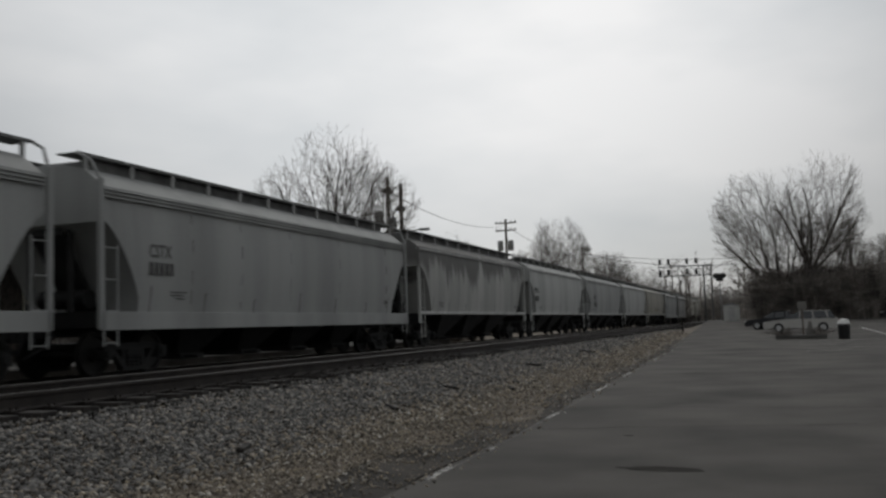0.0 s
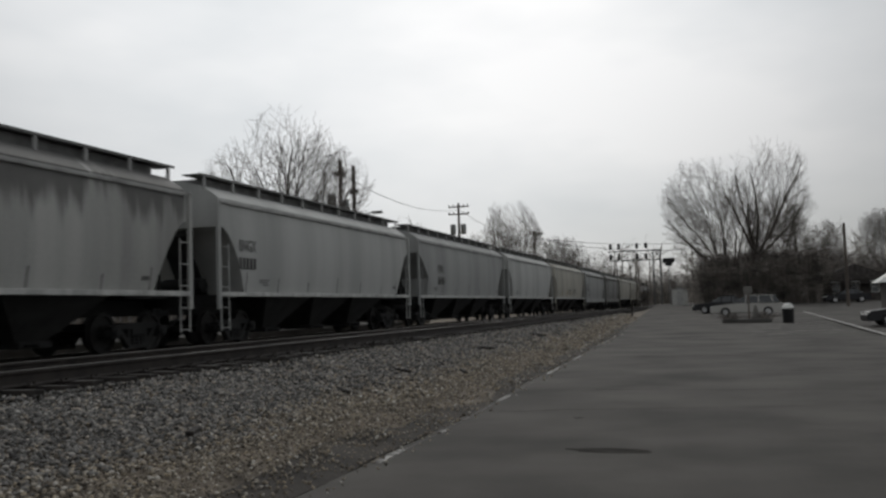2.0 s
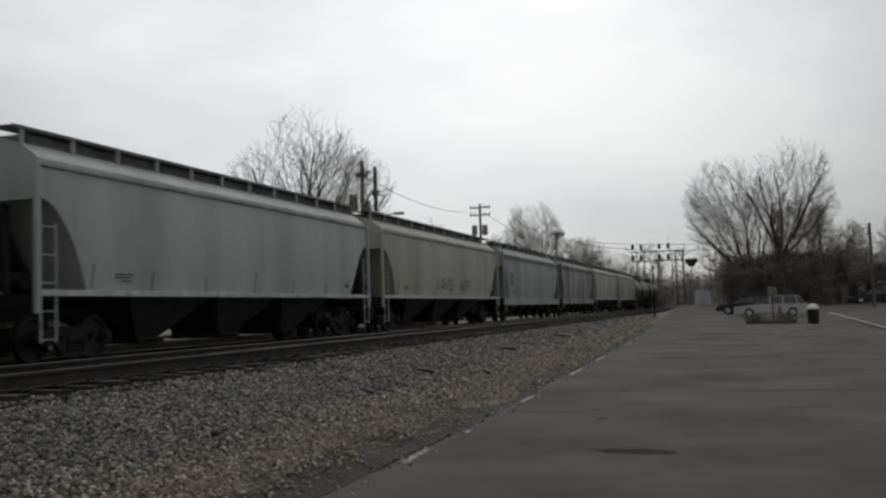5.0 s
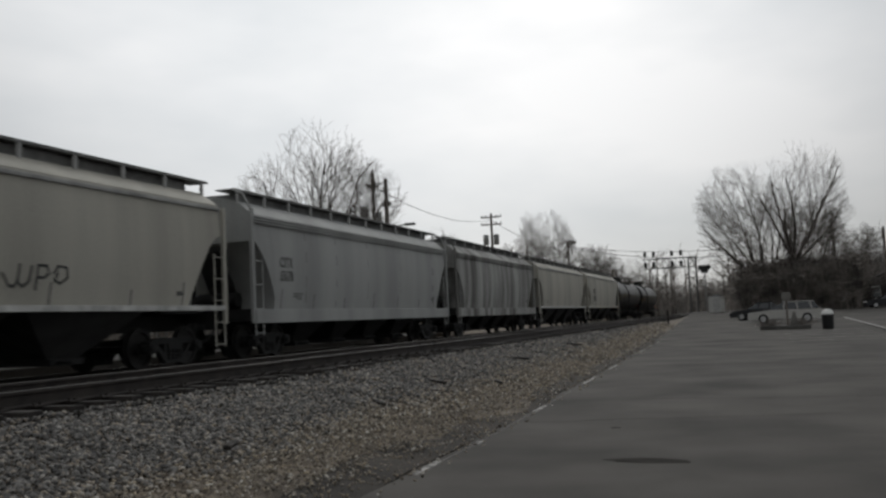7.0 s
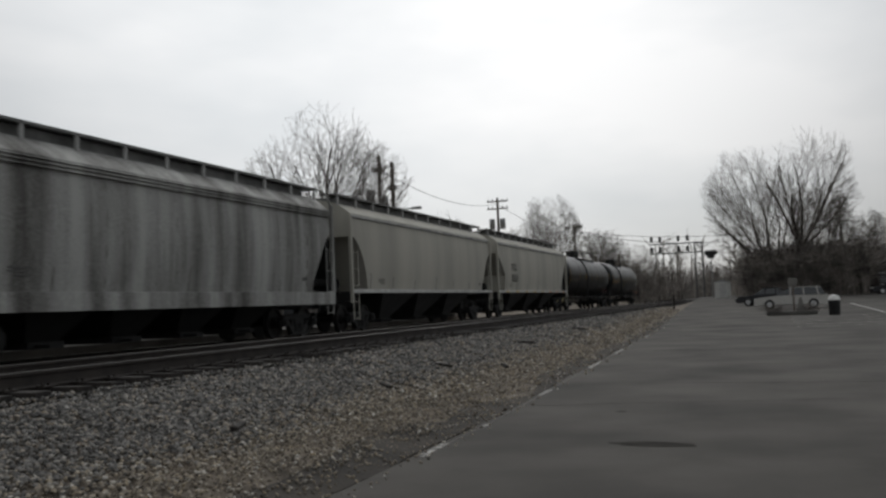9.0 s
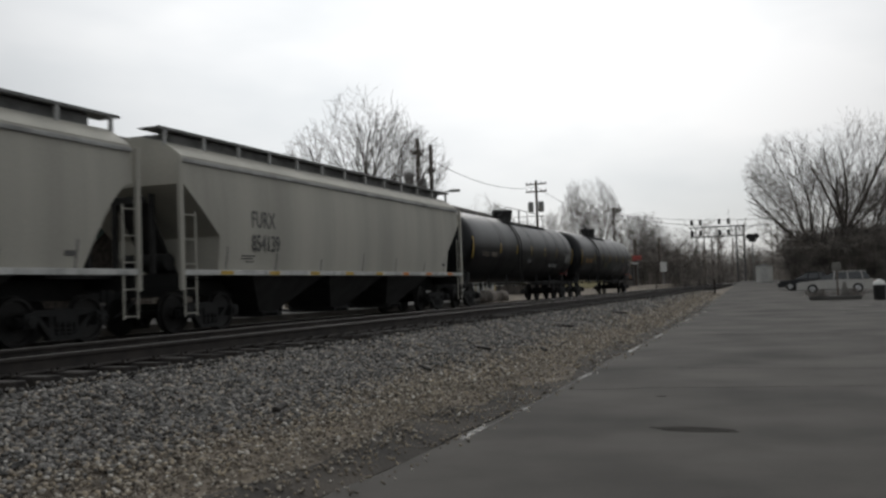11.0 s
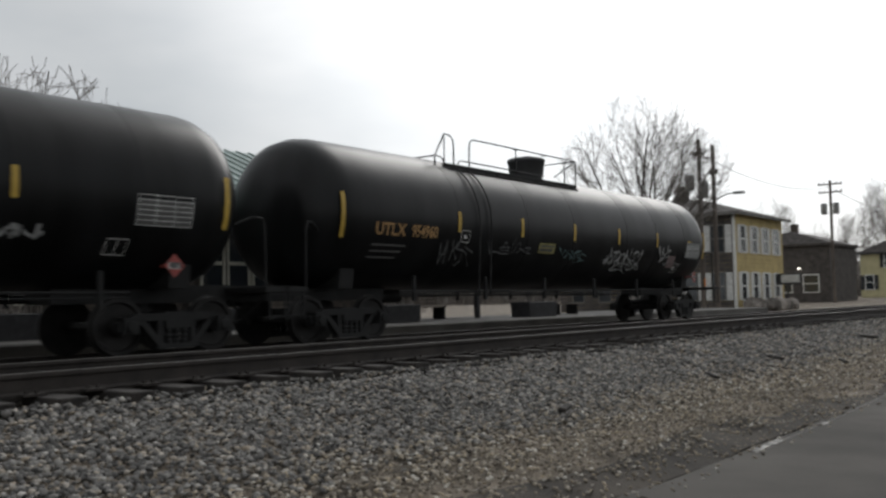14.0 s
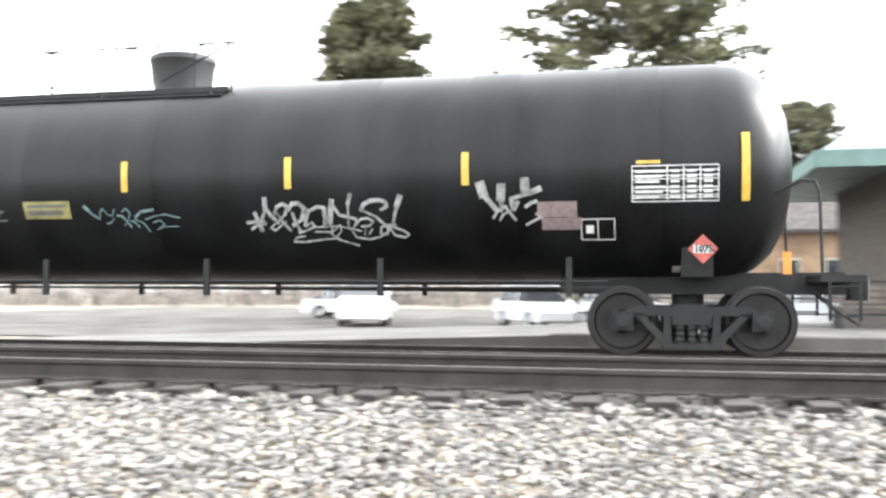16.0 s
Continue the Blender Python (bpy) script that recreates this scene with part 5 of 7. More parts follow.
def bare_tree(at, height, width, seed, limbs=8, trunk=0.35, fork=0.16, low=0.25, lean=(0.0, 0.0), twig=0.012, dense=1.0, blunt=1.8, label="leafless grey deciduous tree"):
    """A winter tree: limbs fan from a low fork and branch at narrow angles until they reach the round edge of the crown."""
    rng = random.Random(seed)
    tree = thing("tree", label, "tree", pose(*at))
    thick, fine = Limbs(), Limbs()
    mid = height * (0.5 + low * 0.35)
    above, side = height - mid, width / 2
    shift = Vector((lean[0], lean[1], 0))
    uneven = seed * 1.7

    def inside(p, level):
        q = p - shift * (p.z / height)
        wide, tall = math.hypot(q.x, q.y) / side, abs(q.z - mid) / (above if q.z > mid else mid * 1.12)
        k = (wide ** blunt + tall ** blunt) ** (1 / blunt)
        a = math.atan2(q.y, q.x)
        return k < 0.84 + 0.05 * level + 0.16 * noise.noise((a * 1.6, q.z * 2.2 / height * 3, uneven))
    reach = (1.4, 0.4, 0.21, 0.11)

    def branch(p, d, r, level):
        step = height * (0.05, 0.042, 0.035, 0.036)[level]
        n = int(height * reach[level] * rng.uniform(0.7, 1.15) / step) + 1
        for k in range(n):
            bend = (0.07, 0.1, 0.15, 0.2)[level]
            d = (d + Vector((rng.gauss(0, 1), rng.gauss(0, 1), rng.gauss(0, 0.7))) * bend + Vector((0, 0, 0.035 if level else 0.02))).normalized()
            q = p + d * step
            if not inside(q, level):
                break
            s = max(twig * 0.75, r * (0.89 if level == 0 else 0.84))
            (thick if level == 0 else fine).limb(p, q, max(r, twig), s, 6 if level == 0 else 4 if level == 1 else 3)
            p, r = q, s
            if level < 3 and q.z > height * low * rng.uniform(0.8, 1.3) and (k > 1 or level):
                for _ in range(int(rng.random() + (1.15, 1.0, 0.95)[level] * dense)):
                    turn = Vector((rng.gauss(0, 1), rng.gauss(0, 1), rng.gauss(0, 0.6)))
                    turn = (turn - d * turn.dot(d)).normalized()
                    out = Vector((q.x, q.y, 0)).normalized() * 0.35 if q.xy.length > 0.1 else Vector((0, 0, 0))
                    angle = rng.uniform(0.42, 0.85)
                    branch(q.copy(), (d * math.cos(angle) + turn * math.sin(angle) + out * 0.5).normalized(), r * (0.6, 0.62, 0.7)[level], level + 1)
    top = Vector((0, 0, height * fork))
    thick.limb(Vector((0, 0, -0.25)), Vector((0, 0, 0.35)), trunk * 1.4, trunk, 9)
    thick.limb(Vector((0, 0, 0.35)), top, trunk, trunk * 0.85, 9)
    for k in range(limbs):
        a = k * 2.39996 + rng.uniform(-0.25, 0.25)
        tilt = 0.08 + 0.72 * math.sqrt((k + 0.3) / limbs)
        d = Vector((math.cos(a) * math.sin(tilt), math.sin(a) * math.sin(tilt), math.cos(tilt))) + shift / height
        start = top - Vector((0, 0, rng.uniform(0, 0.3) * height * fork))
        branch(start, d.normalized(), trunk * rng.uniform(0.3, 0.44), 0)
    part("trunk", thick.mesh("trunk", BARK), BARK, tree, "grey bark trunk and limbs")
    part("crown", fine.mesh("crown", TWIG), TWIG, tree, "fine bare twigs")
    return tree


def conifer(at, height, width, seed, label):
    """A spreading pine: trunk, boughs and many needle sprays."""
    rng = random.Random(seed)
    tree = thing("pine_tree", label, "tree", pose(*at))
    wood = Limbs()
    wood.limb(Vector((0, 0, -0.2)), Vector((0, 0, height * 0.92)), 0.28, 0.05, 8)
    v, f = [], []
    for b in range(150):
        z = height * (0.22 + 0.76 * rng.random())
        a = rng.uniform(0, math.tau)
        reach = width / 2 * math.sqrt(max(0.05, 1 - ((z / height - 0.55) / 0.47) ** 2)) * rng.uniform(0.6, 1.05)
        root, tip = Vector((0, 0, z - reach * 0.1)), Vector((math.cos(a) * reach, math.sin(a) * reach, z + reach * 0.12))
        wood.limb(root, tip, 0.05, 0.012, 4)
        for _ in range(190):
            c = root.lerp(tip, rng.uniform(0.35, 1.05)) + Vector((rng.gauss(0, 0.3), rng.gauss(0, 0.3), rng.gauss(0, 0.16)))
            d = Vector((rng.gauss(0, 1), rng.gauss(0, 1), rng.gauss(0.3, 0.6))).normalized() * rng.uniform(0.2, 0.5)
            s = d.orthogonal().normalized() * rng.uniform(0.04, 0.11)
            n = len(v)
            v += [(c - d * 0.5 - s)[:], (c - d * 0.5 + s)[:], (c + d * 0.5 + s * 0.6)[:], (c + d * 0.5 - s * 0.6)[:]]
            f.append((n, n + 1, n + 2, n + 3))
    part("trunk", wood.mesh("trunk", BARK), BARK, tree)
    part("crown", raw_mesh("crown", v, f, NEEDLE), NEEDLE, tree, "olive-green needle crown")
    return tree


def woods(name, spots, seed, label):
    """Distant bare woods: many thin leafless trees and brush, one mesh."""
    rng = random.Random(seed)
    lim = Limbs()
    for x, y, z, h in spots:
        base = Vector((x, y, z))
        r = h * 0.016
        lim.limb(base - Vector((0, 0, 0.5)), base + Vector((0, 0, h * 0.8)), r, r * 0.35, 4)
        for k in range(15):
            a = base + Vector((0, 0, h * rng.uniform(0.15, 0.8)))
            d = Vector((rng.gauss(0, 1), rng.gauss(0, 1), abs(rng.gauss(0.8, 0.5)))).normalized()
            b = a + d * h * rng.uniform(0.15, 0.32)
            lim.limb(a, b, r * 0.4, r * 0.12, 3)
            for _ in range(4):
                c = a.lerp(b, rng.uniform(0.4, 1.0))
                e = c + (d + Vector((rng.gauss(0, 0.7), rng.gauss(0, 0.7), rng.gauss(0.1, 0.5)))).normalized() * h * rng.uniform(0.06, 0.14)
                lim.limb(c, e, r * 0.16, r * 0.07, 3)
        for k in range(10):
            a = base + Vector((rng.gauss(0, h * 0.13), rng.gauss(0, h * 0.13), -0.2))
            lim.limb(a, a + Vector((rng.gauss(0, 0.35), rng.gauss(0, 0.35), 1)) * h * rng.uniform(0.12, 0.34), r * 0.5, r * 0.2, 3)
    tagged(new(name, lim.mesh(name, BRUSH)), label, "woods", kind="stuff")


def polar(azimuth, distance, z=None):
    """A place by its bearing left of the rails' direction and its distance."""
    a = radians(azimuth)
    x, y = -math.sin(a) * distance, math.cos(a) * distance
    return (x, y, ground_height(x, y) - 0.03 if z is None else z)


bare_tree(polar(25.6, 50), 12.7, 9.4, 8, 12, 0.34, 0.2, 0.3, twig=0.0085, dense=0.95, blunt=1.45, label="leafless multi-stemmed tree beside the yellow house")
bare_tree(polar(-2.4, 112), 20.0, 11.4, 27, 9, 0.5, 0.3, 0.3, lean=(1.4, 0), twig=0.013, dense=0.85, label="large leafless tree with a tall round crown")
bare_tree(polar(-0.9, 113), 17.8, 13.0, 33, 11, 0.5, 0.14, 0.2, lean=(-2.2, 0), twig=0.013, dense=0.85, label="large leafless tree leaning out over the lot")
bare_tree(polar(-3.6, 118), 13.5, 9.0, 34, 7, 0.35, 0.15, 0.15, twig=0.015, label="leafless tree at the edge of the clump")
bare_tree(polar(11.9, 120), 14.6, 8.6, 40, 8, 0.3, 0.2, 0.2, twig=0.014, dense=1.15, label="leafless tree behind the utility poles")
bare_tree(polar(14.0, 135), 11.5, 6.5, 41, 5, 0.22, 0.2, 0.2, twig=0.015, label="slender leafless tree beyond the houses")
bare_tree(polar(8.9, 135), 11.0, 9.5, 43, 7, 0.25, 0.1, 0.1, twig=0.013, dense=1.0, label="bushy leafless tree beside the rails")
bare_tree(polar(6.9, 150), 9.0, 7.5, 44, 6, 0.2, 0.1, 0.1, twig=0.012, dense=0.75, label="bushy leafless tree near the signals")
bare_tree(polar(18.6, 104), 11.5, 7.0, 45, 6, 0.25, 0.2, 0.2, twig=0.013, dense=0.85, label="leafless tree behind the dark shop")
bare_tree(polar(16.4, 112), 9.5, 6.0, 46, 6, 0.2, 0.2, 0.2, twig=0.013, dense=0.85, label="small leafless tree between the houses")
bare_tree(polar(62, 58), 16.5, 13.0, 51, 8, 0.5, 0.3, 0.35, twig=0.025, dense=0.5, label="pollarded leafless tree behind the station")
bare_tree(polar(70, 60), 15.5, 9.0, 52, 6, 0.3, 0.25, 0.25, twig=0.014, label="leafless tree behind the station roof")
bare_tree(polar(-6.0, 125), 10.5, 7.5, 60, 6, 0.3, 0.2, 0.15, twig=0.016, label="round-crowned leafless tree behind the low house")
bare_tree(polar(-9.5, 125), 12.0, 9.0, 61, 7, 0.3, 0.2, 0.15, twig=0.016, label="leafless tree behind the houses")
conifer(polar(90.5, 42, 0.3), 18.5, 13.0, 5, "broad olive-green pine tree behind the parking lot")
conifer(polar(106.0, 46, 0.3), 16.0, 7.0, 6, "darker pine tree behind the parking lot")
conifer(polar(80.6, 74, 0.3), 15.5, 8.0, 7, "olive-green pine tree behind the tan building")
rng_ = random.Random(9)
belt = [polar(rng_.uniform(-32, 9.5), rng_.uniform(150, 200)) for _ in range(150)]
woods("far_woods", [(x, y, z, rng_.uniform(7, 12.5)) for x, y, z in belt], 3, "dense leafless woods in the distance")
belt = [polar(rng_.uniform(9.5, 40), rng_.uniform(140, 175)) for _ in range(70)]
woods("far_woods_left", [(x, y, z, rng_.uniform(6, 10)) for x, y, z in belt], 4, "leafless woods behind the houses")
belt = [polar(rng_.uniform(-5.2, 1.2), rng_.uniform(112, 125)) for _ in range(46)]
woods("brush", [(x, y, z, rng_.uniform(3.5, 7.5)) for x, y, z in belt], 6, "tangled leafless brush under the large trees")
belt = [polar(rng_.uniform(40, 125), rng_.uniform(85, 110), 0.3) for _ in range(60)]
woods("far_woods_behind_station", [(x, y, z, rng_.uniform(6, 10)) for x, y, z in belt], 8, "leafless woods beyond the far parking lot")
belt = [polar(rng_.uniform(5.0, 9.5), rng_.uniform(128, 150)) for _ in range(26)]
woods("trackside_brush", [(x, y, z, rng_.uniform(3, 6.5)) for x, y, z in belt], 12, "brush and saplings beside the rails")


def thicket(name, azimuths, near, far, low, high, count, seed, label):
    """A deep belt of leafless shrubs and saplings that closes the view, domed and uneven along its top."""
    rng = random.Random(seed)
    lim = Limbs()
    for k in range(count):
        az, d = rng.uniform(*azimuths), rng.uniform(near, far)
        x, y, z = polar(az, d)
        crest = low + (high - low) * (0.5 + 0.5 * noise.noise((az * 0.55, seed, 0))) * (0.8 + 0.5 * noise.noise((az * 1.9, seed, 4)))
        h = crest * (0.2 + 0.75 * rng.random() ** 0.8)
        a = Vector((x, y, z - 0.3))
        b = a + Vector((rng.gauss(0, 0.14), rng.gauss(0, 0.14), 1)) * h * 0.85
        lim.limb(a, b, 0.06, 0.025, 3)
        for _ in range(6):
            c = a.lerp(b, rng.uniform(0.3, 1.0))
            lim.limb(c, c + Vector((rng.gauss(0, 1.1), rng.gauss(0, 1.1), rng.uniform(0.0, 0.9))) * h * 0.17, 0.045, 0.016, 3)
    tagged(new(name, lim.mesh(name, BRUSH)), label, "woods", kind="stuff")



thicket("thicket", (-34, 10), 190, 240, 7.0, 12.0, 6200, 2, "dense grey-brown leafless thicket on the horizon")
thicket("thicket_behind_houses", (-30, -4.5), 132, 160, 6.0, 11.0, 4200, 14, "dense leafless trees and brush behind the low houses")
thicket("thicket_left", (6.4, 45), 128, 165, 6.0, 11.0, 4600, 5, "dense leafless thicket behind the houses")
thicket("thicket_behind_station", (45, 128), 95, 125, 3.5, 7.0, 4200, 7, "dense leafless thicket beyond the far lot")
thicket("undergrowth", (-5.8, 0.6), 110, 122, 6.0, 10.5, 3400, 9, "dark tangled undergrowth below the large trees")


# ---- poles, wires and signals ----
def utility_pole(at, top, arms, label, cans=0, lamp=False):
    pl = thing("utility_pole", label, "utility pole", pose(*at), "utility poles")
    bm = bmesh.new()
    h = top - at[2]
    tube(bm, (0, 0, -0.3), (0, 0, h), 0.16, 0.11, 10)
    part("pole", bm, POLE, pl, smooth=True)
    for z, w in arms:
        bm = bmesh.new()
        box(bm, -w / 2, w / 2, -0.06, 0.06, h - z - 0.06, h - z + 0.06)
        arm = part("crossarm", bm, POLE, pl)
        for k in (-0.46, -0.25, 0.25, 0.46):
            bm = bmesh.new()
            lathe(bm, [(0, 0.03), (0.08, 0.06), (0.12, 0.04), (0.16, 0.05)], (k * w, 0, h - z + 0.06), (0, 0, 1), 8)
            part("insulator", bm, SIGNAL_BLACK, arm)
    for k in range(cans):
        bm = bmesh.new()
        x = (-0.5, 0.5, 0.0)[k]
        lathe(bm, [(0, 0.22), (0.06, 0.27), (0.9, 0.27), (0.98, 0.2)], (x, -0.28, h - 3.0), (0, 0, 1), 14)
        part("transformer", bm, STEEL, pl, "grey transformer can", smooth=True)
    if lamp:
        bm = bmesh.new()
        path_tube(bm, [(0, 0, h - 3.2), (0.7, 0, h - 2.9), (1.4, -0.1, h - 2.85)], 0.04)
        box(bm, 1.2, 1.8, -0.22, 0.02, h - 2.95, h - 2.8)
        part("lamp_arm", bm, STEEL, pl)
    return pl


utility_pole(polar(22.3, 56), 10.7, ((0.9, 0.7),), "tall weathered utility pole beside the tree", 1)
utility_pole(polar(21.5, 56), 10.3, ((1.6, 0.5),), "tall weathered utility pole with a lamp arm", 1, True)
utility_pole(polar(15.1, 88), 11.5, ((0.35, 2.0), (1.05, 2.0)), "utility pole with two crossarms and transformers", 2)
utility_pole(polar(10.5, 122), 11.2, ((0.3, 2.2),), "utility pole with one crossarm")
utility_pole(polar(-4.6, 118), 12.0, ((0.5, 1.8),), "utility pole behind the clump of trees")
utility_pole(polar(9.3, 118), 7.0, (), "short plain pole beside the crossing")
utility_pole(polar(7.9, 122), 7.2, (), "plain pole beside the crossing")
utility_pole(polar(-7.2, 92), 8.2, (), "slim light pole in the lot")


def wires():
    a, b = Vector(polar(10.5, 122, 10.4)), Vector(polar(-4.6, 118, 9.5))
    c = Vector(polar(15.1, 88, 10.9))
    d = Vector(polar(22.3, 56, 9.9))
    e = Vector(polar(40, 150, 9.0))
    for p, q, sag, r in ((a, b, 1.2, 0.03), (a, b, 2.0, 0.035), (c, a, 0.8, 0.02), (d, c, 0.9, 0.02)):
        bm = bmesh.new()
        pts = [p.lerp(q, k / 14) - Vector((0, 0, sag * 4 * (k / 14) * (1 - k / 14))) for k in range(15)]
        path_tube(bm, pts, r, 4)
        tagged(new("overhead_wire", mesh_of(bm, "overhead_wire", SIGNAL_BLACK)), "thin dark overhead utility wire", "wire", "overhead wires")


wires()


def signal_bridge():
    """A cantilever over both tracks with eight signal heads in two rows."""
    x1, y, z0 = -6.9, 130.0, 1.0
    x0 = x1 - 6.9
    br = thing("signal_bridge", "steel cantilever signal bridge with black signal heads", "railway signal", pose(x1, y, z0))
    bm = bmesh.new()
    for dx in (0.0, -0.95):
        for dy in (-0.35, 0.35):
            box(bm, dx - 0.06, dx + 0.06, dy - 0.06, dy + 0.06, -0.2, 7.7)
    for k in range(9):
        z = 0.3 + k * 0.82
        tube(bm, (0, -0.35, z), (-0.95, -0.35, z + 0.8), 0.03, n=5)
    part("mast", bm, TRUSS, br)
    bm = bmesh.new()
    L = x0 - x1
    for z in (6.35, 7.65):
        for dy in (-0.35, 0.35):
            box(bm, L, 0.06, dy - 0.05, dy + 0.05, z - 0.05, z + 0.05)
    for k in range(8):
        xa, xb = L * k / 8, L * (k + 1) / 8
        tube(bm, (xa, -0.35, 6.35), (xb, -0.35, 7.65), 0.025, n=5)
        tube(bm, (xa, -0.35, 6.35), (xa, -0.35, 7.65), 0.025, n=5)
    part("cantilever_truss", bm, TRUSS, br)
    for x in (-6.75, -5.55, -3.0, -1.75):
        x = x * 0.95 - 0.2
        for z in (8.3, 6.85):
            bm = bmesh.new()
            box(bm, x - 0.18, x + 0.18, -0.5, -0.3, z - 0.36, z + 0.36)
            for dz in (-0.25, 0.0, 0.25):
                lathe(bm, [(0, 0.1), (0.22, 0.11), (0.22, 0.09)], (x, -0.48, z + dz), (0, -1, 0), 10)
            tube(bm, (x, -0.3, z), (x, 0.3, z), 0.04, n=6)
            part("signal_head", bm, SIGNAL_BLACK, br, "black three-lens signal head")
    bm = bmesh.new()
    tube(bm, (1.2, -3, -0.2), (1.2, -3, 6.4), 0.06, n=8)
    bm2 = bm
    sig = thing("crossing_signal", "crossing signal mast with black round hoods", "crossing signal", pose(x1, y, z0))
    part("pole", bm2, STEEL, sig)
    for dx in (-0.45, 0.45):
        bm = bmesh.new()
        lathe(bm, [(0, 0.36), (0.06, 0.36), (0.08, 0.12), (0.3, 0.16)], (1.2 + dx, -3.1, 6.0), (0, -1, 0), 14)
        part("hood", bm, SIGNAL_BLACK, sig)
    bm = bmesh.new()
    box(bm, 0.75, 1.65, -3.1, -2.95, 5.3, 6.3)
    part("sign_back", bm, SIGNAL_BLACK, sig)


signal_bridge()


def signal_hut():
    hut = thing("equipment_hut", "white metal railway equipment hut", "hut", pose(*polar(2.0, 122)))
    bm = bmesh.new()
    box(bm, -0.95, 0.95, -0.8, 0.8, 0.0, 2.0)
    part("wall", bm, TRIM, hut, bevel=0.02)
    bm = bmesh.new()
    prism(bm, [(-1.05, 2.0), (1.05, 2.0), (0.0, 2.25)], "y", -0.9, 0.9)
    part("roof", bm, STEEL, hut)
    bm = bmesh.new()
    box(bm, -0.4, 0.4, -0.83, -0.8, 0.1, 1.8)
    part("door", bm, WHITE, hut)


signal_hut()


# ---- parked cars ----
def parked_car(at, turn, paint, label, long=4.7, high=1.48, wagon=False, wide=1.82):
    """A car standing on its wheels, nose towards its own +x."""
    car = thing("car", label, "car", pose(*at, 0, 0, turn), "parked cars")
    body = AUTO[paint]
    h, w, wb = long / 2, wide / 2, long * 0.29
    belt = high * 0.62
    outline = [(-h, 0.35), (-h * 0.99, belt * 0.85), (-h * 0.95, belt), (h * 0.36, belt * 1.0), (h * 0.9, belt * 0.86), (h, belt * 0.62), (h * 0.99, 0.32)]
    bottom = []
    for c in (wb, -wb):
        bottom += [(c + 0.37 * math.cos(a), 0.3 + 0.37 * math.sin(a)) for a in np.linspace(0, math.pi, 7)]
    bm = bmesh.new()
    prism(bm, outline + [(h * 0.95, 0.25)] + bottom + [(-h * 0.95, 0.25)], "y", -w, w)
    for v in bm.verts:
        if v.co.z > 0.5:
            v.co.y *= 0.97
        if abs(v.co.x) > h * 0.9:
            v.co.y *= 0.9
    part("body", bm, body, car, smooth=True)
    rear = -h * 0.9 if wagon else -h * 0.72
    top_r, top_f = (-h * 0.78, h * 0.02) if wagon else (-h * 0.38, h * 0.05)
    bm = bmesh.new()
    lo = [(rear, belt), (h * 0.42, belt)]
    vs = [bm.verts.new((x, s * w * (0.95 if z < high * 0.9 else 0.76), z)) for s in (-1, 1) for x, z in ((rear, belt), (h * 0.42, belt), (top_f, high - 0.06), (top_r, high - 0.04))]
    for q in ((0, 1, 2, 3), (7, 6, 5, 4), (0, 4, 5, 1), (1, 5, 6, 2), (2, 6, 7, 3), (3, 7, 4, 0)):
        bm.faces.new([vs[i] for i in q])
    part("cabin_glass", bm, CAR_GLASS, car, "dark glazed cabin", bevel=0.02)
    bm = bmesh.new()
    box(bm, top_r - 0.05, top_f + 0.06, -w * 0.77, w * 0.77, high - 0.07, high)
    part("roof", bm, body, car, bevel=0.02)
    for s in (-1, 1):
        for x in (h * 0.0, -h * 0.36, -h * 0.74 if wagon else -h * 0.5):
            bm = bmesh.new()
            tube(bm, (x + 0.05, s * w * 0.955, belt), (x * 0.9, s * w * 0.765, high - 0.04), 0.045, n=6)
            part("pillar", bm, body, car)
    wheel = bmesh.new()
    lathe(wheel, [(-0.1, 0.2), (-0.1, 0.31), (0.08, 0.325), (0.1, 0.29), (0.1, 0.2)], (0, 0, 0), (0, 1, 0), 18)
    wheel = mesh_of(wheel, "wheel", RUBBER, smooth=True)
    rim = bmesh.new()
    lathe(rim, [(0.085, 0.2), (0.105, 0.2), (0.1, 0.05), (0.11, 0.03)], (0, 0, 0), (0, 1, 0), 12)
    rim = mesh_of(rim, "rim", ALLOY)
    for x in (-wb, wb):
        for s in (-1, 1):
            wh = part("wheel", wheel, RUBBER, car, at=pose(x, s * (w - 0.1), 0.325, 0, 0, 0 if s > 0 else 180))
            part("rim", rim, ALLOY, wh)
    for s in (-1, 1):
        bm = bmesh.new()
        box(bm, h * 0.9, h * 0.985, s * w * 0.62 - 0.18, s * w * 0.62 + 0.18, belt * 0.64, belt * 0.8)
        part("headlight", bm, TRIM, car)
        bm = bmesh.new()
        box(bm, -h - 0.005, -h * 0.94, s * w * 0.68 - 0.12, s * w * 0.68 + 0.12, belt * 0.6, belt * 0.88)
        part("tail_light", bm, RED_LENS, car)
    return car


def on_lot(x, y):
    return (x, y, rise(y) + 0.015)


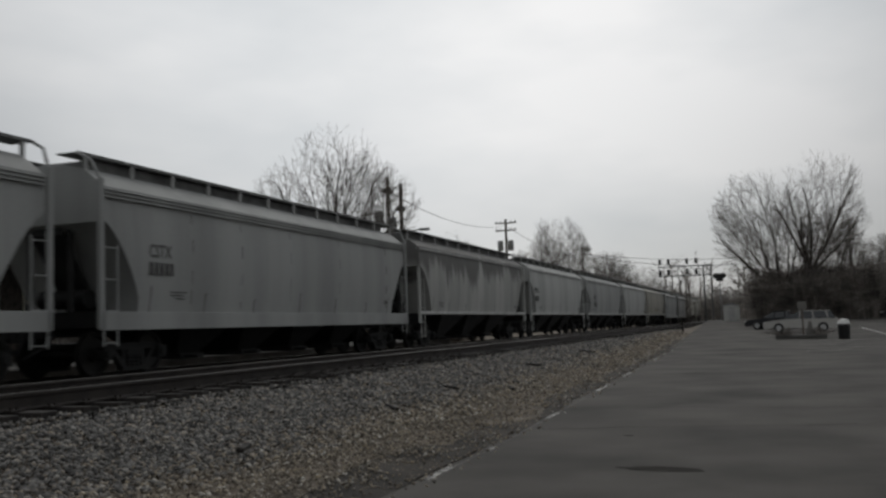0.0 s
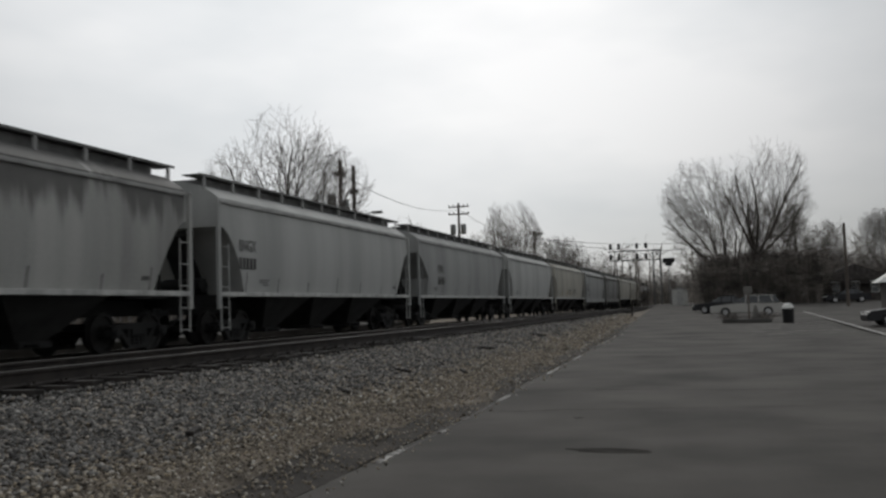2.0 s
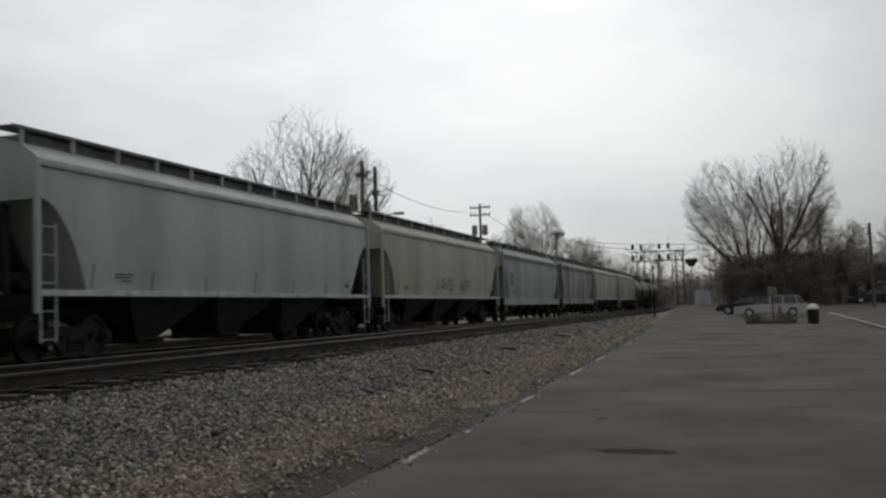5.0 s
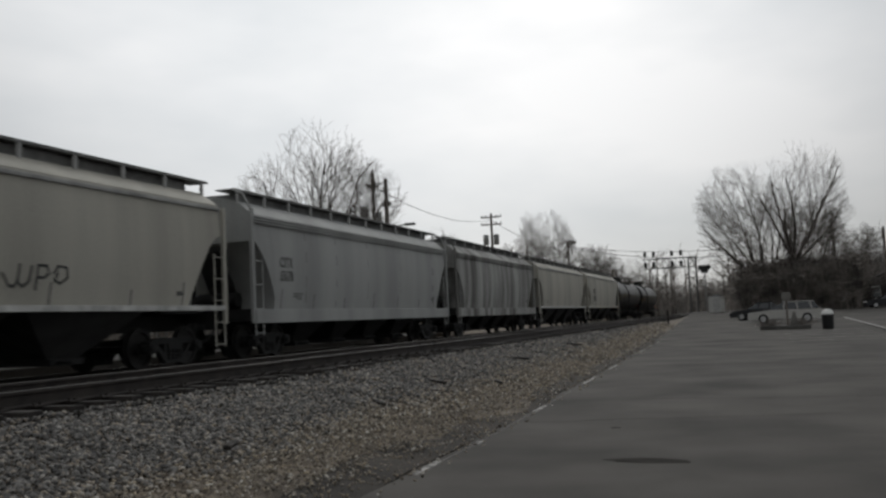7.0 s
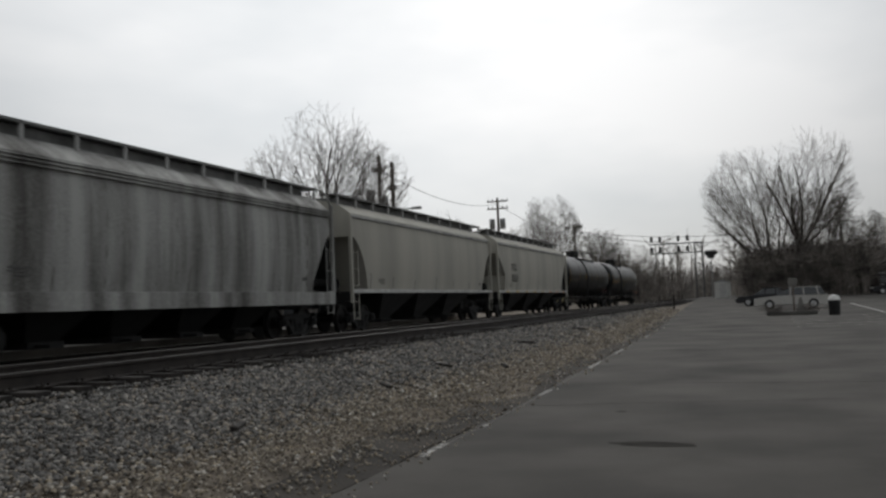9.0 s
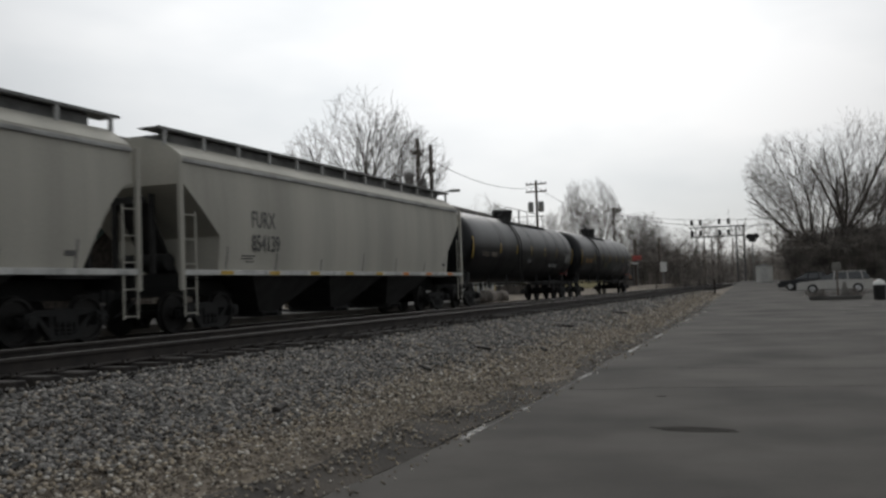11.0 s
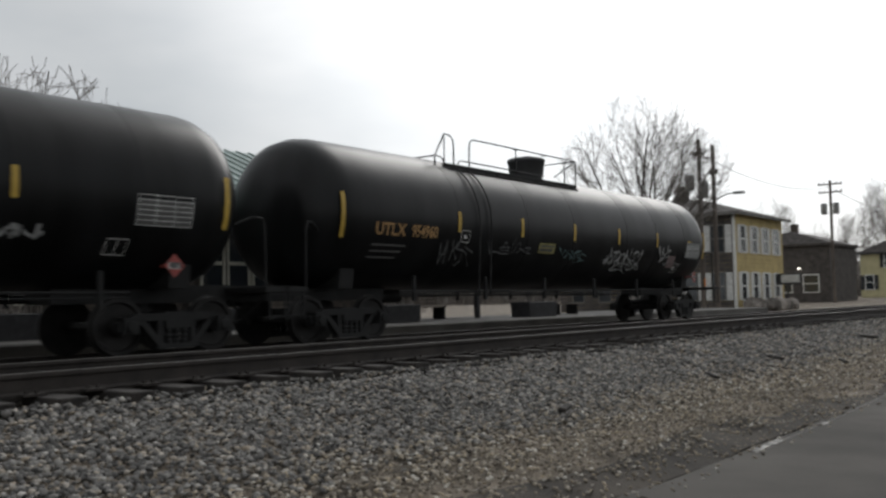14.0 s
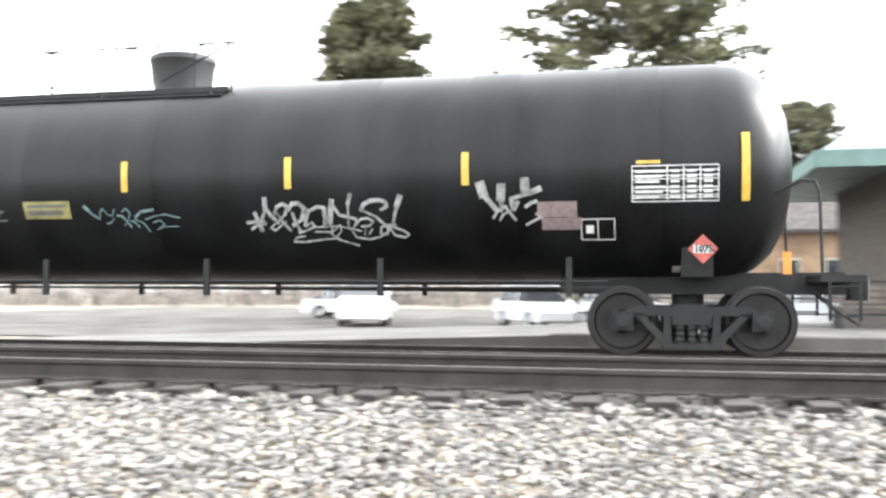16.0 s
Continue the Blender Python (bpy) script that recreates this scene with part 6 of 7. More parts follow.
parked_car(on_lot(2.15, 70.5), 177, "grey", "grey estate car parked side-on in the lot", 5.0, 1.5, True)
parked_car(on_lot(0.6, 80.0), 172, "black", "dark sedan parked beyond the estate car", 4.7, 1.42)
parked_car(on_lot(9.3, 50.0), 183, "black", "black car parked near the white line", 4.7, 1.42)
parked_car(on_lot(9.6, 118.0), 178, "white", "white pickup-like car parked by the houses", 5.0, 1.7, True)
parked_car(on_lot(13.5, 108.0), 185, "black", "dark car parked by the houses", 4.6, 1.45)
parked_car(on_lot(17.5, 96.0), 178, "silver", "silver car parked at the edge of the lot", 4.6, 1.5)
far_lot = [((-35.0, -3.7), 28, "silver", "silver hatchback parked nose-out behind the platform", 1.6), ((-35.2, -0.5), 28, "silver", "second silver hatchback parked nose-out behind the platform", 1.6), ((-35.6, 6.4), 75, "silver", "silver estate car seen from behind its tail", 1.6),
           ((-35.8, -10.6), 12, "white", "white van-like car facing the platform", 1.9), ((-46.0, -14.5), 92, "silver", "silver car behind the platform", 1.55), ((-52.0, 6.8), 85, "grey", "grey car in the second row", 1.5), ((-55.0, -6.0), 90, "white", "white car in the second row", 1.6)]
for (x, y), turn, paint, label, high in far_lot:
    parked_car((x, y, 0.36), turn, paint, label, 4.6, high, high > 1.55)
parked_car((*polar(9.0, 150)[:2], 1.25), 100, "white", "white car on the far side street", 4.6, 1.5)


# ---- street furniture on the near lot ----
def litter_bin(at):
    b = thing("litter_bin", "dark round litter bin with a white dome lid", "litter bin", pose(*at))
    bm = bmesh.new()
    lathe(bm, [(0, 0.27), (0.05, 0.3), (0.78, 0.32), (0.82, 0.33)], (0, 0, 0), (0, 0, 1), 20)
    part("drum", bm, SIGNAL_BLACK, b, smooth=True)
    bm = bmesh.new()
    lathe(bm, [(0.82, 0.33), (0.9, 0.32), (1.02, 0.26), (1.1, 0.15), (1.13, 0.02)], (0, 0, 0), (0, 0, 1), 20)
    part("lid", bm, TRIM, b, "white dome lid", smooth=True)


def planter_bed(at):
    p = thing("planter_bed", "low planter bed with bare shrubs and a small signboard", "planter", pose(*at))
    bm = bmesh.new()
    box(bm, -1.4, 1.4, -0.5, 0.5, 0.0, 0.22)
    part("kerb", bm, PLATFORM, p, bevel=0.03)
    rng = random.Random(5)
    lim = Limbs()
    for k in range(140):
        a = Vector((rng.choice((-0.9, 1.0)) + rng.gauss(0, 0.3), rng.gauss(0, 0.18), 0.2))
        lim.limb(a, a + Vector((rng.gauss(0, 0.2), rng.gauss(0, 0.2), rng.uniform(0.2, 0.5))), 0.02, 0.008, 3)
    part("shrub", lim.mesh("shrub", BRUSH), BRUSH, p)
    bm = bmesh.new()
    box(bm, 0.1, 0.2, -0.05, 0.05, 0.2, 2.1)
    part("sign_post", bm, POLE, p)
    bm = bmesh.new()
    box(bm, -0.1, 0.4, -0.09, -0.05, 1.7, 2.15)
    part("signboard", bm, CONCRETE, p)
    bm = bmesh.new()
    prism(bm, [(0.3, 0.2), (0.75, 0.2), (0.6, 1.0), (0.45, 1.0)], "y", -0.12, 0.12)
    part("stone_marker", bm, CONCRETE, p)


litter_bin((3.95, 56.5, rise(56.5) + 0.01))
planter_bed((1.75, 58.5, rise(58.5) + 0.01))


def fence_posts():
    """A leaning post at the asphalt's end, with a low cable fence towards the rails."""
    f = thing("cable_fence", "rusty fence post with low cables beside the rails", "fence", pose(-6.25, 74.0, rise(74.0)))
    for x in (0.0, -2.2, -4.4):
        bm = bmesh.new()
        tube(bm, (x, 0, -0.3), (x + 0.02, 0, 1.25 if x == 0 else 0.95), 0.07 if x == 0 else 0.04, n=8)
        part("post", bm, RAIL_RUST, f)
    for z in (0.5, 0.85):
        bm = bmesh.new()
        tube(bm, (0, 0, z), (-4.4, 0, z - 0.05), 0.018, n=5)
        part("cable", bm, IRON, f)


fence_posts()


def debris():
    """Short scraps of tie plate and wood lying in the ballast."""
    for x, y, n, a in ((-5.3, 12.9, 0.42, 40), (-5.6, 16.4, 0.5, 60), (-5.9, 24.0, 0.6, 75), (-4.9, 18.2, 0.35, 30), (-5.4, 1.0, 0.38, 84), (-6.1, 33.0, 0.7, 70), (-5.2, 8.6, 0.3, 15)):
        bm = bmesh.new()
        box(bm, -0.04, 0.04, -n / 2, n / 2, 0.0, 0.045)
        ob = new("tie_scrap", mesh_of(bm, "tie_scrap", TIE, bevel=0.01))
        ob.matrix_basis = pose(x, y, bank(x, y) + 0.02, 4, 8, a)
        tagged(ob, "dark splinter of old tie lying in the ballast", "debris", "tie scraps")


debris()


# ---- buildings ----
def window(house, x, y, z, w, h, face, shutters=False, frame_mat=None):
    """A framed window with a pane, proud of a wall; face: the direction it looks, 'x' for +x or 'y' for -y."""
    fm = frame_mat or TRIM
    turn = 0 if face == "y" else 90
    m = pose(x, y, z, 0, 0, turn)
    bm = bmesh.new()
    box(bm, -w / 2 - 0.08, w / 2 + 0.08, -0.06, 0.0, -0.08, 0.0)
    box(bm, -w / 2 - 0.08, w / 2 + 0.08, -0.06, 0.0, h, h + 0.1)
    box(bm, -w / 2 - 0.08, -w / 2, -0.06, 0.0, 0, h)
    box(bm, w / 2, w / 2 + 0.08, -0.06, 0.0, 0, h)
    box(bm, -w / 2, w / 2, -0.045, 0.0, h * 0.48, h * 0.53)
    win = part("window", bm, fm, house, "white framed window", at=m)
    bm = bmesh.new()
    box(bm, -w / 2, w / 2, -0.02, -0.004, 0, h)
    part("pane", bm, PANE, win)
    if shutters:
        for s in (-1, 1):
            bm = bmesh.new()
            box(bm, s * (w / 2 + 0.1) if s > 0 else -w / 2 - 0.5, (w / 2 + 0.5) if s > 0 else -(w / 2 + 0.1), -0.05, 0.0, -0.05, h + 0.05)
            part("shutter", bm, SHUTTER if shutters is True else shutters, win)


def house(name, label, x0, x1, y0, y1, z0, z1, wall, roof_mat, roof_h, hip=1.0, over=0.4, siding=True, front=None, edge=None):
    """A box house with a hipped or gabled roof; hip 0 makes gables on the y ends."""
    hs = thing(name, label, "house", pose(x0, y0, z0))
    w, d, h = x1 - x0, y1 - y0, z1 - z0
    bm = bmesh.new()
    box(bm, 0, w, 0, d, -0.3, h)
    part("wall", bm, wall, hs)
    bm = bmesh.new()
    o = over
    inset = min(w, d) / 2 * hip
    e = [bm.verts.new(p) for p in ((-o, -o, h), (w + o, -o, h), (w + o, d + o, h), (-o, d + o, h))]
    if w >= d:
        r = [bm.verts.new((inset - o, d / 2, h + roof_h)), bm.verts.new((w - inset + o, d / 2, h + roof_h))]
        fs = ((0, 1, 5, 4), (1, 2, 5), (2, 3, 4, 5), (3, 0, 4))
    else:
        r = [bm.verts.new((w / 2, inset - o, h + roof_h)), bm.verts.new((w / 2, d - inset + o, h + roof_h))]
        fs = ((0, 1, 4), (1, 2, 5, 4), (2, 3, 5), (3, 0, 4, 5))
    vs = e + r
    for q in fs:
        bm.faces.new([vs[i] for i in q])
    bm.faces.new(e[::-1])
    part("roof", bm, roof_mat, hs)
    bm = bmesh.new()
    box(bm, -o, w + o, -o - 0.02, -o + 0.06, h - 0.2, h + 0.02)
    box(bm, w + o - 0.06, w + o + 0.02, -o, d + o, h - 0.2, h + 0.02)
    part("fascia", bm, edge or TRIM, hs)
    if siding:
        for k in range(int(h / 0.28)):
            bm = bmesh.new()
            z = 0.1 + k * 0.28
            prism(bm, [(-0.001, z), (-0.022, z + 0.01), (-0.004, z + 0.27)], "x", 0, w)
            part("clapboard", bm, front or wall, hs)
            bm = bmesh.new()
            prism(bm, [(w + 0.001, z), (w + 0.022, z + 0.01), (w + 0.004, z + 0.27)], "y", 0, d)
            part("clapboard", bm, wall, hs)
    return hs


def yellow_house():
    hs = house("yellow_house", "two-storey yellow clapboard house with one dark side", -35.0, -22.0, 59.0, 68.5, 0.55, 7.0, YELLOW_WALL, SHINGLE, 1.5, 1.0, 0.5, front=DARK_WALL, edge=CONCRETE)
    for z in (0.8, 3.9):
        for x in (1.5, 3.6, 5.8, 8.0, 10.0, 11.9):
            window(hs, x, -0.02, z, 0.85, 1.7, "y", WHITE if x > 9 else False, CONCRETE)
        for y in (1.4, 3.6, 5.8, 8.0):
            window(hs, 13.02, y, z, 0.85, 1.7, "x", WHITE)
    bm = bmesh.new()
    box(bm, 12.9, 13.06, -0.06, 0.1, 0.0, 6.4)
    part("corner_board", bm, TRIM, hs)
    bm = bmesh.new()
    box(bm, 7.2, 8.0, 4.2, 5.0, 6.5, 8.9)
    part("chimney", bm, BRICK, hs)
    bm = bmesh.new()
    rng = random.Random(2)
    for k in range(9):
        bmesh.ops.create_icosphere(bm, subdivisions=2, radius=rng.uniform(0.4, 0.6), matrix=Matrix.Translation((14.0, k * 1.0, 0.35)))
    for v in bm.verts:
        v.co += Vector(noise.noise_vector(v.co * 3)) * 0.15
    hd = new("hedge", mesh_of(bm, "hedge", BRUSH))
    hd.matrix_basis = pose(-35.0, 59.0, 0.55)
    tagged(hd, "low clipped dark hedge beside the yellow house", "hedge")


def cream_house():
    x, y, z = polar(12.3, 112)
    hs = house("cream_house", "small cream clapboard house with black shutters", x - 2.8, x + 2.2, y, y + 8.0, 1.2, 6.0, CREAM_WALL, SHINGLE, 1.3, 0.5, 0.35, edge=SHUTTER)
    for zz, xs in ((0.8, (0.9, 3.6)), (3.2, (2.9,))):
        for xx in xs:
            window(hs, xx, -0.02, zz, 0.8, 1.5, "y", True)
    for zz in (0.8, 3.2):
        for yy in (1.5, 4.0, 6.4):
            window(hs, 5.02, yy, zz, 0.8, 1.5, "x", True)
    bm = bmesh.new()
    box(bm, 5.0, 7.6, 1.0, 6.0, 0.0, 2.6)
    part("porch", bm, DARK_WALL, hs)
    bm = bmesh.new()
    box(bm, 4.9, 8.0, 0.7, 6.3, 2.6, 2.8)
    part("porch_roof", bm, TRIM, hs)


def dark_shop():
    x, y, z = polar(17.2, 92)
    hs = house("shop_building", "low dark brick shop with two lit lamps", x - 4.5, x + 3.2, y, y + 9, 0.9, 6.2, DARK_WALL, SHINGLE, 1.3, 0.4, 0.3, edge=DARK_WALL)
    for xx in (1.2, 3.6, 6.0):
        window(hs, xx, -0.02, 0.9, 1.3, 1.5, "y")
    for xx in (2.4, 5.0):
        bm = bmesh.new()
        lathe(bm, [(0, 0.16), (0.06, 0.16), (0.1, 0.1)], (xx, -0.2, 3.0), (0, 0, 1), 10)
        part("wall_lamp", bm, LAMP_WHITE, hs, "lit white wall lamp")
    bm = bmesh.new()
    box(bm, 3.4, 4.0, 3.0, 3.6, 5.3, 7.4)
    part("chimney", bm, BRICK, hs)


def tan_building():
    """A low tan building across the far lot."""
    hs = house("tan_building", "tan stucco building with a dark roof beyond the lot", -70.0, -61.0, 7.2, 16.0, 0.35, 5.6, TAN_WALL, SHINGLE, 3.2, 1.0, 0.8, False, edge=DARK_WALL)
    for y in (2.0, 4.6, 7.0):
        window(hs, 9.02, y, 1.6, 1.0, 1.8, "x", frame_mat=CREAM_TRIM)
    bm = bmesh.new()
    box(bm, 9.0, 9.06, 0.3, 1.3, 0.0, 2.2)
    part("door", bm, DARK_WALL, hs, "dark door")


def small_house(az, d, w, h, label, wall, gable=0.0):
    x, y, z = polar(az, d)
    hs = house("house", label, x - w / 2, x + w / 2, y, y + 7, z, z + h, wall, SHINGLE, 1.6, gable, 0.4, False, edge=DARK_WALL)
    for k in range(3):
        window(hs, w * (0.2 + 0.3 * k), -0.02, 1.0, 0.8, 1.2, "y")
    bm = bmesh.new()
    box(bm, w * 0.1, w * 0.9, -1.6, -0.02, h * 0.75, h * 0.8)
    part("porch_roof", bm, SHINGLE, hs)
    for k in (0.12, 0.5, 0.88):
        bm = bmesh.new()
        box(bm, w * k - 0.06, w * k + 0.06, -1.55, -1.43, -0.1, h * 0.76)
        part("porch_post", bm, DARK_WALL, hs)


def kiosk():
    x, y, z = polar(-9.9, 78)
    hs = thing("kiosk", "small hip-roofed kiosk with a white roof edge", "kiosk", pose(x, y, z))
    bm = bmesh.new()
    box(bm, -1.2, 1.2, -1.2, 1.2, 0, 2.1)
    part("wall", bm, DARK_WALL, hs)
    bm = bmesh.new()
    vs = [bm.verts.new(p) for p in ((-1.8, -1.8, 2.1), (1.8, -1.8, 2.1), (1.8, 1.8, 2.1), (-1.8, 1.8, 2.1), (0, 0, 3.4))]
    for q in ((0, 1, 4), (1, 2, 4), (2, 3, 4), (3, 0, 4), (3, 2, 1, 0)):
        bm.faces.new([vs[i] for i in q])
    part("roof", bm, TRIM, hs)


yellow_house()
cream_house()
dark_shop()
tan_building()
small_house(-7.6, 118, 7.0, 2.7, "low dark house with a white porch and windows", DARK_WALL)
small_house(-12.5, 120, 8.5, 3.0, "low house behind the parked cars", DARK_WALL, 1.0)
small_house(-3.6, 120, 5.0, 3.0, "small pale shed beyond the parked cars", TRIM)
kiosk()


def station():
    """The long low station with a green standing-seam roof and deep eaves on brackets."""
    x0, x1, y0, y1, z0, ze, zr = -28.0, -21.8, 5.5, 26.5, 1.0, 4.45, 6.8
    st = thing("station", "long brown brick station with a green metal roof", "station", pose(0, 0, 0))
    bm = bmesh.new()
    box(bm, x0, x1, y0, y1, 0.3, ze)
    part("wall", bm, BRICK, st)
    ex0, ex1, ey0, ey1, xm = x0 - 2.2, x1 + 2.3, y0 - 2.0, y1 + 4.2, (x0 + x1) / 2
    bm = bmesh.new()
    e = [bm.verts.new(p) for p in ((ex0, ey0, ze), (ex1, ey0, ze), (ex1, ey1, ze), (ex0, ey1, ze))]
    r = [bm.verts.new((xm, ey0 + 3.5, zr)), bm.verts.new((xm, ey1, zr))]
    vs = e + r
    for q in ((0, 1, 4), (1, 2, 5, 4), (2, 3, 5), (3, 0, 4, 5), (3, 2, 1, 0)):
        bm.faces.new([vs[i] for i in q])
    roof = part("roof", bm, GREEN_ROOF, st, "green standing-seam metal roof")
    n = 46
    for k in range(n):
        y = ey0 + 3.5 + (ey1 - 3.6 - ey0) * k / (n - 1)
        bm = bmesh.new()
        prism(bm, [(ex1, ze + 0.01), (ex1, ze + 0.06), (xm, zr + 0.05), (xm, zr)], "y", y - 0.018, y + 0.018)
        part("roof_seam", bm, GREEN_ROOF, roof)
    bm = bmesh.new()
    box(bm, ex1 - 0.02, ex1 + 0.05, ey0, ey1, ze - 0.3, ze + 0.04)
    box(bm, ex0, ex1, ey1 - 0.02, ey1 + 0.05, ze - 0.3, ze + 0.04)
    box(bm, ex0, ex1, ey0 - 0.05, ey0 + 0.02, ze - 0.3, ze + 0.04)
    part("fascia", bm, GREEN_TRIM, st, "green painted fascia")
    for y in (8.5, 11.5, 17.1, 18.05, 19.0, 23.5):
        window(st, x1 + 0.02, y, 1.75, 0.72, 2.1, "x", frame_mat=CREAM_TRIM)
    for y in (10.0, 14.2, 21.5):
        bm = bmesh.new()
        box(bm, x1, x1 + 0.05, y - 0.5, y + 0.5, 1.0, 3.2)
        part("door", bm, DARK_WALL, st, "dark panelled station door")
    for y in (6.0, 9.4, 20.6, 23.6, 26.4):
        bm = bmesh.new()
        prism(bm, [(x1, 2.9), (x1 + 0.12, 2.9), (x1 + 2.0, ze - 0.2), (x1 + 1.8, ze - 0.15)], "y", y - 0.06, y + 0.06)
        part("bracket", bm, GREEN_TRIM, st)
    for y in (27.5, 31.0):
        for x in (ex0 + 0.4, ex1 - 0.4):
            bm = bmesh.new()
            box(bm, x - 0.08, x + 0.08, y - 0.08, y + 0.08, 0.9, ze)
            part("canopy_post", bm, SHUTTER, st)


station()


def platform():
    bm = bmesh.new()
    box(bm, -22.5, -16.3, -1.5, 48.0, 0.1, 0.96)
    pf = tagged(new("platform", mesh_of(bm, "platform", PLATFORM, bevel=0.03)), "low dark-paved station platform", "platform", kind="structure")
    bm = bmesh.new()
    prism(bm, [(-22.5, -16.0), (-16.3, -16.0), (-16.3, -1.5), (-22.5, -1.5)], "z", 0.1, 0.3)
    for v in bm.verts:
        if v.co.z > 0.2:
            v.co.z = 0.42 + 0.5 * (v.co.y + 16) / 14.5
    tagged(new("platform_ramp", mesh_of(bm, "platform_ramp", PLATFORM)), "sloping concrete ramp down from the platform", "ramp", kind="structure")


def bench(at, turn):
    b = thing("bench", "dark slatted bench on the platform", "bench", pose(*at, 0, 0, turn), "platform benches")
    for k in range(4):
        bm = bmesh.new()
        box(bm, -0.85, 0.85, -0.22 + k * 0.12, -0.13 + k * 0.12, 0.42, 0.46)
        part("slat", bm, POLE, b)
    for k in range(3):
        bm = bmesh.new()
        box(bm, -0.85, 0.85, 0.25, 0.29, 0.52 + k * 0.13, 0.61 + k * 0.13)
        part("slat", bm, POLE, b)
    for x in (-0.7, 0.7):
        bm = bmesh.new()
        box(bm, x - 0.04, x + 0.04, -0.22, 0.28, 0.0, 0.42)
        part("leg", bm, IRON, b)


def planter(at, w, label):
    p = thing("planter", label, "planter", pose(*at), "platform planters")
    bm = bmesh.new()
    prism(bm, [(-w / 2, 0), (w / 2, 0), (w / 2 + 0.1, 0.55), (-w / 2 - 0.1, 0.55)], "x", -0.4, 0.4)
    part("tub", bm, SHUTTER, p, bevel=0.02)
    lim = Limbs()
    rng = random.Random(int(w * 100) + int(at[1] * 7))
    for k in range(70):
        a = Vector((rng.uniform(-0.3, 0.3), rng.uniform(-w / 2, w / 2), 0.5))
        lim.limb(a, a + Vector((rng.gauss(0, 0.1), rng.gauss(0, 0.1), rng.uniform(0.1, 0.35))), 0.02, 0.008, 3)
    part("shrub", lim.mesh("shrub", BRUSH), BRUSH, p)


def rail_fence(y0, y1, x, z, label):
    f = thing("platform_railing", label, "railing", pose(0, 0, 0))
    n = int((y1 - y0) / 1.8)
    for k in range(n + 1):
        y = y0 + (y1 - y0) * k / n
        bm = bmesh.new()
        box(bm, x - 0.03, x + 0.03, y - 0.03, y + 0.03, z, z + 1.0)
        part("post", bm, SHUTTER, f)
    for h in (0.25, 0.6, 0.98):
        bm = bmesh.new()
        tube(bm, (x, y0, z + h), (x, y1, z + h), 0.022, n=6)
        part("bar", bm, SHUTTER, f)


def lamp_post(at, lit, label):
    lp = thing("platform_lamp", label, "lamp", pose(*at), "platform lamps")
    bm = bmesh.new()
    tube(bm, (0, 0, 0), (0, 0, 3.2), 0.06, 0.045, 10)
    lathe(bm, [(0, 0.14), (0.3, 0.12), (0.35, 0.06)], (0, 0, 0), (0, 0, 1), 10)
    part("post", bm, SHUTTER, lp)
    bm = bmesh.new()
    lathe(bm, [(3.2, 0.05), (3.25, 0.08), (3.42, 0.09), (3.45, 0.06)], (0, 0, 0), (0, 0, 1), 12)
    part("lantern", bm, LAMP_AMBER if lit else TRIM, lp, "lit amber lantern" if lit else "")
    bm = bmesh.new()
    lathe(bm, [(3.45, 0.13), (3.53, 0.09), (3.6, 0.02)], (0, 0, 0), (0, 0, 1), 12)
    part("cap", bm, SHUTTER, lp)


platform()
rail_fence(-1.4, 8.0, -22.2, 0.95, "dark metal railing along the platform's back")
for x, y in ((-20.5, 4.7), (-20.8, 12.5), (-20.6, 18.5), (-20.6, 25.5), (-19.5, 33.0)):
    bench((x, y, 0.95), 90)
for x, y, w in ((-19.0, 1.7, 1.3), (-19.0, 6.6, 0.9), (-18.6, 9.5, 1.3), (-18.9, 15.0, 1.6), (-18.7, 21.5, 1.5), (-18.4, 29.0, 1.8), (-18.4, 37.0, 1.6)):
    planter((x, y, 0.95), w, "dark square planter tub with bare shrubs")
lamp_post((-19.6, 31.5, 0.95), True, "slim black platform lamp, lit amber")
lamp_post((-20.3, 1.2, 0.95), False, "slim black platform lamp, unlit")
lamp_post((-20.8, 43.0, 0.95), True, "slim black platform lamp near the yellow house")


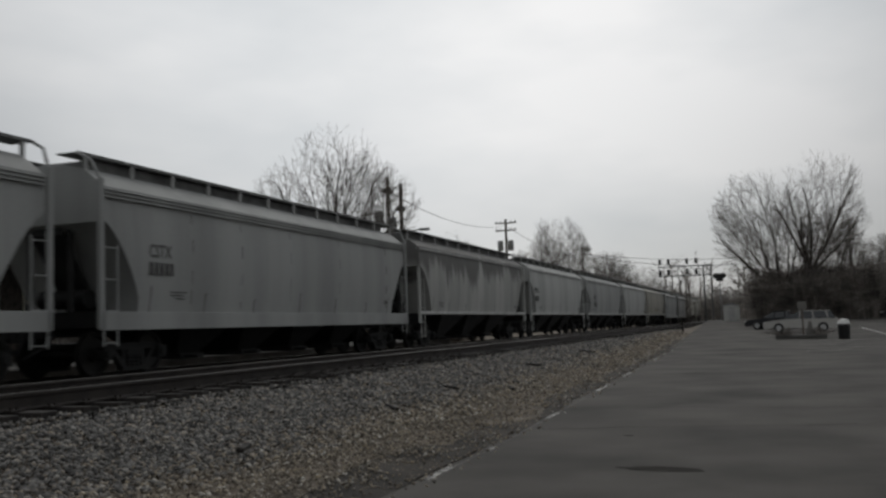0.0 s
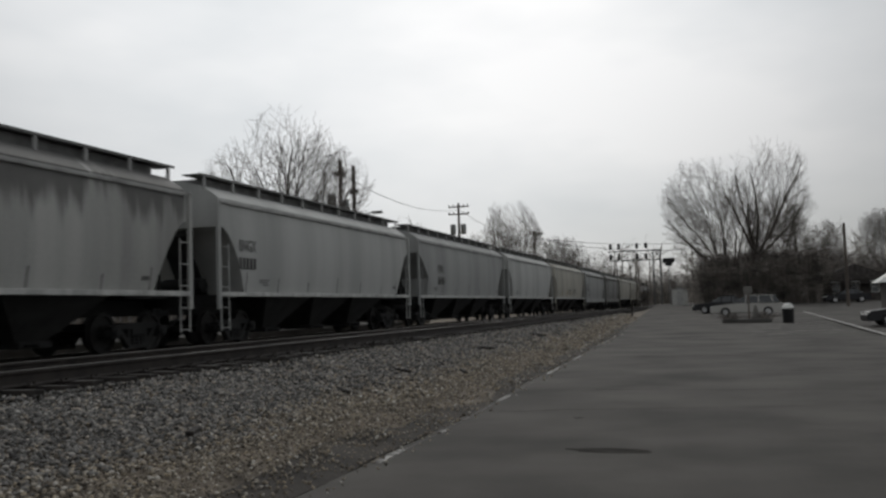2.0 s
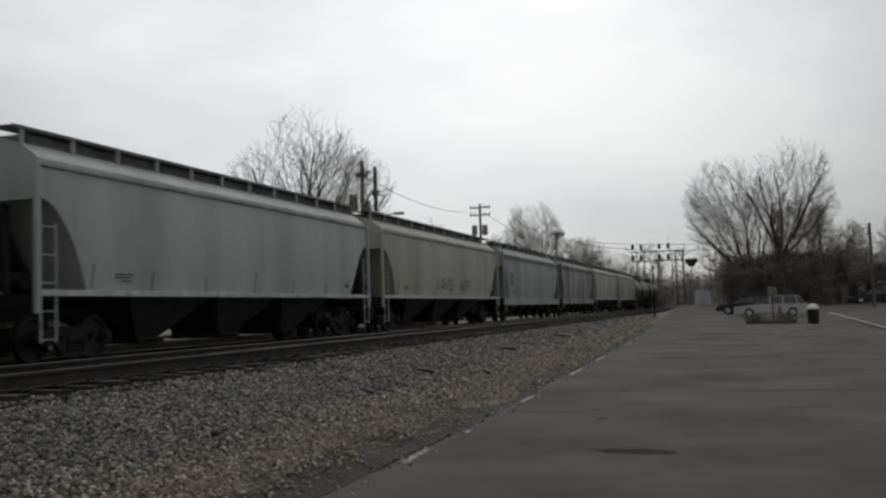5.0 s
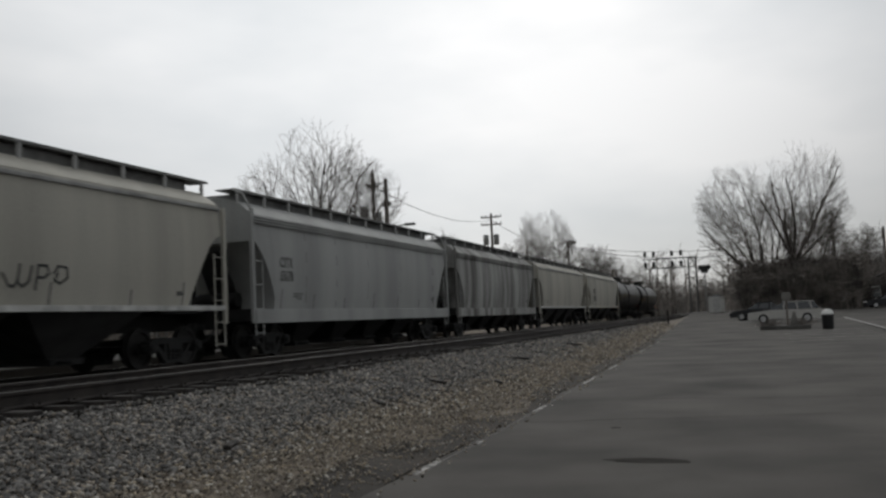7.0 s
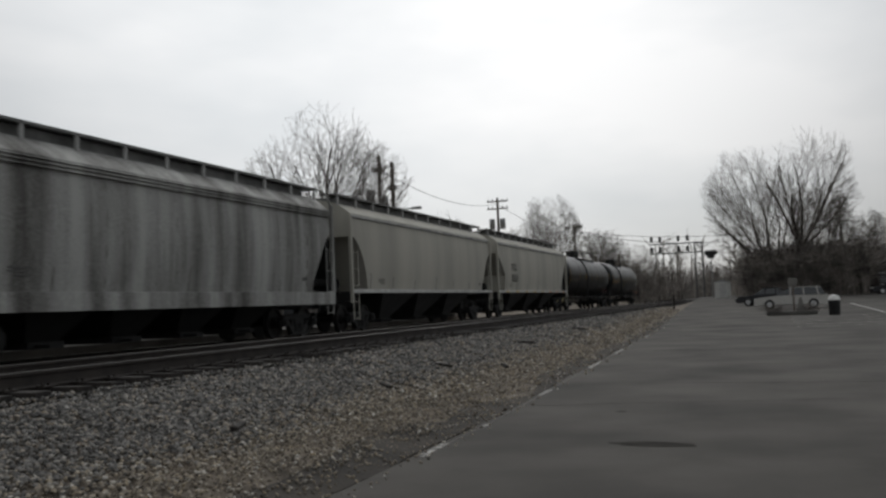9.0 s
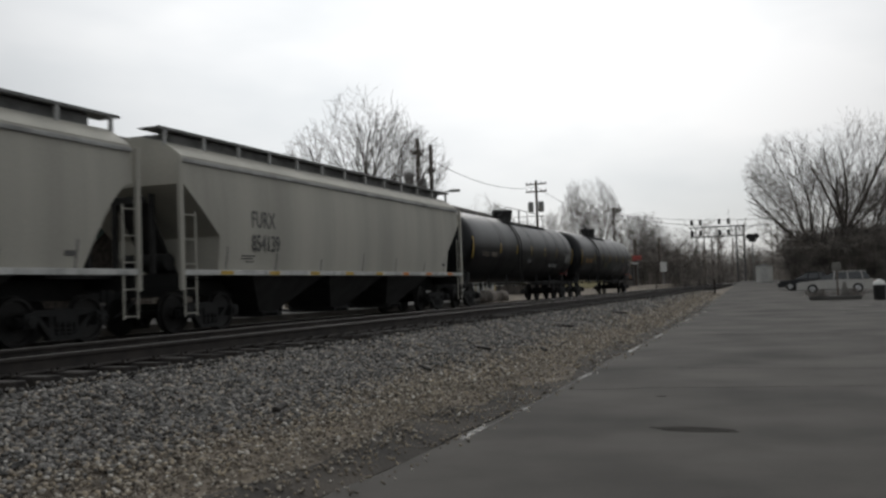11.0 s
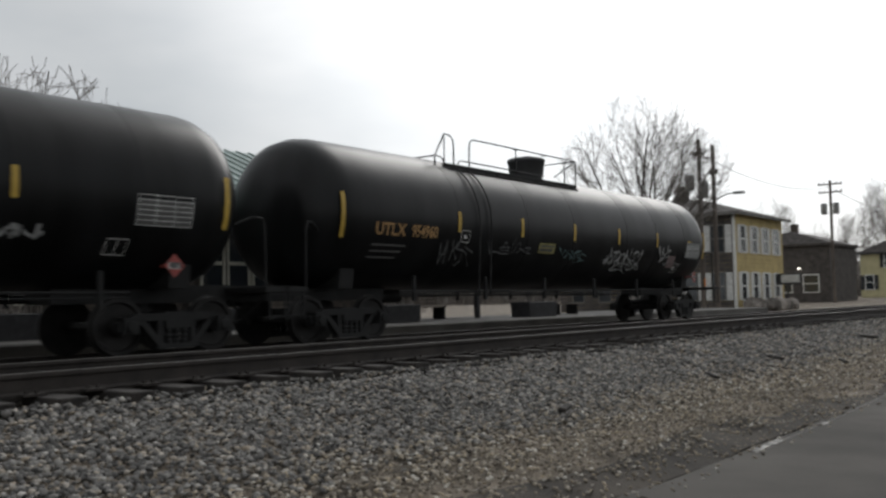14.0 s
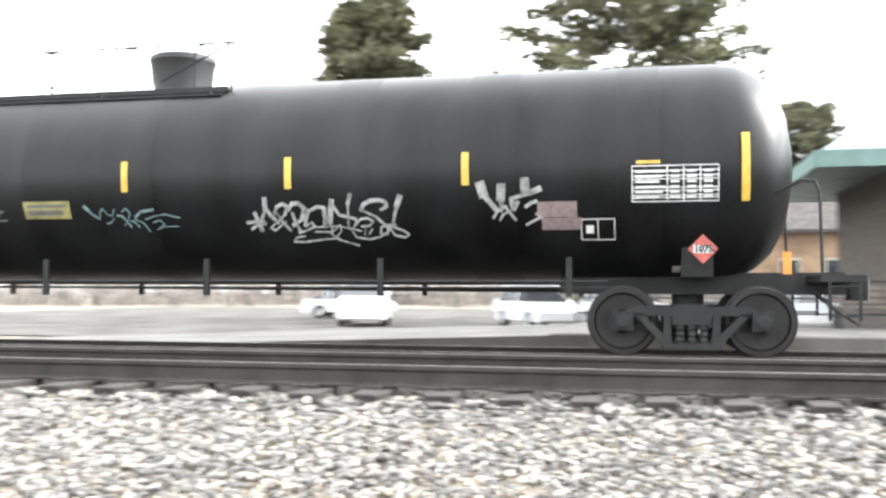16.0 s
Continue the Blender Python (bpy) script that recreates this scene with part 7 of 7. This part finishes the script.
def street_signs():
    x, y, z = polar(9.3, 118)
    for dx, zz, w, h, mat, label in ((0.25, 3.4, 1.1, 0.6, RED, "red shop sign on a pole"), (3.4, 2.2, 0.8, 1.2, WHITE, "white roadside sign on a thin post")):
        sg = thing("roadside_sign", label, "sign", pose(x + dx, y - 0.5, z))
        bm = bmesh.new()
        tube(bm, (0, 0.1, 0), (0, 0.1, zz), 0.05, n=8)
        part("post", bm, STEEL, sg)
        bm = bmesh.new()
        box(bm, -w / 2, w / 2, 0.0, 0.06, zz - h / 2, zz + h / 2)
        part("panel", bm, mat, sg, bevel=0.01)
    x, y, z = polar(17.6, 70)
    sg = thing("notice_board", "dark framed notice board on a post", "sign", pose(x, y, z))
    bm = bmesh.new()
    tube(bm, (0, 0, 0), (0, 0, 2.2), 0.06, n=8)
    part("post", bm, SHUTTER, sg)
    bm = bmesh.new()
    box(bm, -0.95, 0.95, -0.06, 0.06, 1.7, 2.5)
    fr = part("panel", bm, SHUTTER, sg)
    bm = bmesh.new()
    box(bm, -0.4, 0.85, -0.075, -0.06, 1.85, 2.4)
    part("sheet", bm, WHITE, fr)


street_signs()


# ---- ties of the near track, one by one, and those under the train ----
def ties():
    rng = random.Random(14)
    kinds = []
    for k in range(5):
        bm = bmesh.new()
        w = 0.115 + rng.uniform(-0.008, 0.008)
        box(bm, -1.3 + rng.uniform(-0.04, 0.04), 1.3 + rng.uniform(-0.06, 0.06), -w, w, -0.17, 0.0)
        for v in bm.verts:
            v.co += Vector((rng.uniform(-0.02, 0.02), rng.uniform(-0.008, 0.008), rng.uniform(-0.006, 0.006)))
        kinds.append(mesh_of(bm, "tie", TIE, bevel=0.008))
    y = -16.0
    while y < 110:
        part("tie", kinds[rng.randrange(5)], TIE, near_track, at=pose(NEAR_X + rng.uniform(-0.05, 0.07), y, NEAR_Z - 0.185 + rng.uniform(-0.008, 0.008), 0, 0, rng.uniform(-1.2, 1.2)))
        y += 0.56 + rng.uniform(-0.03, 0.03)
    y = -40.0
    while y < 90:
        part("tie", kinds[rng.randrange(5)], TIE, far_track, at=pose(TRAIN_X + rng.uniform(-0.05, 0.05), y, TRAIN_Z - 0.185, 0, 0, rng.uniform(-1, 1)))
        y += 0.56
    bm = bmesh.new()
    box(bm, -0.17, 0.17, -0.1, 0.1, -0.185, -0.165)
    for dx in (-0.11, 0.11):
        box(bm, dx - 0.015, dx + 0.015, -0.06, -0.03, -0.17, -0.14)
        box(bm, dx - 0.015, dx + 0.015, 0.03, 0.06, -0.17, -0.14)
    tie_plate = mesh_of(bm, "tie_plate", RAIL_RUST)
    for k in range(60):
        part("tie_plate", tie_plate, RAIL_RUST, near_track, at=pose(NEAR_X + 0.7525, -10 + k * 0.56, NEAR_Z))


ties()


motions()
